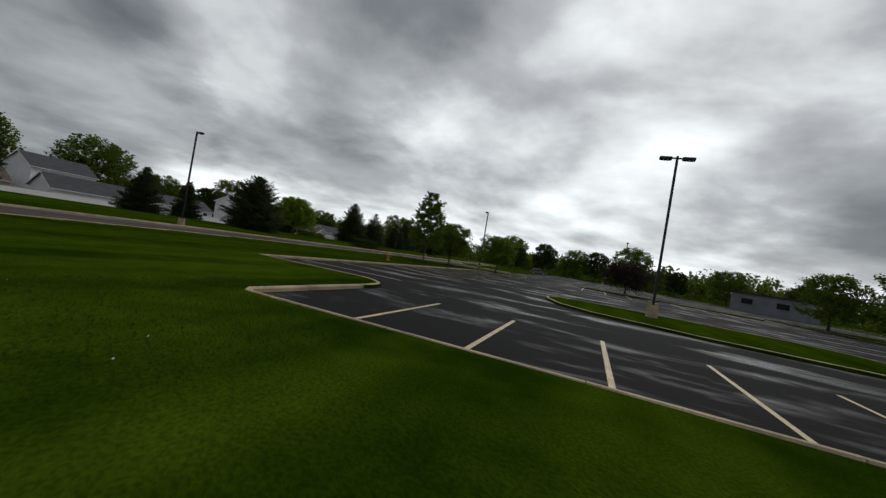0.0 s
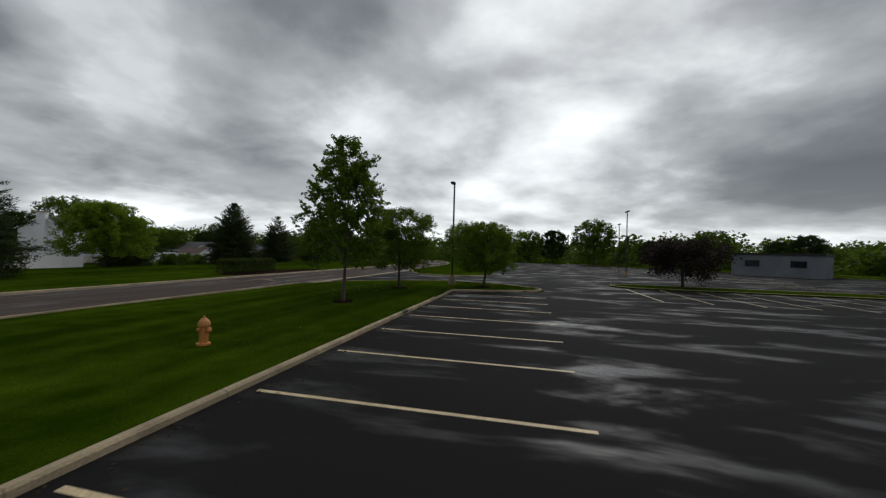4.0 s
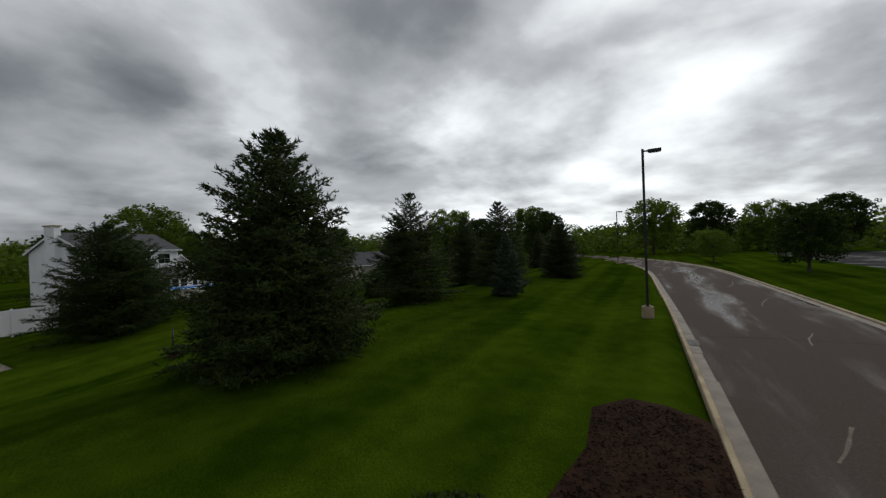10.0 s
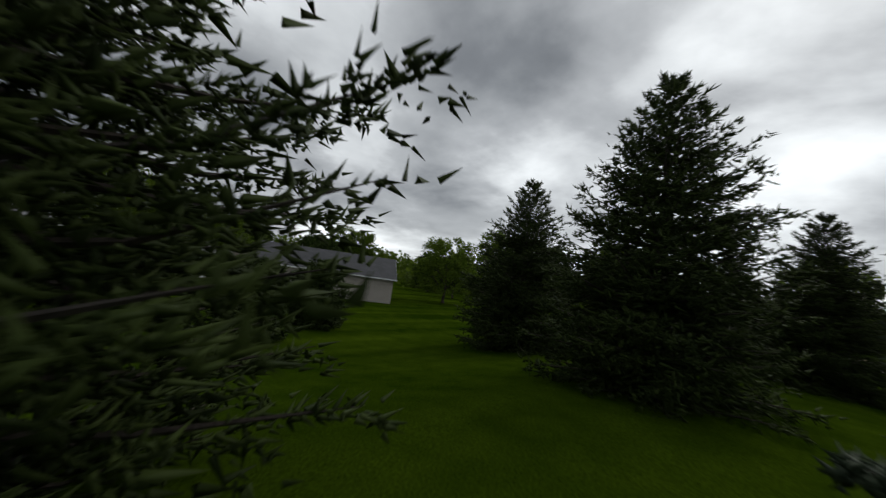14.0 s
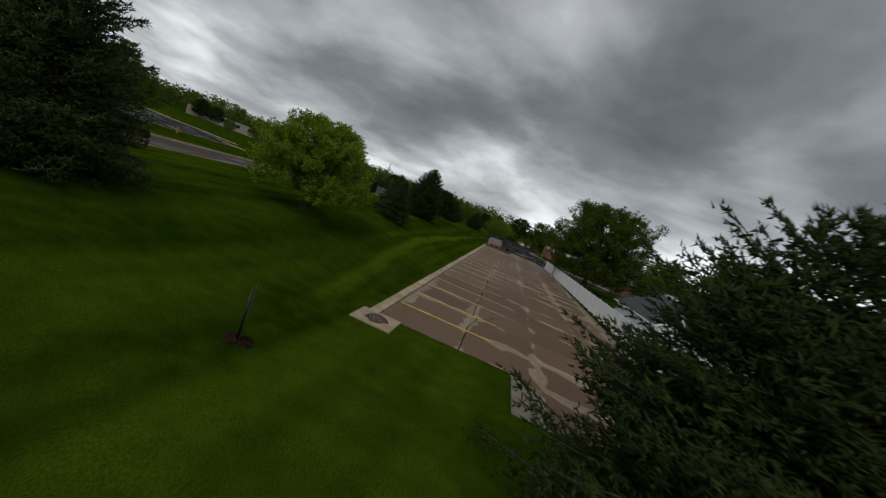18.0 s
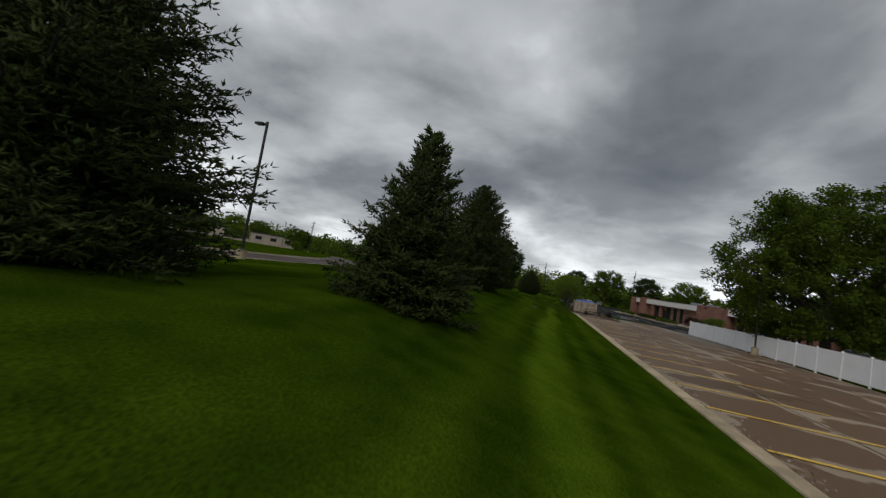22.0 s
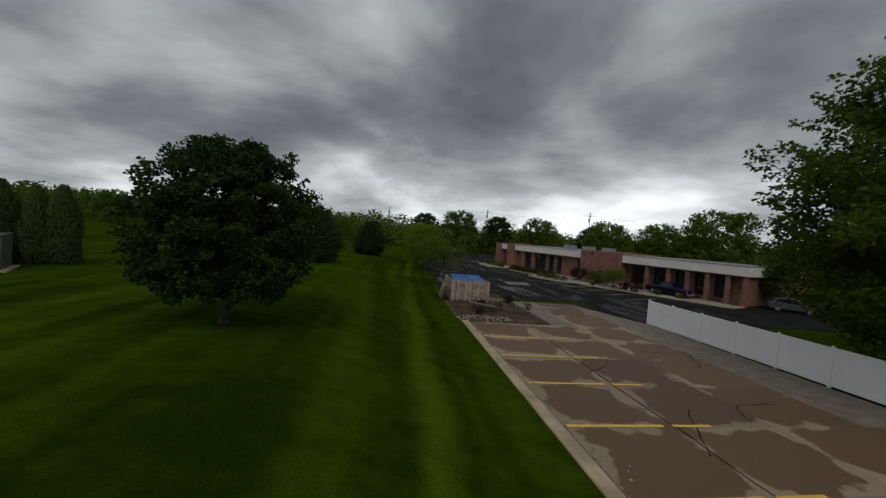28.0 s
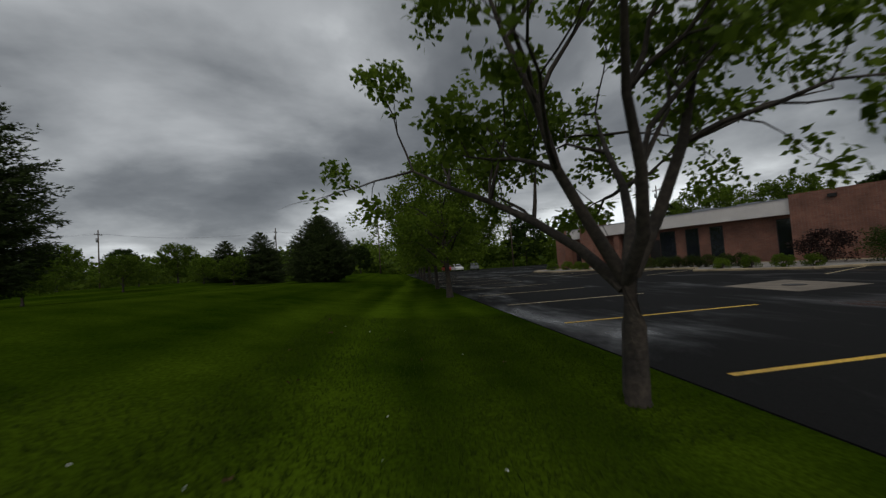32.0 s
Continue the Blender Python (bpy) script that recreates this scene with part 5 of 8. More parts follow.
def vinyl_fence(name, p, q, zp, zq, height, label):
    d = Vector((q[0] - p[0], q[1] - p[1]))
    length = d.length
    n = max(1, round(length / 2.44))
    turn = math.degrees(math.atan2(d.y, d.x))
    root = empty(name, pose(p[0], p[1], zp, 0, 0, turn), label, "fence")
    step = length / n
    slope = (zq - zp) / n
    bm = bmesh.new()
    box(bm, -0.06, -0.055, -0.2, 0.06, 0.055, height + 0.04, bevel=0.01)
    post = part("post", bm, "vinyl", root)
    bm = bmesh.new()
    r = bmesh.ops.create_cone(bm, cap_ends=True, segments=4, radius1=0.1, radius2=0.01, depth=0.06)
    bmesh.ops.rotate(bm, cent=(0, 0, 0), matrix=Matrix.Rotation(radians(45), 3, "Z"), verts=bm.verts)
    bmesh.ops.translate(bm, vec=(0, 0, height + 0.07), verts=bm.verts)
    cap = part("post_cap", bm, "vinyl", root)
    w = (step - 0.13) / BOARDS
    bm = bmesh.new()
    box(bm, 0.002, -0.024, 0.09, w - 0.002, 0.024, height - 0.1)
    board = part("board", bm, "vinyl", root)
    board.location = (0.066, 0, 0)
    bm = bmesh.new()
    box(bm, 0.06, -0.034, height - 0.14, step - 0.06, 0.034, height, bevel=0.006)
    rail = part("top_rail", bm, "vinyl", root)
    bm = bmesh.new()
    box(bm, 0.06, -0.034, -0.05, step - 0.06, 0.034, 0.2, bevel=0.006)
    low_rail = part("bottom_rail", bm, "vinyl", root)
    for i in range(0, n + 1):
        if i:
            m = Matrix.Translation((i * step, 0, slope * i))
            shared("post", post, m, root)
            shared("post_cap", cap, m, root)
        if i < n:
            m = Matrix.Translation((i * step, 0, slope * (i + 0.5)))
            if i:
                shared("top_rail", rail, m, root)
                shared("bottom_rail", low_rail, m, root)
            for k in range(BOARDS):
                if i or k:
                    shared("board", board, m @ Matrix.Translation((0.066 + k * w, 0, 0)), root)
    return root


gN = ground_z(-62.7, 34.4)
vinyl_fence("vinyl_fence", FENCE_S, FENCE_N, LOT2_Z + 0.02, gN, 1.8, "long white vinyl privacy fence beside the old lot")
vinyl_fence("vinyl_fence", FENCE_N, (-73.0, 36.6), gN, ground_z(-73, 36.6), 1.75, "white vinyl privacy fence behind the pool")

# ---- lamps ----


def lamp(x, y, z, turn, pole, heads, label):
    root = empty("street_lamp", pose(x, y, z, 0, 0, turn), label, "street lamp")
    bm = bmesh.new()
    r = bmesh.ops.create_cone(bm, cap_ends=True, segments=20, radius1=0.3, radius2=0.29, depth=1.0)
    bmesh.ops.translate(bm, vec=(0, 0, 0.2), verts=bm.verts)
    part("concrete_base", bm, "concrete", root, "round concrete footing")
    bx("base_plate", (-0.15, -0.15, 0.7, 0.15, 0.15, 0.735), "dark_metal", root)
    for sx in (-0.11, 0.11):
        for sy in (-0.11, 0.11):
            tb("bolt", (sx, sy, 0.73), (sx, sy, 0.78), 0.015, 0.015, "galvanised", root, n=6)
    bm = bmesh.new()
    box(bm, -0.062, -0.062, 0.72, 0.062, 0.062, 0.72 + pole, bevel=0.01)
    part("pole", bm, "dark_metal", root)
    top = 0.72 + pole
    for h in heads:
        bm = bmesh.new()
        m = Matrix.Rotation(radians(h), 4, "Z")
        box(bm, 0.06, -0.03, top - 0.16, 0.25, 0.03, top - 0.08, m=m)
        part("arm", bm, "dark_metal", root)
        bm = bmesh.new()
        box(bm, 0.24, -0.17, top - 0.22, 0.86, 0.17, top - 0.06, m=m, bevel=0.035)
        hd = part("lamp_head", bm, "dark_metal", root)
        bm = bmesh.new()
        box(bm, 0.34, -0.13, top - 0.235, 0.78, 0.13, top - 0.221, m=m)
        part("lens", bm, "galvanised", hd)
    return root


lamp(18.0, -8.9, 0.1, 0, 8.2, (0, 180), "dark twin-headed parking lot lamp on a concrete footing")
lamp(-1.0, 20.65, 0.1, 0, 7.8, (-90,), "dark parking lot lamp on a concrete footing")
lamp(-21.9, 46.0, 0.0, 0, 8.3, (0,), "dark street lamp beside the road on a concrete footing")
lamp(-21.4, -9.3, 0.0, 0, 8.3, (0,), "dark street lamp beside the road on a concrete footing")
lamp(-26.4, 91.1, 0.0, 0, 8.2, (0,), "dark street lamp beside the road on a concrete footing")
lamp(19.6, 51.6, 0.0, 90, 9.2, (0, 180), "dark twin-headed parking lot lamp on a concrete footing")
lamp(50.3, -102.0, 0.0, 90, 8.8, (0,), "dark street lamp beside the road on a concrete footing")
lamp(44.0, -108.5, 0.0, 90, 8.8, (0,), "dark street lamp beside the road on a concrete footing")
lamp(22.5, 70.0, 0.0, 90, 8.8, (0, 180), "dark twin-headed parking lot lamp on a concrete footing")
lamp(17.0, 112.0, 0.0, 90, 8.8, (0, 180), "dark twin-headed parking lot lamp on a concrete footing")
lamp(4.0, 150.0, 0.0, 0, 8.8, (0,), "dark parking lot lamp on a concrete footing")
lamp(fence_x(-33.6) + 0.75, -33.6, LOT2_Z, 180, 7.0, (0,), "dark lamp pole on a concrete footing beside the fence")

# ---- houses ----


def window(parent, m, w, h, cols=1, rows=2, trim=0.09):
    """A sash window with frame, sill, panes and bars; m places its middle on the wall, facing -y."""
    root = new("window")
    root.parent = parent
    root.matrix_local = m
    bm = bmesh.new()
    box(bm, -w / 2 - trim, -0.05, -h / 2 - trim, -w / 2, 0.05, h / 2 + trim)
    box(bm, w / 2, -0.05, -h / 2 - trim, w / 2 + trim, 0.05, h / 2 + trim)
    box(bm, -w / 2, -0.05, h / 2, w / 2, 0.05, h / 2 + trim)
    box(bm, -w / 2, -0.05, -h / 2 - trim, w / 2, 0.05, -h / 2)
    part("window_frame", bm, "vinyl", root)
    bx("window_sill", (-w / 2 - trim, -0.10, -h / 2 - trim - 0.04, w / 2 + trim, -0.02, -h / 2 - trim), "vinyl", root)
    for i in range(cols):
        for j in range(rows):
            x0, x1 = -w / 2 + w * i / cols, -w / 2 + w * (i + 1) / cols
            z0, z1 = -h / 2 + h * j / rows, -h / 2 + h * (j + 1) / rows
            bx("pane", (x0 + 0.02, -0.03, z0 + 0.02, x1 - 0.02, -0.015, z1 - 0.02), "glass", root)
    return root


def gable_body(L, D, eave, ridge, z0=-0.3):
    """Walls under a ridge that runs along x, from y=0 to y=D."""
    bm = bmesh.new()
    a = [bm.verts.new((x, y, z)) for x in (0, L) for y, z in ((0, z0), (0, eave), (D / 2, ridge), (D, eave), (D, z0))]
    bm.faces.new(a[0:5])
    bm.faces.new(a[5:10][::-1])
    for i in range(5):
        j = (i + 1) % 5
        bm.faces.new((a[i], a[i + 5], a[j + 5], a[j]))
    bmesh.ops.recalc_face_normals(bm, faces=bm.faces)
    return bm


def roof_slab(L, y0, z0, y1, z1, over=0.35, thick=0.12, end=0.3):
    """One slope from eave (y0, z0) to ridge (y1, z1)."""
    bm = bmesh.new()
    d = Vector((y1 - y0, z1 - z0)).normalized()
    e = Vector((y0, z0)) - d * over
    nrm = Vector((-d.y, d.x)) if d.x > 0 else Vector((d.y, -d.x))
    pr = [e, Vector((y1, z1)), Vector((y1, z1)) + nrm * thick, e + nrm * thick]
    a = [bm.verts.new((-end, p.x, p.y)) for p in pr]
    b = [bm.verts.new((L + end, p.x, p.y)) for p in pr]
    bm.faces.new(a)
    bm.faces.new(b[::-1])
    for i in range(4):
        j = (i + 1) % 4
        bm.faces.new((a[i], b[i], b[j], a[j]))
    bmesh.ops.recalc_face_normals(bm, faces=bm.faces)
    return bm


def house(x, y, z, turn, L, D, eave, ridge, wall, roof, label, windows=(), name="house", ends=(), category="house"):
    """A gabled building; its front is the side y=0. windows: (x, z, width, height, columns). ends: the same on the x=0 end."""
    root = empty(name, pose(x, y, z, 0, 0, turn), label, category)
    part("wall", gable_body(L, D, eave, ridge), wall, root)
    part("roof", roof_slab(L, 0, eave, D / 2, ridge), roof, root)
    part("roof", roof_slab(L, D, eave, D / 2, ridge), roof, root)
    for yy, s in ((0, -1), (D, 1)):
        bx("gutter", (-0.3, yy + s * 0.36 - 0.05, eave - 0.17, L + 0.3, yy + s * 0.36 + 0.05, eave - 0.05), "vinyl", root)
    # barge boards along the gable ends
    for xx in (-0.32, L + 0.28):
        for sgn in (0, 1):
            p, q = (0 - 0.3, eave - 0.3 * (ridge - eave) / (D / 2)), (D / 2, ridge)
            if sgn:
                p = (D + 0.3, p[1])
            d = Vector((q[0] - p[0], q[1] - p[1]))
            m = Matrix.Translation((xx, p[0], p[1])) @ Matrix.Rotation(math.atan2(d.y, d.x), 4, "X")
            bm = bmesh.new()
            box(bm, 0.0, 0, -0.1, 0.04, d.length, 0.09, m=m)
            part("barge_board", bm, "vinyl", root)
    for wx, wz, ww, wh, c in windows:
        window(root, pose(wx, -0.012, wz), ww, wh, c)
    for wy, wz, ww, wh, c in ends:
        window(root, pose(-0.012, wy, wz, 0, 0, -90), ww, wh, c)
    return root


# two-storey house with sun room, chimney and garage wing
TURN = 105.6
white_house = house(-75.1, 40.0, -0.95, TURN, 10.9, 8.5, 6.2, 8.3, "siding", "shingle", "white two-storey house with dark shingle roof and sun room",
                    [(2.6, 5.1, 0.65, 0.95, 1), (4.7, 5.1, 0.65, 0.95, 1), (8.9, 5.0, 1.6, 1.25, 2), (3.4, 2.0, 1.0, 0.9, 2)])
bm = bmesh.new()
box(bm, 4.6, -1.6, -0.2, 11.0, 0.05, 2.75)
part("sun_room", bm, "siding", white_house)
bm = bmesh.new()
a = [bm.verts.new(v) for v in ((4.3, -1.95, 2.7), (11.3, -1.95, 2.7), (11.3, 0.0, 3.75), (4.3, 0.0, 3.75), (4.3, -1.95, 2.82), (11.3, -1.95, 2.82), (11.3, 0.0, 3.87), (4.3, 0.0, 3.87))]
for f in ((0, 1, 2, 3), (4, 5, 6, 7), (0, 1, 5, 4), (1, 2, 6, 5), (2, 3, 7, 6), (3, 0, 4, 7)):
    bm.faces.new([a[i] for i in f])
bmesh.ops.recalc_face_normals(bm, faces=bm.faces)
part("sun_room_roof", bm, "shingle", white_house)
for sx in (6.6, 9.1):
    bx("skylight", (-0.4, -0.3, 0.0, 0.4, 0.3, 0.08), "galvanised", white_house, m=pose(sx, -0.95, 3.37, 28, 0, 0))
for wx, c in ((5.2, 1), (6.05, 1), (7.6, 1), (8.8, 1), (10.0, 1)):
    window(white_house, pose(wx + 0.15, -1.612, 1.65), 0.72 if wx < 7 else 0.95, 1.2, 1)
bx("brick_base", (4.55, -1.65, -0.4, 11.05, -1.602, 0.25), "brick", white_house)
bx("chimney", (-0.6, 3.4, -0.3, 0.0, 4.9, 9.0), "siding", white_house, "white boarded chimney on the gable end")
bx("chimney_cap", (-0.7, 3.3, 9.0, 0.1, 5.0, 9.15), "concrete", white_house)
for vx in (3.0, 6.2, 9.3):
    bx("roof_vent", (vx, 2.6, 7.3, vx + 0.4, 2.95, 7.75), "dark_metal", white_house)
garage_wing = house(-80.2, 54.6, -0.9, 195.7, 8.0, 7.0, 2.6, 5.4, "siding", "shingle", "white garage wing of the two-storey house", [], "garage", [(1.2, 1.6, 0.8, 1.4, 1)])
bx("door_leaf", (-0.05, 2.3, 0.0, -0.012, 3.3, 2.05), "dark_metal", garage_wing, "dark back door")
bm = bmesh.new()
for i in range(14):
    t_ = i / 13
    box(bm, -0.28 + 2.6 * t_, -0.35 - 1.2 * math.sin(t_ * 2.2), -0.05, -0.02 + 2.6 * t_, -0.1 - 1.2 * math.sin(t_ * 2.2), 0.0)
edging = part("brick_edging", bm, "brick")
edging.matrix_world = pose(-75.5, 53.3, ground_z(-75, 53) + 0.05, 0, 0, 20)
tagged(edging, "low red brick edging beside the back door", "edging", kind="stuff")

# oval pool with its deck
pool = empty("swimming_pool", pose(-68.8, 44.1, -0.62, 0, 0, 73.5), "oval above-ground pool with tan wall and blue water", "swimming pool")


def oval(a, b, n=40):
    return [(a * math.copysign(abs(math.cos(t)) ** 0.75, math.cos(t)), b * math.copysign(abs(math.sin(t)) ** 0.75, math.sin(t))) for t in (2 * math.pi * i / n for i in range(n))]


ring = oval(5.6, 2.45)
inner = oval(5.45, 2.3)
bm = bmesh.new()
vs = [[bm.verts.new((p[0], p[1], z)) for p in pts] for pts, z in ((ring, -0.1), (ring, 1.32), (inner, 1.32), (inner, 0.9))]
for r0, r1 in zip(vs, vs[1:]):
    for i in range(40):
        bm.faces.new((r0[i], r0[(i + 1) % 40], r1[(i + 1) % 40], r1[i]))
part("pool_wall", bm, "pool_wall", pool)
bm = bmesh.new()
solid(bm, inner, 0.9, 1.29)
part("water", bm, "water", pool, "blue pool water")
bm = bmesh.new()
outer = oval(5.7, 2.55)
inn = oval(5.4, 2.25)
vs = [[bm.verts.new((p[0], p[1], z)) for p in pts] for pts, z in ((outer, 1.322), (outer, 1.36), (inn, 1.36), (inn, 1.322))]
for k in range(4):
    r0, r1 = vs[k], vs[(k + 1) % 4]
    for i in range(40):
        bm.faces.new((r0[i], r0[(i + 1) % 40], r1[(i + 1) % 40], r1[i]))
part("pool_rim", bm, "vinyl", pool)
for i in range(0, 40, 3):
    p = ring[i]
    tb("pool_post", (p[0] * 1.012, p[1] * 1.02, -0.1), (p[0] * 1.012, p[1] * 1.02, 1.33), 0.07, 0.07, "pool_wall", pool)
deck = empty("pool_deck", pose(-72.2, 41.0, -0.6, 0, 0, 73.5), "raised white deck with railing beside the pool", "deck")
for i in range(20):
    bx("deck_board", (-2.6, -1.0 + i * 0.15, 1.25, 3.6, -0.86 + i * 0.15, 1.29), "wood_grey", deck)
bx("skirt", (-2.6, -1.02, -0.1, 3.6, -1.0, 1.25), "vinyl", deck)
for side, (p, q) in enumerate([((-2.6, -1.0), (3.6, -1.0)), ((-2.6, -1.0), (-2.6, 1.9)), ((3.6, -1.0), (3.6, 1.9))]):
    P, Q = Vector((*p, 0)), Vector((*q, 0))
    tb("top_rail", P + Vector((0, 0, 2.2)), Q + Vector((0, 0, 2.2)), 0.05, 0.05, "vinyl", deck, n=6)
    tb("bottom_rail", P + Vector((0, 0, 1.42)), Q + Vector((0, 0, 1.42)), 0.04, 0.04, "vinyl", deck, n=6)
    n_b = int((Q - P).length / 0.22)
    for i in range(n_b + 1):
        c = P.lerp(Q, i / n_b)
        r = 0.06 if i % 8 == 0 else 0.022
        tb("baluster" if i % 8 else "rail_post", c + Vector((0, 0, 1.29)), c + Vector((0, 0, 2.19 + (0.12 if i % 8 == 0 else 0))), r, r, "vinyl", deck, n=5)
umbrella = empty("umbrella", pose(-72.0, 41.6, 0.69), "faded pink canvas umbrella over the pool deck", "umbrella")
tb("pole", (0, 0, 0), (0, 0, 2.2), 0.03, 0.025, "vinyl", umbrella)
bm = bmesh.new()
topv = bm.verts.new((0, 0, 2.3))
rim_v = []
for i in range(24):
    a_ = 2 * math.pi * i / 24
    r_ = 1.9 if i % 3 == 0 else 1.78
    rim_v.append((bm.verts.new((0.95 * math.cos(a_), 0.95 * math.sin(a_), 2.14)), bm.verts.new((r_ * math.cos(a_), r_ * math.sin(a_), 1.72 - (0.0 if i % 3 else 0.05)))))
for i in range(24):
    j = (i + 1) % 24
    bm.faces.new((topv, rim_v[i][0], rim_v[j][0]))
    bm.faces.new((rim_v[i][0], rim_v[i][1], rim_v[j][1], rim_v[j][0]))
part("canopy", bm, "canvas", umbrella, smooth_shade=True)
patio_table = empty("patio_table", pose(-72.0, 41.6, 0.69), "small white patio table on the pool deck", "table")
bm = bmesh.new()
solid(bm, [(0.5 * math.cos(i * 0.523), 0.5 * math.sin(i * 0.523)) for i in range(12)], 0.68, 0.72)
part("tabletop", bm, "vinyl", patio_table)
for sx, sy in ((0.3, 0.3), (-0.3, 0.3), (0.3, -0.3), (-0.3, -0.3)):
    tb("leg", (sx, sy, 0), (sx * 0.8, sy * 0.8, 0.68), 0.02, 0.02, "vinyl", patio_table, n=6)

# one-storey houses and garages behind the fences
house(-71.3, 9.6, -1.2, 89.0, 19, 9, 3.0, 5.0, "siding", "shingle", "long white one-storey house with dark roof", [(3, 1.9, 0.9, 1.3, 1), (7, 1.9, 0.9, 1.3, 1), (10.5, 1.9, 1.0, 1.3, 1), (14, 1.9, 1.2, 1.3, 2), (17.3, 1.9, 0.9, 1.3, 1)])
wing = house(-86.2, 33.2, -1.2, 240.0, 6.0, 8.4, 2.9, 4.7, "siding", "shingle", "white gabled wing of the one-storey house", [], "house", [(2.6, 2.1, 1.0, 1.3, 1), (5.6, 2.1, 1.0, 1.3, 1)])
house(-96, 12.0, -1.0, -80, 11, 8, 5.8, 8.4, "siding", "shingle", "white two-storey house in the distance", [(3, 4.6, 0.9, 1.2, 1), (8, 4.6, 0.9, 1.2, 1)])
house(-63.6, -2.6, LOT2_Z, 90.0, 11.1, 7.6, 2.9, 5.1, "siding", "shingle", "white garage with dark roof behind the fence", [], "garage")
house(-71.5, 5.6, LOT2_Z, 0.0, 6.2, 6.0, 2.7, 4.4, "siding", "shingle", "small white garage with grey roof", [(3.1, 1.7, 0.9, 0.9, 2)], "garage")
bung = house(-79.0, -31.5, LOT2_Z, 90.0, 17, 9, 2.8, 4.9, "siding_tan", "shingle_brown", "tan bungalow with brown shingle roof", [(8.2, 1.7, 1.0, 1.1, 1), (11.0, 1.7, 1.7, 1.2, 2)])
bw = house(-77.6, -31.9, LOT2_Z, 90.0, 4.6, 6.0, 2.7, 4.3, "siding_tan", "shingle_brown", "gabled porch wing of the tan bungalow", [(1.4, 1.7, 0.7, 1.1, 1), (2.9, 1.7, 0.7, 1.1, 1)])
house(-84.0, -13.5, LOT2_Z, 90.0, 13, 9, 2.7, 4.9, "siding_tan", "shingle_brown", "tan house with brown roof in the distance", [(3, 1.6, 1.2, 1.1, 2), (8, 1.6, 1.2, 1.1, 2)])
house(-92.0, 2.0, LOT2_Z, 90.0, 14, 9, 2.8, 5.2, "siding_tan", "shingle", "grey house with low dark roof", [(3, 1.6, 1.2, 1.1, 2), (9, 1.6, 1.2, 1.1, 2)])
house(-85.0, 66.5, -0.8, -20.0, 14, 9, 2.6, 4.6, "siding_tan", "shingle", "grey-beige house with dark low roof", [(4, 1.6, 1.2, 1.1, 2)])
house(-66.8, 62.3, -0.8, 50.0, 13, 9, 2.6, 4.5, "siding_tan", "shingle", "grey-beige garage with dark shingle roof", [], "garage")
shed = house(-62.6, 59.3, -0.75, 180.0, 5.6, 3.9, 2.0, 3.2, "siding", "shingle_brown", "white garden garage with brown roof", [], "garage")

# yard: wire fence, vines on the fence, shrubs, barrels
wire = empty("wire_fence", Matrix.Translation((0, 0, 0)), "low chain-link fence with a pale top rail", "fence")
w0, w1 = Vector((-59.7, 37.5, 0)), Vector((-60.2, 62.0, 0))
for i in range(11):
    c = w0.lerp(w1, i / 10)
    gz = ground_z(c.x, c.y)
    tb("post", (c.x, c.y, gz - 0.1), (c.x, c.y, gz + 1.15), 0.025, 0.025, "galvanised", wire, n=6)
    if i < 10:
        d_ = w0.lerp(w1, (i + 1) / 10)
        tb("top_rail", (c.x, c.y, gz + 1.1), (d_.x, d_.y, ground_z(d_.x, d_.y) + 1.1), 0.02, 0.02, "galvanised", wire, n=6)
        bm = bmesh.new()
        for k in range(16):
            e_ = c.lerp(d_, k / 16)
            g_ = c.lerp(d_, (k + 3) / 16 if k < 13 else 1)
            for p, q in (((e_.x, e_.y, gz + 0.03), (g_.x, g_.y, gz + 1.08)), ((g_.x, g_.y, gz + 0.03), (e_.x, e_.y, gz + 1.08))):
                tube(bm, p, q, 0.004, 0.004, 3, False)
        tagged(part("mesh", bm, "galvanised", wire), "", kind="stuff")


def shrub(seed, w, h, mat, label, leaves=2600, leaf=0.12, name="shrub", category="shrub", clumps=34):
    rng_ = np.random.default_rng(seed)
    root = empty(name, Matrix.Identity(4), label, category)
    bits, cl_ = [], []
    for i in range(clumps):
        a_, k_ = rng_.uniform(0, 6.28), rng_.uniform(0, 1) ** 0.5
        z_ = h * rng_.uniform(0.12, 0.9)
        r_ = w / 2 * k_ * math.sqrt(max(0.05, 1 - (2 * z_ / h - 0.75) ** 2 / 1.7))
        cl_.append((r_ * math.cos(a_), r_ * math.sin(a_), z_))
        if i % 3 == 0:
            bits.append(rings_tube([(0, 0, -0.05), (r_ * 0.4 * math.cos(a_), r_ * 0.4 * math.sin(a_), z_ * 0.6), cl_[-1]], [0.025, 0.016, 0.006], 4))
    v_, f_ = merge(bits)
    tagged(mesh_object("stem", v_, f_, "bark", root), "", kind="stuff")
    lv_, lt_ = leaf_cloud(cl_, [0.17 * w] * clumps, leaves // clumps, leaf, rng_)
    numpy_mesh("leaves", lv_, lt_, mat, root)
    return root


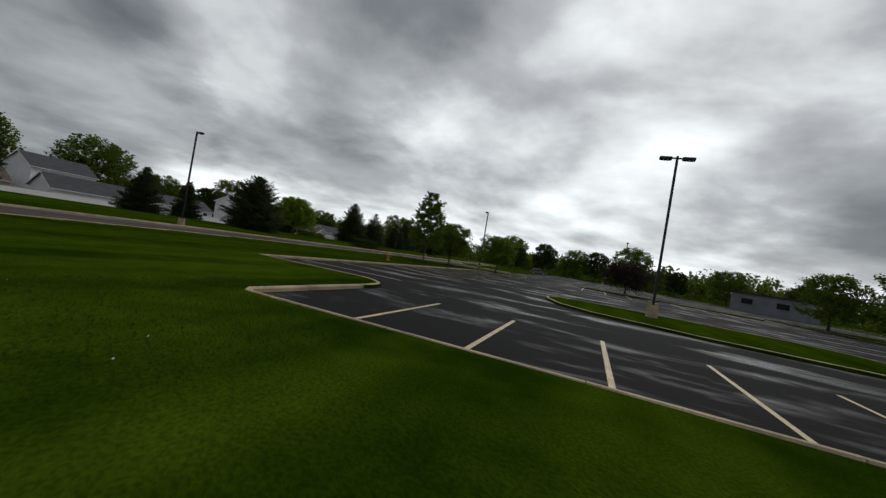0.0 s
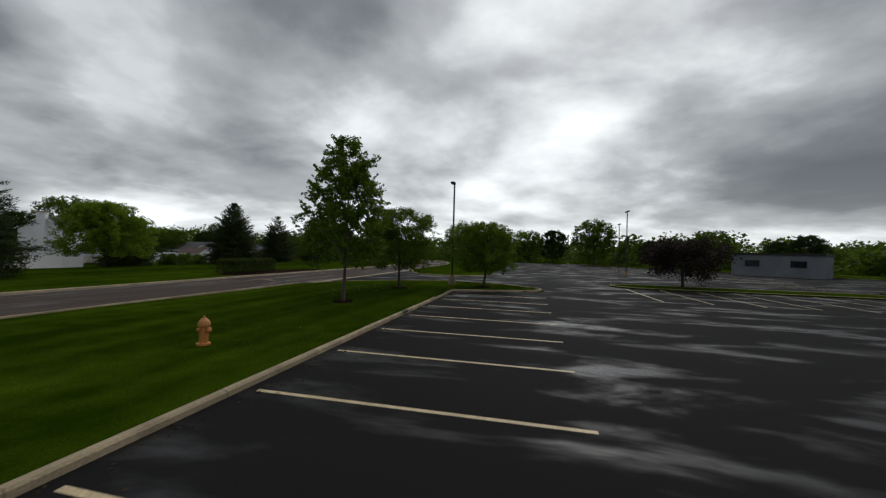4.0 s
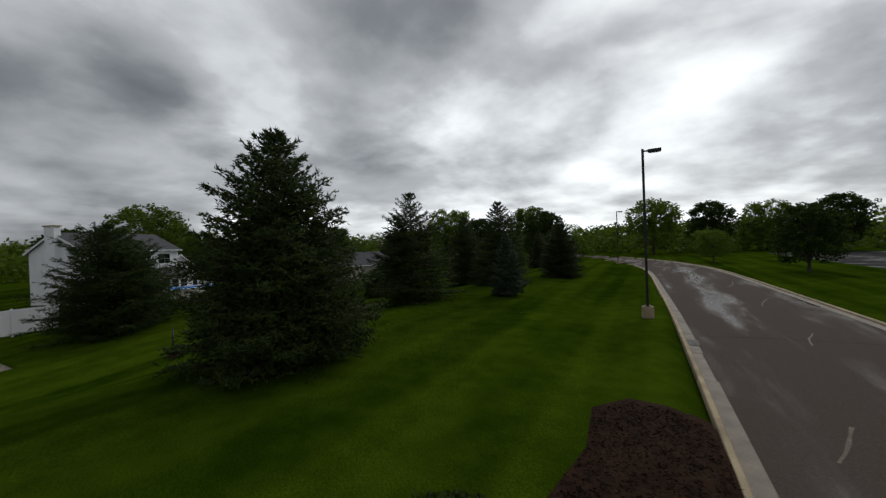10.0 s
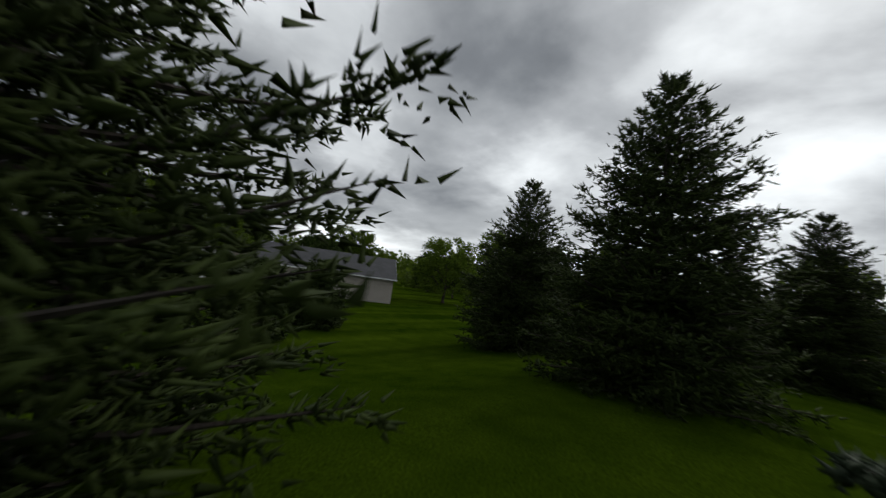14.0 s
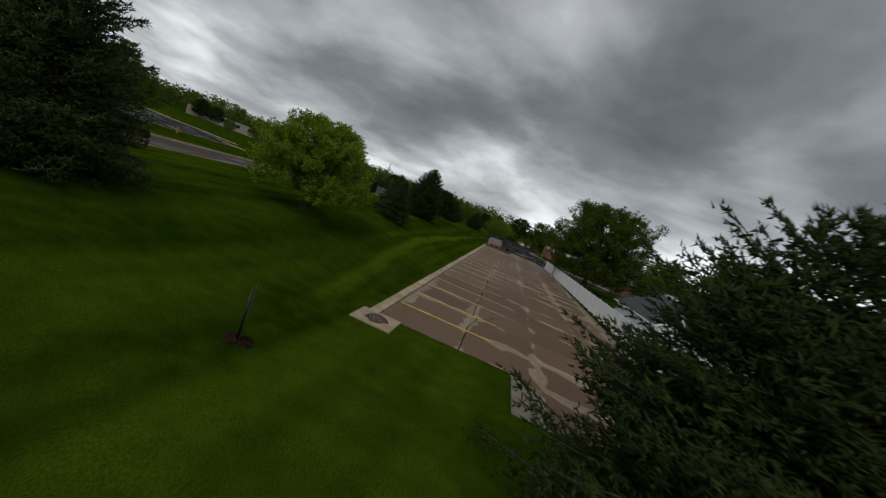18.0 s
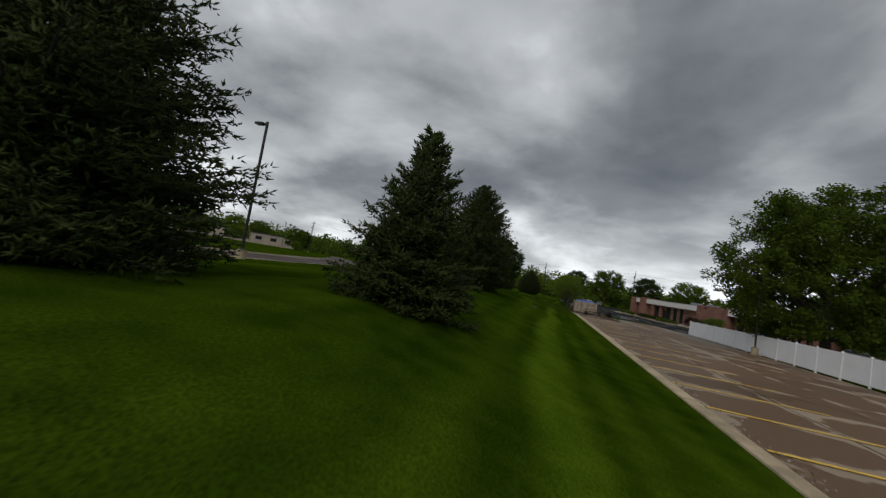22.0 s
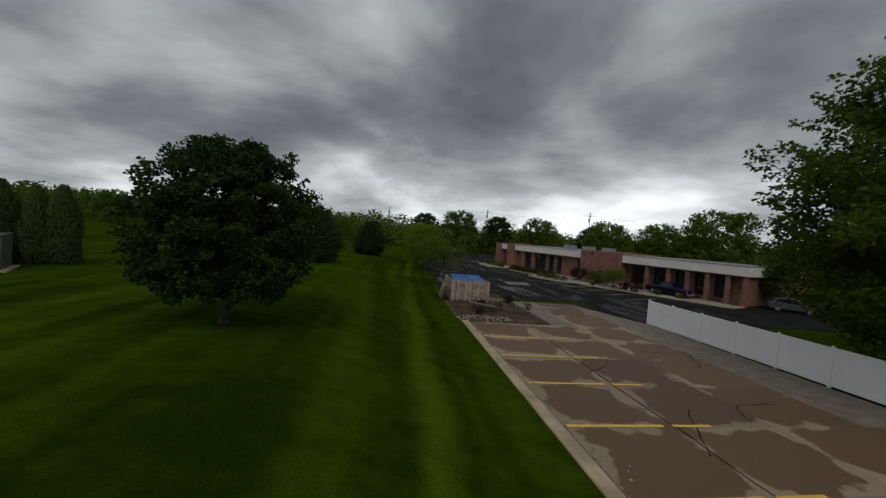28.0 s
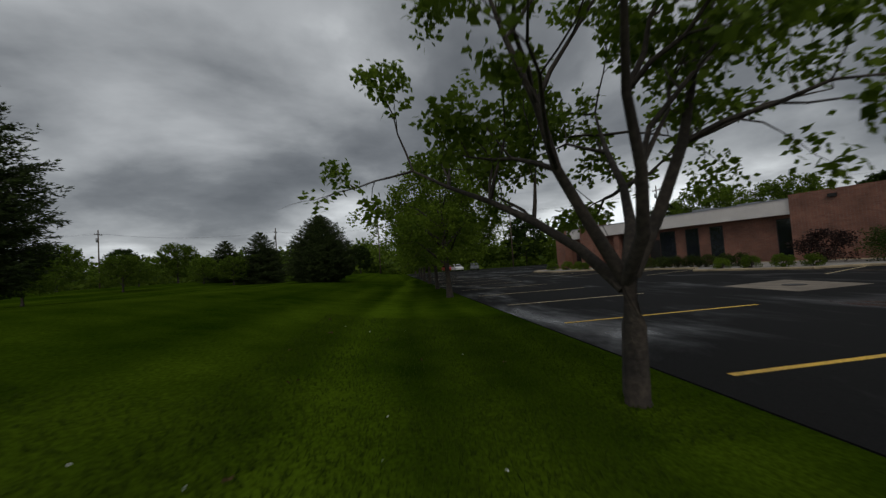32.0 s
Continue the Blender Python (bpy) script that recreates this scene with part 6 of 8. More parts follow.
sh_a = stand(shrub(51, 2.5, 2.0, "leaf", "green leafy shrub on the lawn", 7000, 0.10), -54.2, 41.3)
place(sh_a, -53.8, 44.2, 1.05, 80)
place(sh_a, -53.6, 46.9, 0.95, 160)
place(sh_a, -55.3, 48.8, 0.6, 20)
vine = stand(shrub(52, 1.1, 1.9, "leaf", "leafy vine climbing the wire fence", 2600, 0.15, "vine", "vine"), -59.9, 45.4)
for i, (x, y) in enumerate([(-60.0, 46.9), (-60.1, 49.0), (-58.6, 46.0), (-58.0, 47.6), (-57.6, 49.2), (-57.2, 45.0), (-58.3, 44.2), (-58.8, 50.0), (-57.0, 50.6)]):
    place(vine, x, y, (1.0, 1.0, 1.0, 0.55, 0.5, 0.6, 0.55, 0.6, 0.5, 0.5)[i], 60 * i, wide=1.25 if i > 1 else 1.0)
bed = empty("garden_bed_edge", pose(-55.9, 47.9, ground_z(-56, 48)), "old timber edge of a vegetable bed", "bed edge")
for i in range(3):
    bx("timber", (-0.07, -3.6 + 2.4 * i, -0.05, 0.07, -1.25 + 2.4 * i, 0.14), "wood_dark", bed)
place(sh_a, -63.2, 53.4, 0.55, 10)
place(sh_a, -61.6, 57.5, 0.5, 90)


def barrel(x, y):
    root = empty("barrel", pose(x, y, ground_z(x, y)), "dull red plastic rain barrel beside the garage", "barrel", "rain barrels")
    bm = bmesh.new()
    prof = [(0.24, 0), (0.28, 0.08), (0.30, 0.3), (0.29, 0.33), (0.31, 0.45), (0.29, 0.6), (0.30, 0.63), (0.27, 0.85), (0.23, 0.92)]
    rr0 = None
    for r_, z_ in prof:
        cur = [bm.verts.new((r_ * math.cos(i * 0.3927), r_ * math.sin(i * 0.3927), z_)) for i in range(16)]
        if rr0:
            for i in range(16):
                bm.faces.new((rr0[i], rr0[(i + 1) % 16], cur[(i + 1) % 16], cur[i]))
        rr0 = cur
    bm.faces.new(rr0)
    part("body", bm, "red", root, smooth_shade=True)
    tb("cap", (0.1, 0, 0.92), (0.1, 0, 0.96), 0.04, 0.04, "rubber", root)


barrel(-62.2, 55.2)
barrel(-62.4, 56.0)
vinyl_fence("vinyl_fence", (-60.3, 60.8), (-64.6, 60.6), ground_z(-60, 60), ground_z(-64, 60), 1.75, "white vinyl fence beside the beige garage")
vinyl_fence("vinyl_fence", (-84.0, 57.0), (-72.0, 67.0), ground_z(-84, 57), ground_z(-72, 67), 1.75, "white vinyl fence behind the lawn")
# antenna mast
ant = empty("antenna_mast", pose(-80.0, -12.0, LOT2_Z), "tall lattice antenna mast beside a house", "antenna")
for i in range(3):
    a_ = i * 2.094
    tb("leg", (0.2 * math.cos(a_), 0.2 * math.sin(a_), 0), (0.08 * math.cos(a_), 0.08 * math.sin(a_), 11.5), 0.02, 0.015, "galvanised", ant, n=5)
for k in range(14):
    z_ = 0.6 + 0.8 * k
    r_ = 0.2 - 0.12 * z_ / 11.5
    for i in range(3):
        a_, b_ = i * 2.094, (i + 1) * 2.094
        tb("brace", (r_ * math.cos(a_), r_ * math.sin(a_), z_), (r_ * math.cos(b_), r_ * math.sin(b_), z_ + 0.4), 0.01, 0.01, "galvanised", ant, n=4)
tb("boom", (-1.1, 0, 12.0), (1.1, 0.2, 12.0), 0.02, 0.02, "galvanised", ant, n=5)
tb("mast", (0, 0, 11.4), (0, 0, 12.2), 0.02, 0.02, "galvanised", ant, n=5)
for k in range(7):
    x_ = -1.0 + 0.33 * k
    tb("element", (x_, -0.7 + 0.05 * k, 12.0), (x_, 0.7 - 0.05 * k, 12.0), 0.012, 0.012, "galvanised", ant, n=4)

# ---- south end: dirt patch, enclosure, brick building ----
Z3 = LOT2_Z + 0.02
dv, df = [], []
DX = list(np.arange(-51.6, -44.0, 0.3))
DY = list(np.arange(-62.4, -48.5, 0.3))
for yy in DY:
    for xx in DX:
        edge = min(smooth(-51.6, -50.6, xx), smooth(0, 1.0, -44.0 - xx), smooth(0, 1.0, -48.8 - yy), smooth(-62.4, -61.2, yy))
        dv.append((xx, yy, LOT2_Z - 0.03 + edge * (0.10 + 0.10 * noise.noise((xx * 0.6, yy * 0.6, 2)) + 0.05 * noise.noise((xx * 2.3, yy * 2.3, 4)))))
dn = len(DX)
df = [(j * dn + i, j * dn + i + 1, (j + 1) * dn + i + 1, (j + 1) * dn + i) for j in range(len(DY) - 1) for i in range(dn - 1)]
dirt = mesh_object("dirt_patch", dv, df, "dirt")
dirt.data.polygons.foreach_set("use_smooth", [True] * len(df))
tagged(dirt, "bare brown earth patch with twigs and stones", "dirt patch", kind="structure")
rs = random.Random(77)
bm = bmesh.new()
solid(bm, [(-60.2, -63.2), (-51.3, -63.2), (-51.3, -59.0), (-60.2, -59.0)], LOT2_Z - 0.1, LOT2_Z + 0.055)
tagged(part("lot_apron", bm, "asphalt_old"), "old dark asphalt apron between two car parks", "pavement", kind="structure")


def stone_mesh(rnd):
    bm = bmesh.new()
    bmesh.ops.create_icosphere(bm, subdivisions=1, radius=1.0)
    for v in bm.verts:
        v.co *= rnd.uniform(0.7, 1.15)
        v.co.z *= 0.6
    return bm


stones = empty("stone_pile", pose(0, 0, 0), "scattered pale broken stones on bare earth", "stones")
protos = [part("stone", stone_mesh(rs), "stone", stones) for _ in range(4)]
for i, p in enumerate(protos):
    p.matrix_local = pose(-45.5 - i * 0.4, -50.6, LOT2_Z + 0.05, 0, 0, 40 * i) @ Matrix.Scale(0.14, 4)
for i in range(150):
    if i < 95:
        x, y = rs.uniform(-48.6, -44.6), rs.gauss(-50.0, 0.5)
    else:
        x, y = rs.uniform(-51.3, -44.6), rs.uniform(-60, -50.2)
    s = rs.uniform(0.05, 0.12) if i < 95 else rs.uniform(0.03, 0.08)
    shared("stone", rs.choice(protos), pose(x, y, LOT2_Z + 0.07, rs.uniform(-20, 20), rs.uniform(-20, 20), rs.uniform(0, 360)) @ Matrix.Scale(s, 4), stones)
rng6 = np.random.default_rng(66)
n_t = 500
tx, ty = rng6.uniform(-51.2, -44.3, n_t), rng6.uniform(-61, -50, n_t)
ta = rng6.uniform(0, 6.28, n_t)
tp = np.stack([tx, ty, np.full(n_t, LOT2_Z + 0.10)], 1)
td = np.stack([np.cos(ta), np.sin(ta), rng6.normal(0, 0.1, n_t)], 1)
tv, tt = spikes(tp, td, rng6.uniform(0.1, 0.5, n_t), np.full(n_t, 0.008), rng6)
tagged(numpy_mesh("twigs", tv, tt, "wood_dark"), "dry twigs lying on bare earth", "twigs", kind="stuff")

# board enclosure round the waste container
EX0, EX1, EY0, EY1, EH = -48.5, -45.25, -60.0, -56.15, 1.9
encl = empty("dumpster_enclosure", pose(0, 0, LOT2_Z + 0.02), "weathered shadow-box board fence round a dumpster", "fence")


def board_run(p, q, first_in, posts=(0, 1, 2)):
    P, Q = Vector((*p, 0)), Vector((*q, 0))
    d = (Q - P)
    L = d.length
    d.normalize()
    out = Vector((d.y, -d.x, 0))
    ang = math.degrees(math.atan2(d.y, d.x))
    for z in (0.35, 1.0, 1.6):
        bx("rail", (0, -0.045, z - 0.045, L, 0.045, z + 0.045), "wood_grey", encl, m=pose(P.x, P.y, 0, 0, 0, ang))
    n = int(L / 0.175)
    for i in range(n):
        side = 1 if (i + first_in) % 2 else -1
        w = 0.092 + rs.uniform(-0.008, 0.004)
        top = EH + rs.uniform(-0.05, 0.06)
        bot = 0.16 + rs.uniform(-0.05, 0.05)
        m = pose(P.x, P.y, 0, 0, 0, ang) @ pose((i + 0.5) * L / n, side * 0.058, 0, rs.uniform(-0.8, 0.8), rs.uniform(-1.2, 1.2), rs.uniform(-1.5, 1.5))
        bm = bmesh.new()
        # dog-eared board
        pts = [(-w, bot), (w, bot), (w, top - 0.05), (w - 0.04, top), (-w + 0.04, top), (-w, top - 0.05)]
        a = [bm.verts.new((x, -0.011, z)) for x, z in pts]
        b = [bm.verts.new((x, 0.011, z)) for x, z in pts]
        bm.faces.new(a)
        bm.faces.new(b[::-1])
        for k in range(6):
            bm.faces.new((a[k], b[k], b[(k + 1) % 6], a[(k + 1) % 6]))
        bmesh.ops.recalc_face_normals(bm, faces=bm.faces)
        bmesh.ops.transform(bm, matrix=m, verts=bm.verts)
        part("board", bm, "wood_grey", encl)
    for k in posts:
        c = P + d * L * k / 2
        bx("post", (c.x - 0.07, c.y - 0.07, -0.3, c.x + 0.07, c.y + 0.07, EH - 0.02), "wood_grey", encl)


board_run((EX1, EY1), (EX0, EY1), 0)
board_run((EX1, EY0), (EX1, EY1), 1, (0, 1))
board_run((EX0, EY1), (EX0, EY0), 1, (1, 2))
dump = empty("dumpster", pose(-46.88, -58.0, LOT2_Z + 0.12), "steel dumpster with bright blue plastic lids", "dumpster")
bm = bmesh.new()
vs = box(bm, -1.35, -1.1, -0.15, 1.35, 1.1, 1.6, bevel=0.02)
part("body", bm, "blue_paint", dump)
for sx in (-1, 1):
    bm = bmesh.new()
    a = [bm.verts.new(v) for v in ((0.03, -1.25, 1.95), (1.38, -1.25, 1.95), (1.38, 1.25, 1.64), (0.03, 1.25, 1.64), (0.03, -1.25, 2.0), (1.38, -1.25, 2.0), (1.38, 1.25, 1.69), (0.03, 1.25, 1.69))]
    for f in ((0, 1, 2, 3), (4, 5, 6, 7), (0, 1, 5, 4), (1, 2, 6, 5), (2, 3, 7, 6), (3, 0, 4, 7)):
        bm.faces.new([a[i] for i in f])
    bmesh.ops.scale(bm, vec=(sx, 1, 1), verts=bm.verts)
    bmesh.ops.recalc_face_normals(bm, faces=bm.faces)
    part("lid", bm, "blue_plastic", dump, "blue plastic lid")
    bx("fork_pocket", (sx * 1.36 - 0.09, -0.5, 0.8, sx * 1.36 + 0.09, 0.5, 1.0), "blue_paint", dump)


def pallet(m, label, mat="wood_grey"):
    root = empty("pallet", m, label, "pallet", "pallets beside the enclosure")
    for y in (-0.45, 0, 0.45):
        bx("stringer", (-0.6, y - 0.02, 0.02, 0.6, y + 0.02, 0.11), mat, root)
    for i in range(7):
        x = -0.55 + i * 0.1833
        bx("slat", (x - 0.055, -0.5, 0.111, x + 0.055, 0.5, 0.128), mat, root)
    for i in range(3):
        x = -0.52 + i * 0.52
        bx("slat", (x - 0.05, -0.5, 0.002, x + 0.05, 0.5, 0.019), mat, root)
    return root


pallet(pose(EX1 + 0.42, -58.7, LOT2_Z + 0.62, 0, 78, 0), "weathered wooden pallet leaning on the board fence")
pallet(pose(EX1 + 0.40, -57.5, LOT2_Z + 0.60, 90, 0, 90) @ pose(0, 0, 0, -20, 0, 0), "dark wooden pallet leaning on the board fence", "wood_dark")
pallet(pose(EX1 + 0.55, -56.9, LOT2_Z + 0.58, 90, 0, 90) @ pose(0, 0, 0, -24, 0, 0), "dark wooden pallet leaning on another pallet", "wood_dark")

# picnic table
pic = empty("picnic_table", pose(-47.6, -52.9, LOT2_Z + 0.08, 0, 0, -45) @ Matrix.Scale(1.25, 4), "old wooden picnic table with mossy boards", "picnic table")
for i in range(5):
    bx("table_board", (-0.95, -0.37 + i * 0.15, 0.72, 0.95, -0.235 + i * 0.15, 0.76), "wood_moss", pic)
for s in (-1, 1):
    for k in range(2):
        bx("bench_board", (-0.95, s * 0.72 - 0.14 + 0.145 * k, 0.42, 0.95, s * 0.72 - 0.005 + 0.145 * k, 0.46), "wood_moss", pic)
    bx("cross_beam", (s * 0.65 - 0.02, -0.85, 0.33, s * 0.65 + 0.02, 0.85, 0.42), "wood_dark", pic)
    for t in (-1, 1):
        tb("leg", (s * 0.68, t * 0.68, 0.0), (s * 0.68, t * 0.25, 0.72), 0.045, 0.045, "wood_dark", pic, n=4)
dark_bush = stand(shrub(61, 0.95, 0.7, "leaf_purple", "small dark red bush beside bare earth", 1300, 0.07, clumps=18), -50.6, -56.6, z=LOT2_Z + 0.05)
place(dark_bush, -46.6, -51.2, 0.7, 50, z=LOT2_Z + 0.05)
yellow_bush = stand(shrub(62, 0.7, 0.5, "leaf", "small green bush beside the lot", 900, 0.06, clumps=14), -51.6, -54.6, z=LOT2_Z)

# brick building along a slanting front; x runs along it, y into it
FRONT = pose(-72.4, -84.3, Z3, 0, 0, 111.0) @ Matrix.Scale(1.14, 4)
brick = empty("office_building", FRONT, "single-storey brick office building with white fascia", "building")


def at_front(s, out):
    """The place s along the building's front and that far before it."""
    v = FRONT @ Vector((s, -out, 0))
    return v.x, v.y


def block(name, x0, x1, y0, y1, h, mat="brick", z0=-0.3):
    return bx(name, (x0, y0, z0, x1, y1, h), mat, brick)


block("wall", 6.8, 20.6, 1.6, 18, 3.2)
block("wall", -15.3, 0.0, 0.9, 18, 3.2)
block("wall", -19.2, -17.0, 0.9, 18, 3.2)
block("brick_tower", 0.0, 6.8, 0.0, 9.0, 4.45)
block("brick_pier", -17.0, -15.3, -0.3, 4.0, 4.45)
block("brick_pier", -20.4, -19.2, -0.3, 4.0, 4.3)
for x0, x1, y0 in ((6.82, 21.2, 0.15), (-15.28, -0.02, 0.15), (-19.18, -17.02, 0.15)):
    block("fascia", x0, x1, y0, 17.5, 4.2, "fascia", 3.2)
    block("coping", x0 - 0.01, x1 + 0.01, y0 - 0.04, 17.5, 4.27, "galvanised", 4.2)
for s in (10.2, 12.9, 15.1, 17.2, 19.2, 20.8):
    block("pillar", s - 0.2, s + 0.2, 0.3, 0.7, 3.2)
for s in (-13.2, -10.6):
    block("pillar", s - 0.25, s + 0.25, 0.3, 0.8, 3.2)


def office_window(s, y, w, z0, z1):
    root = new("window")
    root.parent = brick
    bx("window_frame", (s - w / 2 - 0.06, y - 0.03, z0 - 0.06, s + w / 2 + 0.06, y + 0.01, z1 + 0.06), "dark_metal", root)
    bx("pane", (s - w / 2, y - 0.045, z0, s + w / 2, y - 0.031, z1), "glass", root)


for s in (8.4, 11.5, 14.0, 16.2, 18.3):
    office_window(s, 1.6, 1.9 if s < 12 else 1.5, 0.6, 2.9)
for s, w in ((-0.6, 0.8), (-4.8, 0.8), (-6.6, 0.9), (-8.6, 1.2), (-12.0, 1.6)):
    office_window(s, 0.9, w, 0.2, 2.9)
office_window(-18.1, 0.9, 1.0, 0.4, 2.8)
bx("door_leaf", (-10.2, 0.82, 0, -9.3, 0.9, 2.3), "dark_metal", brick)
for i in range(3):
    bx("roof_unit", (-9 + 3.2 * i, 6 + i, 4.2, -7.4 + 3.2 * i, 7.6 + i, 4.95), "galvanised", brick)
bx("wall_light", (1.9, -0.16, 3.95, 2.3, 0.0, 4.15), "dark_metal", brick)

# planted beds along the building
def bedded(source, s, out, size, turn, wide=None):
    x, y = at_front(s, out)
    return place(source, x, y, size, turn, z=Z3 + 0.06, wide=wide)


hx, hy = at_front(-1.2, 4.6)
box_hedge = stand(shrub(63, 1.4, 0.95, "leaf_hedge", "clipped green hedge before the brick building", 2400, 0.07, clumps=40, name="hedge_bush"), hx, hy, z=Z3 + 0.06)
for i in range(9):
    bedded(box_hedge, -2.1 - i * 0.95, 4.6, 1.0, 35 * i)
hx, hy = at_front(0.2, 6.6)
ball = stand(shrub(64, 1.1, 0.85, "leaf", "round clipped bush in a gravel bed", 2000, 0.07, clumps=40), hx, hy, z=Z3 + 0.06)
for i, (s_, o_, k_) in enumerate([(-1.2, 6.7, 0.9), (1.6, 6.4, 1.0), (2.7, 6.1, 0.9), (13.5, 2.6, 0.9), (16.0, 2.4, 0.8), (-16.5, 3.0, 1.2), (-14.6, 3.4, 1.1), (-18.5, 3.0, 1.2), (-13.4, 4.2, 1.0)]):
    bedded(ball, s_, o_, k_, 70 * i)
hx, hy = at_front(2.2, 2.6)
red_bush = stand(shrub(65, 3.0, 2.3, "leaf_purple", "dark red spreading shrub before the brick wall", 3600, 0.11), hx, hy, z=Z3 + 0.06)
hx, hy = at_front(5.2, 2.4)
big_bush = stand(shrub(66, 3.4, 2.1, "leaf_dark", "large dark evergreen bush before the building", 4600, 0.1, clumps=60), hx, hy, z=Z3 + 0.06)
hx, hy = at_front(8.3, 3.4)
weep = stand(broadleaf(67, 2.6, 3.8, 1.0, 0.08, "leaf", "low weeping tree in a gravel bed", 7000, 0.1, "wide", "bark", 9), hx, hy, z=Z3 + 0.06)
bedded(dark_bush, 10.6, 4.2, 1.6, 0)
bedded(dark_bush, 12.0, 4.0, 1.6, 40)
bedded(yellow_bush, 6.6, 5.2, 1.1, 0)
bedded(yellow_bush, 9.6, 5.0, 1.2, 90)
beds = empty("planting_beds", pose(0, 0, Z3), "kerbed planting beds of pale gravel", "planting bed", kind="structure")
for o in ([at_front(*p) for p in ((21, 0), (21, 2.6), (13, 4.6), (8, 6.0), (4.5, 6.4), (3.2, 8.0), (-2, 8.2), (-3, 5.8), (-9.5, 5.6), (-9.5, 0))], [at_front(*p) for p in ((-12.4, 0.5), (-12.4, 4.6), (-15, 6.0), (-19, 5.2), (-21, 3), (-21, 0.5))]):
    bm = bmesh.new()
    solid(bm, o, -0.05, 0.07)
    part("gravel_bed", bm, "stone", beds)
    bm = bmesh.new()
    for p, q in zip(o, o[1:] + o[:1]):
        tube(bm, (p[0], p[1], 0.05), (q[0], q[1], 0.05), 0.09, 0.09, 6)
    part("bed_kerb", bm, "concrete", beds)
pm = empty("south_parking_lines", pose(0, 0, 0), "worn yellow and white parking lines", "line", kind="structure")
for i in range(16):
    y = -64.4 - 4.5 * i
    stripe("parking_line", -46.6, y, -52.0, y, Z3 + 0.005, 0.11, "yellow_paint" if i < 2 else "white_paint", pm)
for i in range(5):
    p, q = at_front(4.6 + 2.75 * i, 6.3), at_front(4.6 + 2.75 * i, 11.5)
    stripe("parking_line", *p, *q, Z3 + 0.005, 0.1, "white_paint", pm)
for i in range(6):
    p, q = at_front(-3.0 - 2.75 * i, 6.3), at_front(-3.0 - 2.75 * i, 11.3)
    stripe("parking_line", *p, *q, Z3 + 0.005, 0.1, "white_paint", pm)
patch = mesh_object("concrete_patch", [(-55.4, -73.4, Z3 + 0.006), (-58.8, -73.8, Z3 + 0.006), (-58.4, -70.6, Z3 + 0.006), (-55.2, -70.4, Z3 + 0.006)], [(0, 1, 2, 3)], "gutter")
tagged(patch, "pale square concrete patch round a manhole", "patch", kind="structure")
mh = empty("manhole", pose(-57.0, -72.0, Z3 + 0.01), "dark round iron manhole cover", "manhole")
bm = bmesh.new()
solid(bm, [(0.35 * math.cos(i * 0.3927), 0.35 * math.sin(i * 0.3927)) for i in range(16)], 0, 0.012)
part("cover", bm, "dark_metal", mh)

# ---- vehicles ----


def wheel(parent, x, y, r=0.36, w=0.24):
    hub = new("wheel")
    hub.parent = parent
    hub.location = (x, y, r)
    bm = bmesh.new()
    r_ = bmesh.ops.create_cone(bm, cap_ends=True, segments=22, radius1=r, radius2=r, depth=w)
    bmesh.ops.bevel(bm, geom=[e for e in bm.edges if abs(e.verts[0].co.z - e.verts[1].co.z) < 1e-4], offset=0.04, segments=2, affect="EDGES")
    bmesh.ops.rotate(bm, cent=(0, 0, 0), matrix=Matrix.Rotation(radians(90), 3, "X"), verts=bm.verts)
    part("tyre", bm, "rubber", hub, smooth_shade=False)
    bm = bmesh.new()
    bmesh.ops.create_cone(bm, cap_ends=True, segments=16, radius1=r * 0.62, radius2=r * 0.62, depth=w + 0.02)
    bmesh.ops.rotate(bm, cent=(0, 0, 0), matrix=Matrix.Rotation(radians(90), 3, "X"), verts=bm.verts)
    part("rim", bm, "rim", hub)


def side_body(name, outline, half, mat, parent, inset=0.0, z_in=None):
    """A body from a side outline in x-z, with rounded shoulders."""
    bm = bmesh.new()
    L_ = []
    for y, k in ((-half, 1), (half, 1)):
        L_.append([bm.verts.new((x, y * (1 - (inset if z_in is not None and z > z_in else 0)), z)) for x, z in outline])
    n = len(outline)
    bm.faces.new(L_[0])
    bm.faces.new(L_[1][::-1])
    for i in range(n):
        j = (i + 1) % n
        bm.faces.new((L_[0][i], L_[1][i], L_[1][j], L_[0][j]))
    bmesh.ops.recalc_face_normals(bm, faces=bm.faces)
    bmesh.ops.bevel(bm, geom=list(bm.edges), offset=0.04, segments=2, affect="EDGES", profile=0.6)
    return part(name, bm, mat, parent)


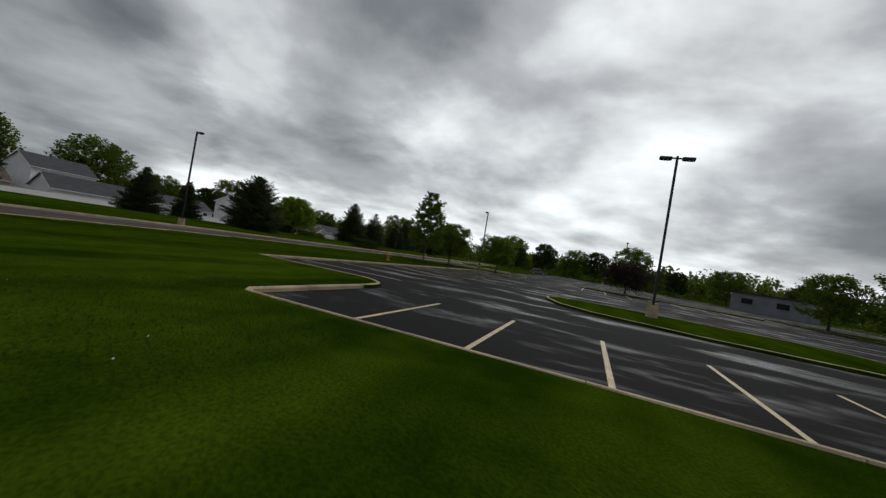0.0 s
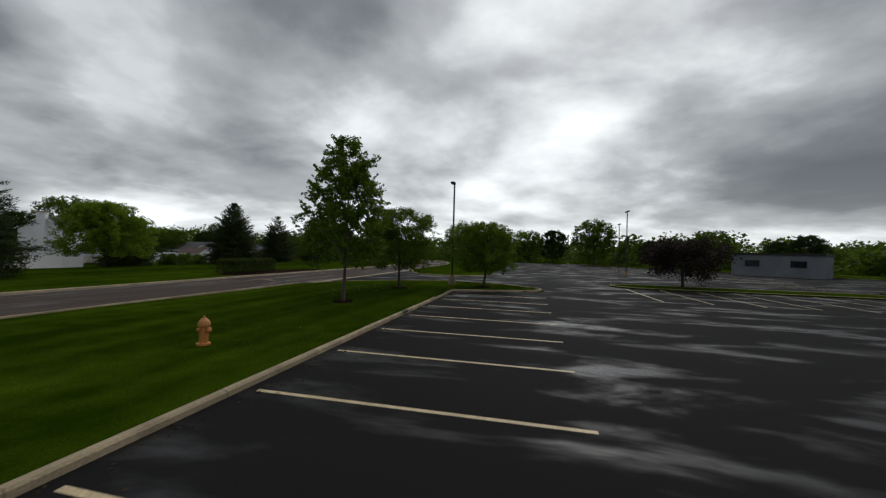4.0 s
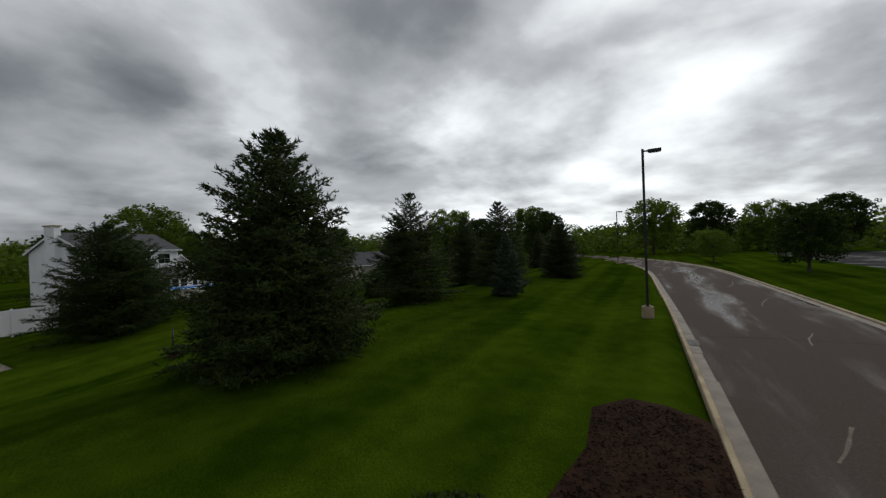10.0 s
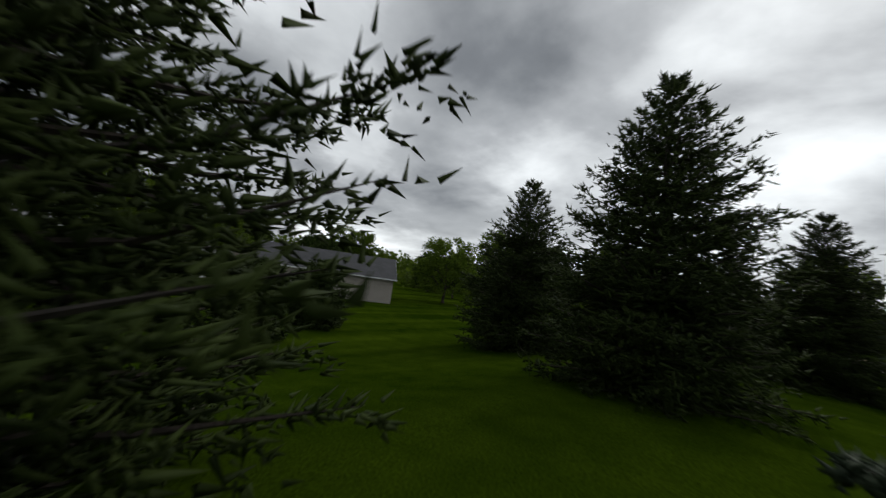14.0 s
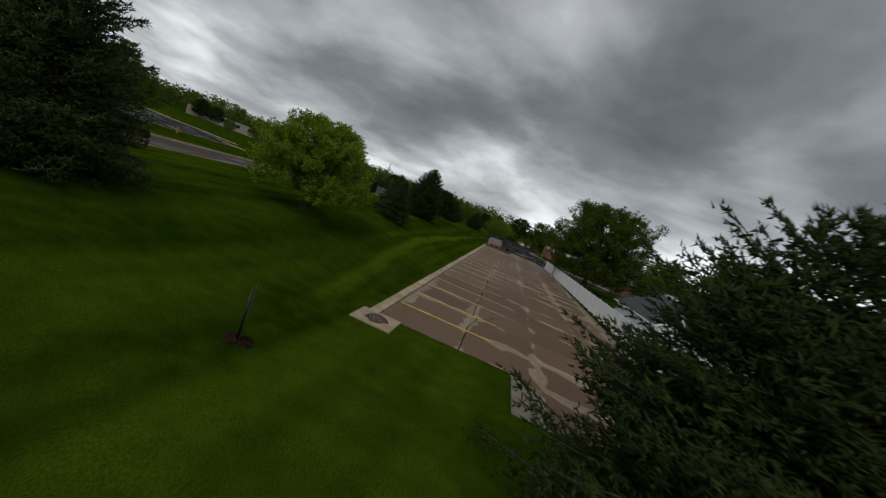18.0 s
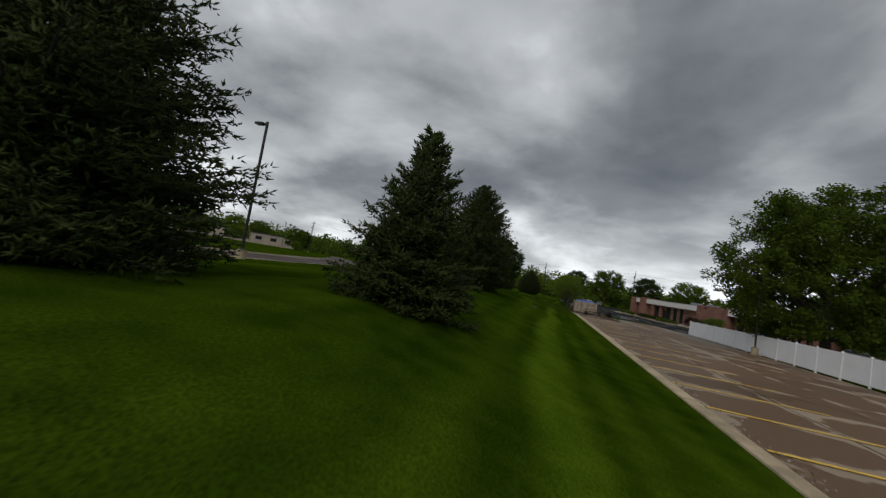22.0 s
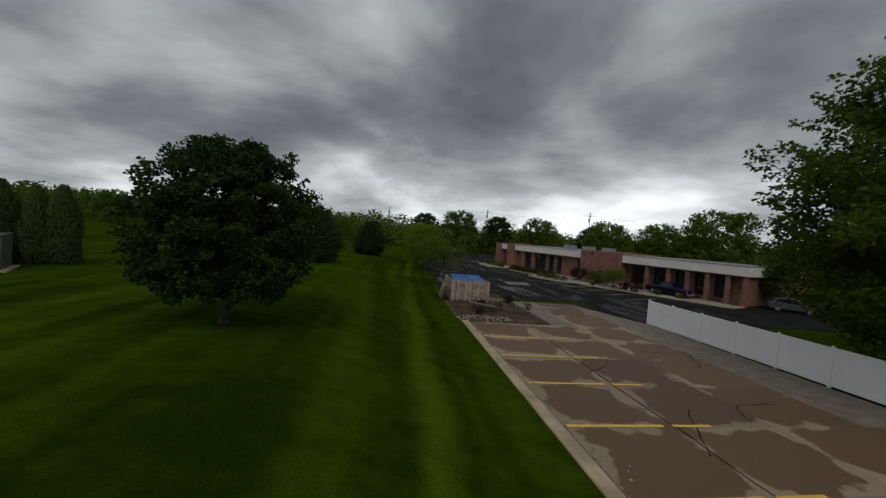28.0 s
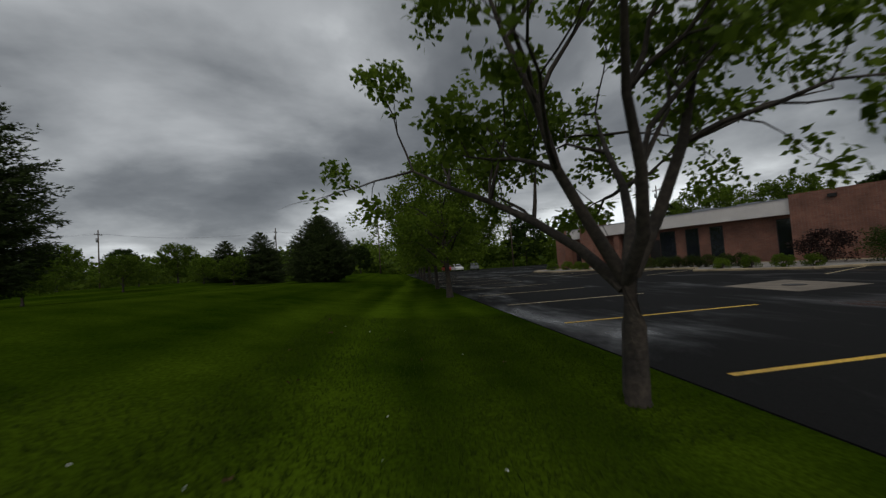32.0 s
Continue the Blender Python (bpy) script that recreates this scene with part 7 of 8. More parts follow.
def pickup(x, y, z, turn):
    root = empty("pickup_truck", pose(x, y, z, 0, 0, turn), "dark blue pickup truck parked on asphalt", "pickup truck")
    side_body("body", [(-2.7, 0.45), (-2.72, 1.05), (-0.75, 1.08), (1.15, 1.10), (2.55, 0.98), (2.7, 0.8), (2.7, 0.42), (2.25, 0.38), (-2.2, 0.40)], 0.95, "blue_paint", root)
    side_body("cab", [(-0.85, 1.06), (-0.7, 1.72), (-0.3, 1.80), (0.55, 1.76), (1.25, 1.08)], 0.88, "blue_paint", root, 0.12, 1.4)
    for s in (-1, 1):
        bm = bmesh.new()
        a = [bm.verts.new((px, s * (0.895 - 0.10 * (pz - 1.12) / 0.55), pz)) for px, pz in ((-0.68, 1.14), (-0.6, 1.62), (0.45, 1.64), (0.95, 1.14))]
        bm.faces.new(a)
        bmesh.ops.solidify(bm, geom=bm.faces[:], thickness=0.02)
        part("side_window", bm, "glass", root)
        bx("tail_light", (-2.75, s * 0.85 - 0.06, 0.78, -2.71, s * 0.85 + 0.06, 1.0), "red", root)
        bx("headlight", (2.68, s * 0.72 - 0.16, 0.72, 2.73, s * 0.72 + 0.16, 0.9), "galvanised", root)
        bx("mirror", (0.8, s * 1.0 - 0.09, 1.12, 0.92, s * 1.0 + 0.09, 1.28), "rubber", root)
        for wx in (-1.65, 1.7):
            wheel(root, wx, s * 0.84, 0.39, 0.26)
    bx("bed_liner", (-2.6, -0.8, 1.075, -0.95, 0.8, 1.10), "rubber", root)
    bx("rear_bumper", (-2.85, -0.85, 0.48, -2.7, 0.85, 0.62), "galvanised", root)
    bx("front_bumper", (2.66, -0.85, 0.42, 2.8, 0.85, 0.6), "galvanised", root)
    return root


def car(x, y, z, turn, mat, label, name="car"):
    root = empty(name, pose(x, y, z, 0, 0, turn), label, "car")
    side_body("body", [(-2.2, 0.42), (-2.25, 0.95), (-1.8, 1.02), (1.0, 1.0), (2.0, 0.88), (2.25, 0.7), (2.25, 0.38), (-1.9, 0.34)], 0.88, mat, root)
    side_body("cabin", [(-1.95, 0.98), (-1.55, 1.52), (-0.8, 1.62), (0.25, 1.58), (1.1, 0.98)], 0.80, mat, root, 0.14, 1.3)
    for s in (-1, 1):
        bm = bmesh.new()
        a = [bm.verts.new((px, s * (0.815 - 0.11 * (pz - 1.03) / 0.5), pz)) for px, pz in ((-1.75, 1.05), (-1.4, 1.46), (0.15, 1.5), (0.85, 1.05))]
        bm.faces.new(a)
        bmesh.ops.solidify(bm, geom=bm.faces[:], thickness=0.02)
        part("side_window", bm, "glass", root)
        bx("tail_light", (-2.29, s * 0.68 - 0.13, 0.75, -2.24, s * 0.68 + 0.13, 0.92), "red", root)
        bx("headlight", (2.2, s * 0.62 - 0.16, 0.62, 2.28, s * 0.62 + 0.16, 0.76), "galvanised", root)
        for wx in (-1.35, 1.35):
            wheel(root, wx, s * 0.78, 0.33, 0.2)
    bx("windscreen", (-0.01, -0.68, -0.32, 0.012, 0.68, 0.32), "glass", root, m=pose(0.72, 0, 1.28, 0, -54, 0))
    bx("rear_window", (-0.012, -0.66, -0.25, 0.01, 0.66, 0.25), "glass", root, m=pose(-1.8, 0, 1.25, 0, 37, 0))
    return root


pickup(-77.2, -69.2, Z3, 111.0)
car(-86.0, -60.5, Z3, 130, "silver_paint", "dark silver hatchback parked on asphalt")
car(0.3, 72.0, 0.0, 12, "silver_paint", "dark grey car parked far across the car park")
car(-60.0, -138.0, Z3, 80, "silver_paint", "grey car parked far down the lot")
car(-57.0, -142.0, Z3, 95, "vinyl_car", "white car parked far down the lot")
car(-55.4, -146.0, Z3, 95, "red", "red car parked far down the lot")

# ---- power line in the distance ----
line = [(-150, -112, 15.5), (-104, -138, 16.5), (-74, -154, 15.8), (-39.6, -165, 14.8), (-14, -160, 12.5), (25, -158, 14), (70, -146, 15)]
pole_tops = []
for x, y, h in line:
    zz = LOT2_Z if x < -30 else 0.0
    root = empty("utility_pole", pose(x, y, zz), "tall wooden utility pole with crossarm", "utility pole", "poles along the street")
    tb("pole", (0, 0, -0.2), (0, 0, h), 0.17, 0.11, "wood_dark", root)
    bx("crossarm", (-0.06, -1.2, h - 1.2, 0.06, 1.2, h - 1.05), "wood_dark", root)
    for k in (-1.1, -0.4, 0.4, 1.1):
        tb("insulator", (0, k, h - 1.05), (0, k, h - 0.85), 0.05, 0.04, "galvanised", root, n=6)
    tb("transformer", (0.28, 0, h - 2.9), (0.28, 0, h - 1.9), 0.24, 0.24, "galvanised", root)
    pole_tops.append(Vector((x, y, zz + h - 0.85)))
for k in (-1.1, 0.4):
    bits_ = []
    for a, b in zip(pole_tops, pole_tops[1:]):
        pts = [a.lerp(b, i / 10) + Vector((0, k, -1.3 * 4 * (i / 10) * (1 - i / 10))) for i in range(11)]
        bits_.append(rings_tube(pts, [0.009] * 11, 4))
    v_, f_ = merge(bits_)
    tagged(mesh_object("power_line", v_, f_, "rubber"), "thin sagging power line between poles", "cable")

# ---- hedge, mulch, small things ----


def hedge(x0, y0, x1, y1, wide, high, seed, label):
    """A clipped hedge with rounded ends: inner body of stems and a skin of small leaves."""
    rng_ = np.random.default_rng(seed)
    d = Vector((x1 - x0, y1 - y0, 0))
    L = d.length
    ang = math.degrees(math.atan2(d.y, d.x))
    root = empty("hedge", pose(x0, y0, ground_z(x0, y0), 0, 0, ang), label, "hedge")
    bits = []
    for i in range(int(L / 0.35)):
        x = 0.3 + i * 0.35
        for k in range(3):
            bits.append(rings_tube([(x, 0.2 * (k - 1), -0.05), (x + rng_.normal(0, 0.1), 0.25 * (k - 1), high * 0.5), (x + rng_.normal(0, 0.2), 0.35 * (k - 1) * wide, high * 0.9)], [0.025, 0.018, 0.006], 4))
    v, f = merge(bits)
    tagged(mesh_object("stem", v, f, "bark", root), "", kind="stuff")
    n = int(L * 2600)
    x = rng_.uniform(0, L, n)
    a = rng_.uniform(-0.35, math.pi + 0.35, n)
    endk = np.sqrt(np.clip(1 - np.clip((0.8 - np.minimum(x, L - x)) / 0.8, 0, 1) ** 2, 0.02, 1))
    se = lambda c: np.sign(c) * np.abs(c) ** 0.55
    dep = 1 - 0.35 * rng_.random(n) ** 2.2
    wob = 1 + 0.05 * np.sin(x * 2.1) + 0.03 * np.sin(x * 5.3 + 1)
    y = wide / 2 * se(np.cos(a)) * endk * dep * wob
    z = high * 0.5 + high * 0.5 * se(np.sin(a)) * (0.75 + 0.25 * endk) * dep * wob
    z = np.where(np.sin(a) < 0, rng_.uniform(0.12, 0.5, n) * high, z)
    c = np.stack([x, y, z], 1)
    lv, lt = leaf_cloud(c, np.full(n, 0.05), 1, 0.085, rng_)
    numpy_mesh("leaves", lv, lt, "leaf_hedge", root)
    return root


hedge(-22.6, 19.3, -23.6, 27.4, 1.9, 1.45, 71, "dense clipped dark green hedge beside the road")


def mulch_bed(name, outline, lift, label, chips, seed):
    bm = bmesh.new()
    cx, cy = sum(p[0] for p in outline) / len(outline), sum(p[1] for p in outline) / len(outline)
    inner = [((x - cx) * 0.93 + cx, (y - cy) * 0.93 + cy) for x, y in outline]
    mids = [((x - cx) * 0.5 + cx, (y - cy) * 0.5 + cy) for x, y in outline]
    rings = [[bm.verts.new((x, y, ground_z(x, y) + h)) for x, y in o] for o, h in ((outline, -0.02), (inner, lift * 0.7), (mids, lift))]
    mid = bm.verts.new((cx, cy, ground_z(cx, cy) + lift))
    n = len(outline)
    for r0, r1 in zip(rings, rings[1:]):
        for i in range(n):
            bm.faces.new((r0[i], r0[(i + 1) % n], r1[(i + 1) % n], r1[i]))
    for i in range(n):
        bm.faces.new((rings[2][i], rings[2][(i + 1) % n], mid))
    bmesh.ops.recalc_face_normals(bm, faces=bm.faces)
    root = part(name, bm, "mulch", smooth_shade=True)
    tagged(root, label, "mulch bed", kind="structure")
    r_ = np.random.default_rng(seed)
    P = []
    x0, x1 = min(p[0] for p in outline), max(p[0] for p in outline)
    y0, y1 = min(p[1] for p in outline), max(p[1] for p in outline)
    while len(P) < chips:
        x, y = r_.uniform(x0, x1), r_.uniform(y0, y1)
        if in_poly(x, y, inner):
            P.append((x, y, ground_z(x, y) + lift + 0.005))
    P = np.array(P)
    a = r_.uniform(0, 6.28, chips)
    v, t = spikes(P, np.stack([np.cos(a), np.sin(a), r_.normal(0, 0.25, chips)], 1), r_.uniform(0.05, 0.14, chips), r_.uniform(0.008, 0.02, chips), r_)
    tagged(numpy_mesh("mulch_chips", v, t, "mulch_chip"), "loose shredded bark chips", "mulch", kind="stuff")


def circle(cx, cy, r, n=18, seed=1):
    q = random.Random(seed)
    return [(cx + r * q.uniform(0.88, 1.1) * math.cos(2 * math.pi * i / n), cy + r * q.uniform(0.88, 1.1) * math.sin(2 * math.pi * i / n)) for i in range(n)]


mulch_bed("mulch_hedge", [(-20.7, 19.0), (-20.42, 21.5), (-20.4, 25), (-20.42, 29), (-20.45, 32.0), (-20.6, 33.7), (-21.4, 34.4), (-22.3, 34.5), (-23.1, 33.5), (-22.95, 31.5), (-23.6, 28), (-24.3, 26.0), (-24.3, 23), (-23.7, 19.9), (-22.4, 19.0)], 0.07, "dark bark mulch bed under the clipped hedge", 6000, 1)
mulch_bed("mulch_maple", circle(-3.85, 7.3, 0.5), 0.07, "ring of dark bark mulch round a young maple", 700, 2)
mulch_bed("mulch_pear", circle(-3.75, 15.3, 0.6, seed=2), 0.05, "ring of dark bark mulch round a pear tree", 500, 3)
mulch_bed("mulch_pear_east", circle(1.75, 19.6, 0.6, seed=3), 0.05, "ring of dark bark mulch round a pear tree", 500, 4)
mulch_bed("mulch_sapling", circle(-43.9, 33.7, 0.42, seed=4), 0.03, "small ring of pale wood chips round a sapling", 300, 5)
sap = empty("sapling", pose(-43.9, 33.7, ground_z(-43.9, 33.7)), "thin bare sapling tied to a dark stake", "sapling")
tb("stake", (0.05, 0, -0.1), (0.05, 0.02, 1.45), 0.035, 0.03, "dark_metal", sap)
tb("stem", (-0.04, 0, -0.1), (-0.03, 0.02, 1.75), 0.02, 0.008, "bark", sap)

# hydrant
hyd = empty("fire_hydrant", pose(-3.2, -1.6, ground_z(-3.2, -1.6)), "small yellow-orange fire hydrant on the lawn", "fire hydrant")
bm = bmesh.new()
rr0 = None
for r_, z_ in [(0.17, -0.05), (0.17, 0.05), (0.11, 0.06), (0.11, 0.48), (0.15, 0.5), (0.15, 0.55), (0.13, 0.62), (0.07, 0.7), (0.03, 0.72), (0.03, 0.77)]:
    cur = [bm.verts.new((r_ * math.cos(i * 0.449), r_ * math.sin(i * 0.449), z_)) for i in range(14)]
    if rr0:
        for i in range(14):
            bm.faces.new((rr0[i], rr0[(i + 1) % 14], cur[(i + 1) % 14], cur[i]))
    rr0 = cur
bm.faces.new(rr0)
part("barrel", bm, "hydrant_red", hyd)
for a_ in (0, 90, 180):
    c_, s_ = math.cos(radians(a_)), math.sin(radians(a_))
    tb("outlet", (0.1 * c_, 0.1 * s_, 0.38), (0.2 * c_, 0.2 * s_, 0.38), 0.055, 0.055, "hydrant_red", hyd)

# evergreen columns and transformer beside the road
def column(seed, h, w):
    r_ = np.random.default_rng(seed)
    root = empty("arborvitae", Matrix.Identity(4), "dense dark columnar evergreen beside the road", "evergreen", "row of columnar evergreens")
    v, f = rings_tube([(0, 0, -0.1), (0, 0, h * 0.9)], [0.07, 0.01], 6)
    mesh_object("trunk", v, f, "bark", root)
    n = 5200
    z = h * r_.random(n) ** 0.85
    a = r_.uniform(0, 6.28, n)
    rad = w / 2 * np.clip(1.05 - (z / h) ** 3.2, 0.03, 1) * (1 - 0.3 * r_.random(n) ** 2) * (1 + 0.12 * np.sin(a * 3 + z * 2))
    p = np.stack([rad * np.cos(a), rad * np.sin(a), z + 0.05], 1)
    d = np.stack([0.6 * np.cos(a), 0.6 * np.sin(a), np.full(n, 1.0)], 1) + r_.normal(0, 0.25, (n, 3))
    sv, st = spikes(p, d, r_.uniform(0.2, 0.4, n), np.full(n, 0.05), r_)
    numpy_mesh("foliage", sv, st, "needles", root)
    return root


col = stand(column(81, 5.2, 1.9), -12.9, -47.4)
for i, (x, y, s) in enumerate([(-12.0, -49.2, 1.03), (-13.6, -50.0, 0.98), (-12.9, -51.6, 1.02), (-14.6, -52.4, 1.0), (-15.8, -53.4, 0.97), (-17.0, -54.0, 1.0)]):
    place(col, x, y, s, 60 * i)
tr = empty("transformer_box", pose(-15.6, -49.4, ground_z(-15.6, -49.4), 0, 0, 30), "large grey-green metal transformer box on a concrete pad", "transformer")
bx("pad", (-1.9, -1.4, -0.2, 1.9, 1.5, 0.1), "concrete", tr)
bx("cabinet", (-1.6, -1.1, 0.1, 1.6, 1.2, 2.05), "green_metal", tr, bevel=0.03)
bx("door", (-1.55, -1.13, 0.18, -0.01, -1.1, 1.96), "green_metal", tr)
bx("door", (0.01, -1.13, 0.18, 1.55, -1.1, 1.96), "green_metal", tr)
bx("lid", (-1.65, -1.16, 2.05, 1.65, 1.25, 2.14), "green_metal", tr, bevel=0.02)

# kerb inlet, lawn drain, gutter grate
inlet = empty("kerb_inlet", pose(0.0, 5.75, 0.0), "dark rusty kerb inlet with stained grate", "drain")
bx("hood", (-0.14, -0.3, 0.03, 0.006, 0.3, 0.138), "dark_metal", inlet, bevel=0.01)
bx("frame", (0.0, -0.3, -0.02, 0.22, 0.3, 0.008), "rust", inlet)
for i in range(5):
    bx("grate_bar", (0.02, -0.27 + i * 0.11, 0.009, 0.2, -0.21 + i * 0.11, 0.018), "dark_metal", inlet)
ld = empty("lawn_drain", pose(-39.1, -25.2, ground_z(-39.1, -25.2)), "round dark drain grate sunk in the lawn", "drain")
bm = bmesh.new()
solid(bm, [(0.33 * math.cos(i * 0.3927), 0.33 * math.sin(i * 0.3927)) for i in range(16)], -0.05, 0.045)
part("rim", bm, "rust", ld)
for i in range(5):
    bx("grate_bar", (-0.24, -0.2 + 0.09 * i, 0.046, 0.24, -0.15 + 0.09 * i, 0.06), "dark_metal", ld)
gx_ = float(road_x(41.5) - road_half(41.5))
gg = empty("gutter_grate", pose(gx_ + 0.2, 41.5, 0.02), "iron gutter grate beside the road kerb", "drain")
bx("frame", (-0.22, -0.5, -0.03, 0.25, 0.5, 0.012), "rust", gg)
for i in range(8):
    bx("grate_bar", (-0.18, -0.44 + i * 0.115, 0.013, 0.2, -0.38 + i * 0.115, 0.024), "dark_metal", gg)

# sealed cracks and pale scrapes on the road and car parks
cracks = empty("pavement_cracks", pose(0, 0, 0), "cracks and worn joints in old paving", "crack", kind="structure")
rc = random.Random(9)


def crack(x, y, heading, length, wide, z, mat, wobble=0.35):
    pts, a = [(x, y)], heading
    n = max(3, int(length / 0.5))
    for i in range(n):
        a += rc.gauss(0, wobble)
        a += (heading - a) * 0.3
        pts.append((pts[-1][0] + length / n * math.cos(a), pts[-1][1] + length / n * math.sin(a)))
    v, f = [], []
    for i, p in enumerate(pts):
        q = pts[min(i + 1, n)]
        o = pts[max(i - 1, 0)]
        d = Vector((q[0] - o[0], q[1] - o[1])).normalized()
        w = wide * rc.uniform(0.5, 1.3) / 2
        v += [(p[0] - d.y * w, p[1] + d.x * w, z), (p[0] + d.y * w, p[1] - d.x * w, z)]
    f = [(2 * i, 2 * i + 1, 2 * i + 3, 2 * i + 2) for i in range(n)]
    mesh_object("crack", v, f, mat, cracks)


for i in range(14):
    y = -60 + i * 13 + rc.uniform(-3, 3)
    x = float(road_x(y) - road_half(y))
    crack(x + 0.5, y, rc.uniform(-0.1, 0.1), 7.0, 0.03, 0.016, "crack", 0.12)
crack(-20.1, 17.2, -0.10, 8.0, 0.075, 0.019, "crack", 0.16)
for i in range(6):
    y = 14 + i * 9.5
    crack(float(road_x(y)) + rc.uniform(-2.5, 2.5), y, rc.uniform(0.9, 1.5), rc.uniform(2, 5), 0.07, 0.017, "road_dry", 0.12)


def dry_patch(x, y, heading, length, wide):
    """A dried, paler stretch of road with a ragged outline."""
    v = [(x, y, 0.0165)]
    n = 26
    for i in range(n):
        a = 2 * math.pi * i / n
        k = rc.uniform(0.62, 1.0)
        u, w = length / 2 * math.cos(a) * k, wide / 2 * math.sin(a) * k
        v.append((x + u * math.cos(heading) - w * math.sin(heading), y + u * math.sin(heading) + w * math.cos(heading), 0.0165))
    mesh_object("dry_patch", v, [(0, 1 + i, 1 + (i + 1) % n) for i in range(n)], "road_dry", cracks)


for x, y, h_, l_, w_ in ((-16.6, 18.1, 2.6, 3.4, 0.9), (-17.6, 18.0, 1.7, 2.6, 0.7), (-17.0, 21.3, 1.5, 4.4, 0.7), (-17.6, 24.6, 1.6, 2.2, 0.5), (-18.6, 15.8, 1.6, 2.0, 0.45), (-14.6, 33.5, 0.6, 2.6, 0.25), (-14.9, 34.2, 2.2, 2.4, 0.2), (-15.4, 36.0, 1.4, 3.0, 0.25)):
    dry_patch(x, y, h_, l_, w_)
for i in range(26):
    crack(rc.uniform(-60, -46), rc.uniform(-47, 22), rc.choice((0.0, 1.57, 3.1, 0.8)), rc.uniform(1.5, 4.0), 0.045, LOT2_Z + 0.012, "crack", 0.5)
for j in range(-1, 20):
    crack(KERB2 - 3.95 - 0.04, 22.8 - 3.414 * j, -1.57, 3.4, 0.05, LOT2_Z + 0.011, "crack", 0.06)

# low buildings far off to the east
def low_block(x, y, turn, L, D, h, mat, label):
    root = empty("building", pose(x, y, 0.0, 0, 0, turn), label, "building")
    bx("wall", (-L / 2, -D / 2, -0.5, L / 2, D / 2, h), mat, root)
    bx("roof_edge", (-L / 2 - 0.2, -D / 2 - 0.2, h, L / 2 + 0.2, D / 2 + 0.2, h + 0.35), "dark_metal", root)
    n = int(L / 5)
    for i in range(n):
        for s, yy in ((-1, -D / 2), (1, D / 2)):
            x_ = -L / 2 + (i + 0.5) * L / n
            root_w = new("window")
            root_w.parent = root
            bx("window_frame", (x_ - 1.1, yy + s * 0.02 - 0.03, h * 0.45, x_ + 1.1, yy + s * 0.02 + 0.03, h * 0.75), "dark_metal", root_w)
            bx("pane", (x_ - 1.0, yy + s * 0.06 - 0.02, h * 0.47, x_ + 1.0, yy + s * 0.06 + 0.02, h * 0.73), "glass", root_w)
    return root


low_block(112, -12, 65, 34, 22, 11, "tan_wall", "tan block of a building with flat roof")
low_block(78, -110, 40, 42, 16, 4.2, "tan_wall", "low tan building with flat roof")
low_block(52, 74, -40, 13, 9, 4.0, "grey_wall", "long low grey building beyond the car park")
low_block(92, 34, 80, 40, 18, 5.0, "grey_wall", "low grey building beyond the car park")

# ---- lawn detail: grass blades, clover heads and fallen leaves near the way ----
STRIPS = [(9.0, -29.0, 2.8, 4.0, 2600), (-2.0, 8.0, 3.2, 10.0, 7000), (-7.0, 13.0, 3.5, 5.0, 4500), (-39.8, 17.0, 3.5, 9.0, 11000), (-40.5, -46.0, 3.2, 7.0, 7000), (-41.8, -57.0, 3.4, 7.0, 11000), (-43.3, -66.0, 2.6, 5.0, 8000), (-30.5, 40.0, 3.0, 6.0, 5000)]
rg = np.random.default_rng(3)
bp_, fp_, lp_ = [], [], []
for cx, cy, rx, ry, n in STRIPS:
    x, y = rg.uniform(cx - rx, cx + rx, n * 2), rg.uniform(cy - ry, cy + ry, n * 2)
    for px, py in zip(x, y):
        if paved(px, py) or paved(px - 0.2, py) or (px < -44.4 and py > -63):
            continue
        bp_.append((px, py, ground_z(px, py) - 0.01))
    for k in range(n // 260):
        px, py = rg.uniform(cx - rx, cx + rx), rg.uniform(cy - ry, cy + ry)
        if not paved(px, py) and px > -44.4:
            (fp_ if k % 2 else lp_).append((px, py, ground_z(px, py) + 0.04))
B = np.array(bp_)
nb = len(B)
d = np.stack([rg.normal(0, 0.45, nb), rg.normal(0, 0.45, nb), np.ones(nb)], 1)
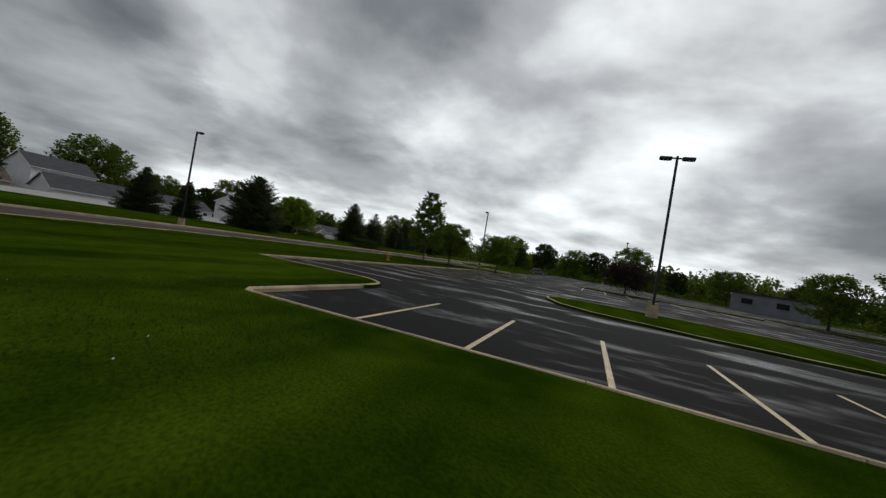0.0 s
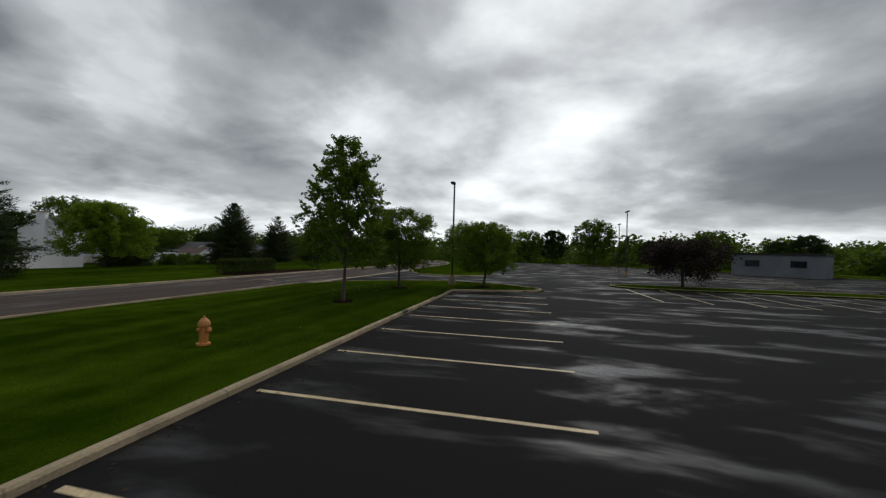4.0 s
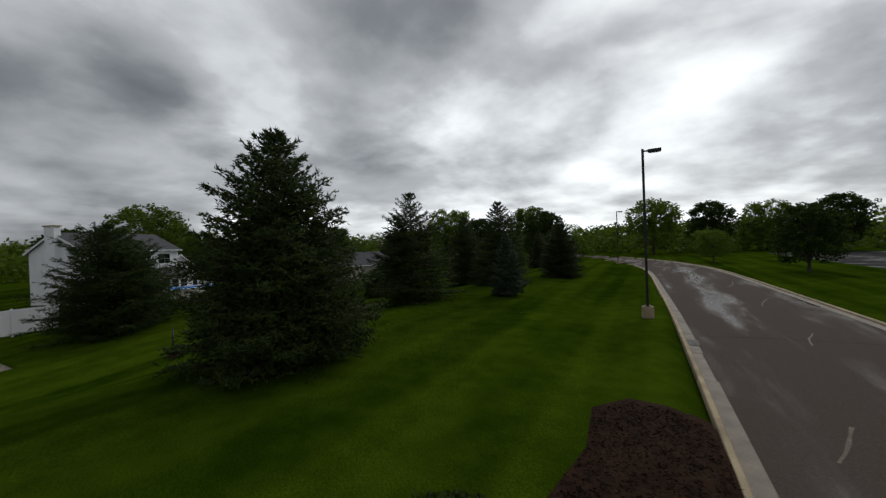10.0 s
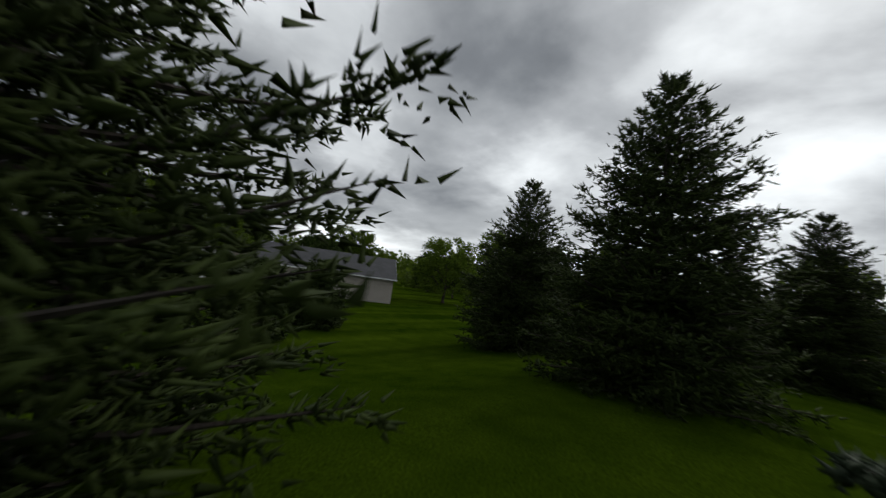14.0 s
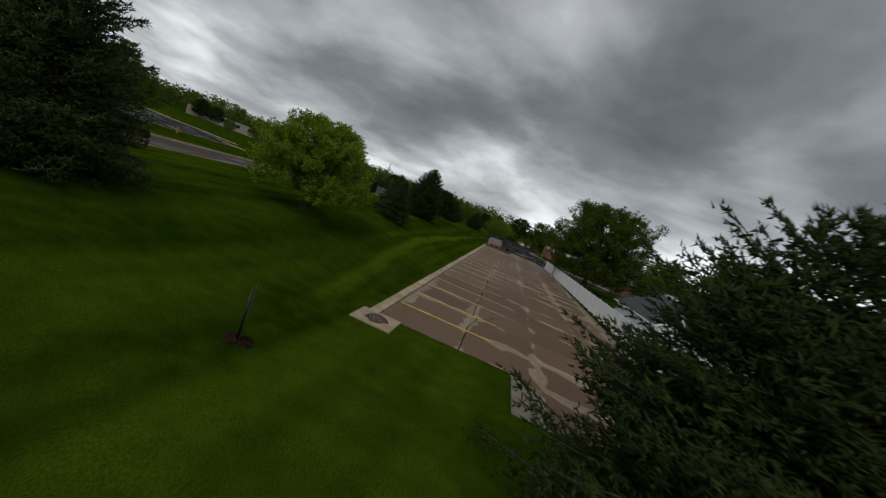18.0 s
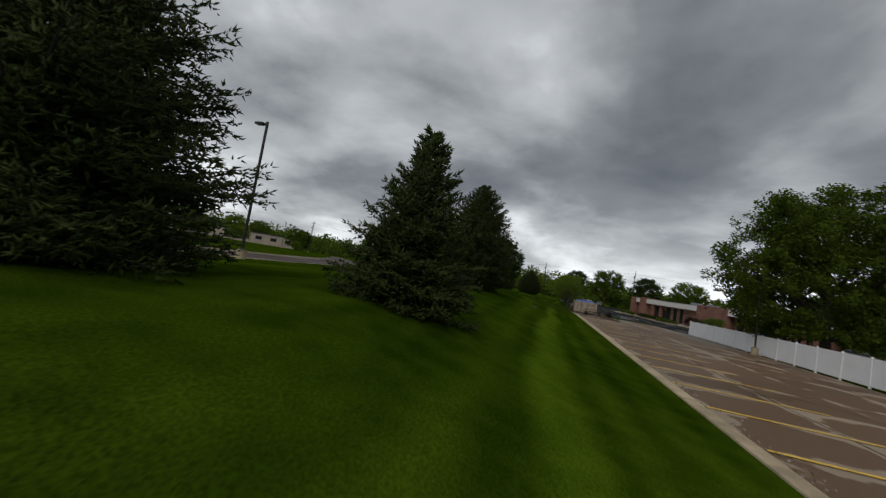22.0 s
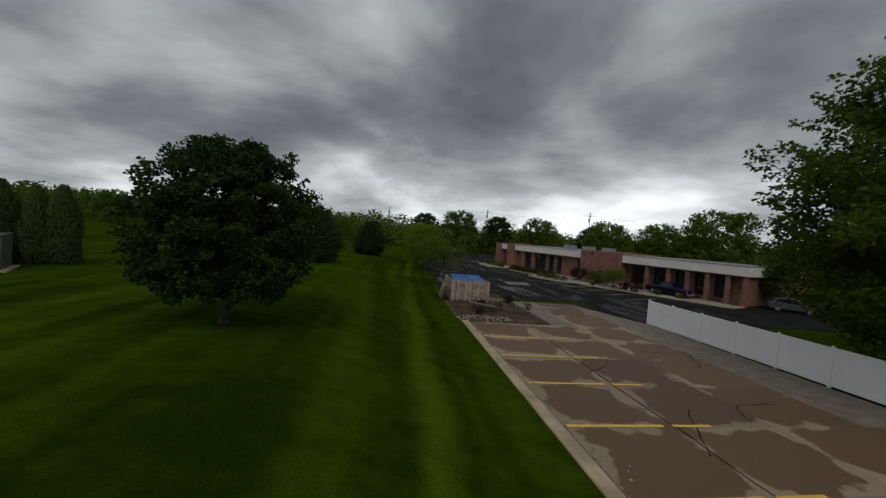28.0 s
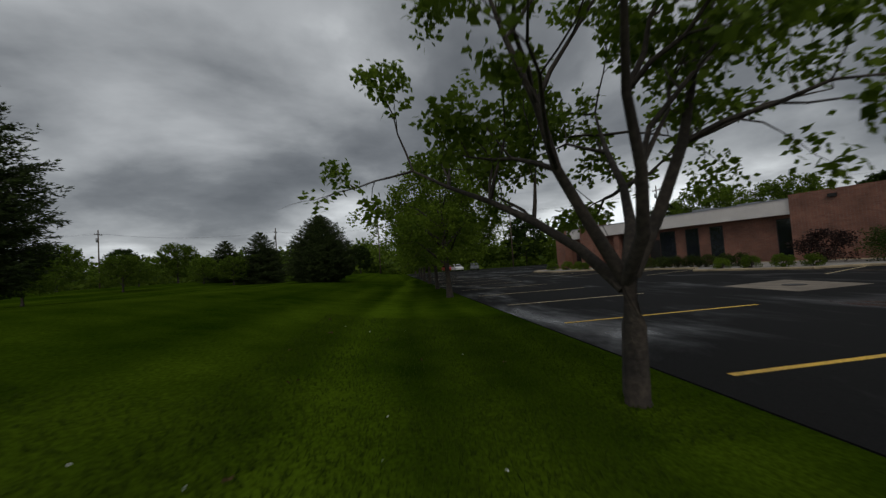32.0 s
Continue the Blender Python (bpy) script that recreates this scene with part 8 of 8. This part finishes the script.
bv, bt = spikes(B, d, rg.uniform(0.04, 0.085, nb), np.full(nb, 0.006), rg)
tagged(numpy_mesh("grass_blades", bv, bt, "blade"), "short mown green grass blades", "grass", kind="stuff")
fv, ft = leaf_cloud(fp_, [0.012] * len(fp_), 4, 0.016, rg)
tagged(numpy_mesh("clover_heads", fv, ft, "vinyl"), "tiny white clover heads in the lawn", "clover", kind="stuff")
lv, lt = leaf_cloud(lp_, [0.10] * len(lp_), 2, 0.05, rg, 0.2, 0.0)
tagged(numpy_mesh("fallen_leaves", lv, lt, "leaf_brown"), "few brown fallen leaves in the grass", "leaves", kind="stuff")
# pale green leaves blown down from the pear tree
wp = [(x, y, ground_z(x, y) + 0.035) for x, y in zip(rg.normal(-5.4, 1.1, 240), rg.normal(14.2, 1.7, 240)) if not paved(x, y)]
wv, wt = leaf_cloud(wp, [0.02] * len(wp), 1, 0.045, rg, 0.2, 0.0)
tagged(numpy_mesh("fallen_green_leaves", wv, wt, "leaf_pale"), "pale green fallen leaves scattered on the lawn", "leaves", kind="stuff")
# leaves and grit along the car park's kerb
gp = np.stack([np.abs(rg.normal(0.25, 0.25, 500)) + 0.03, rg.uniform(-18, 17, 500), np.full(500, 0.012)], 1)
gv_, gt_ = leaf_cloud(gp, np.full(500, 0.01), 1, 0.045, rg, 0.1, 0.0)
tagged(numpy_mesh("kerb_debris", gv_, gt_, "leaf_brown"), "brown leaf debris washed along the kerb", "debris", kind="stuff")
gp = np.stack([KERB2 - np.abs(rg.normal(0.1, 0.35, 900)), rg.uniform(-47, 25, 900), np.full(900, LOT2_Z + 0.03)], 1)
gp = np.concatenate([gp, np.stack([rg.normal(-45.35, 0.3, 260), rg.normal(26.9, 0.3, 260), np.full(260, LOT2_Z + 0.125)], 1)])
gv_, gt_ = leaf_cloud(gp, np.full(len(gp), 0.02), 1, 0.07, rg, 0.3, 0.0)
tagged(numpy_mesh("concrete_crumbs", gv_, gt_, "stone"), "loose crumbs of broken concrete along the edge", "rubble", kind="stuff")
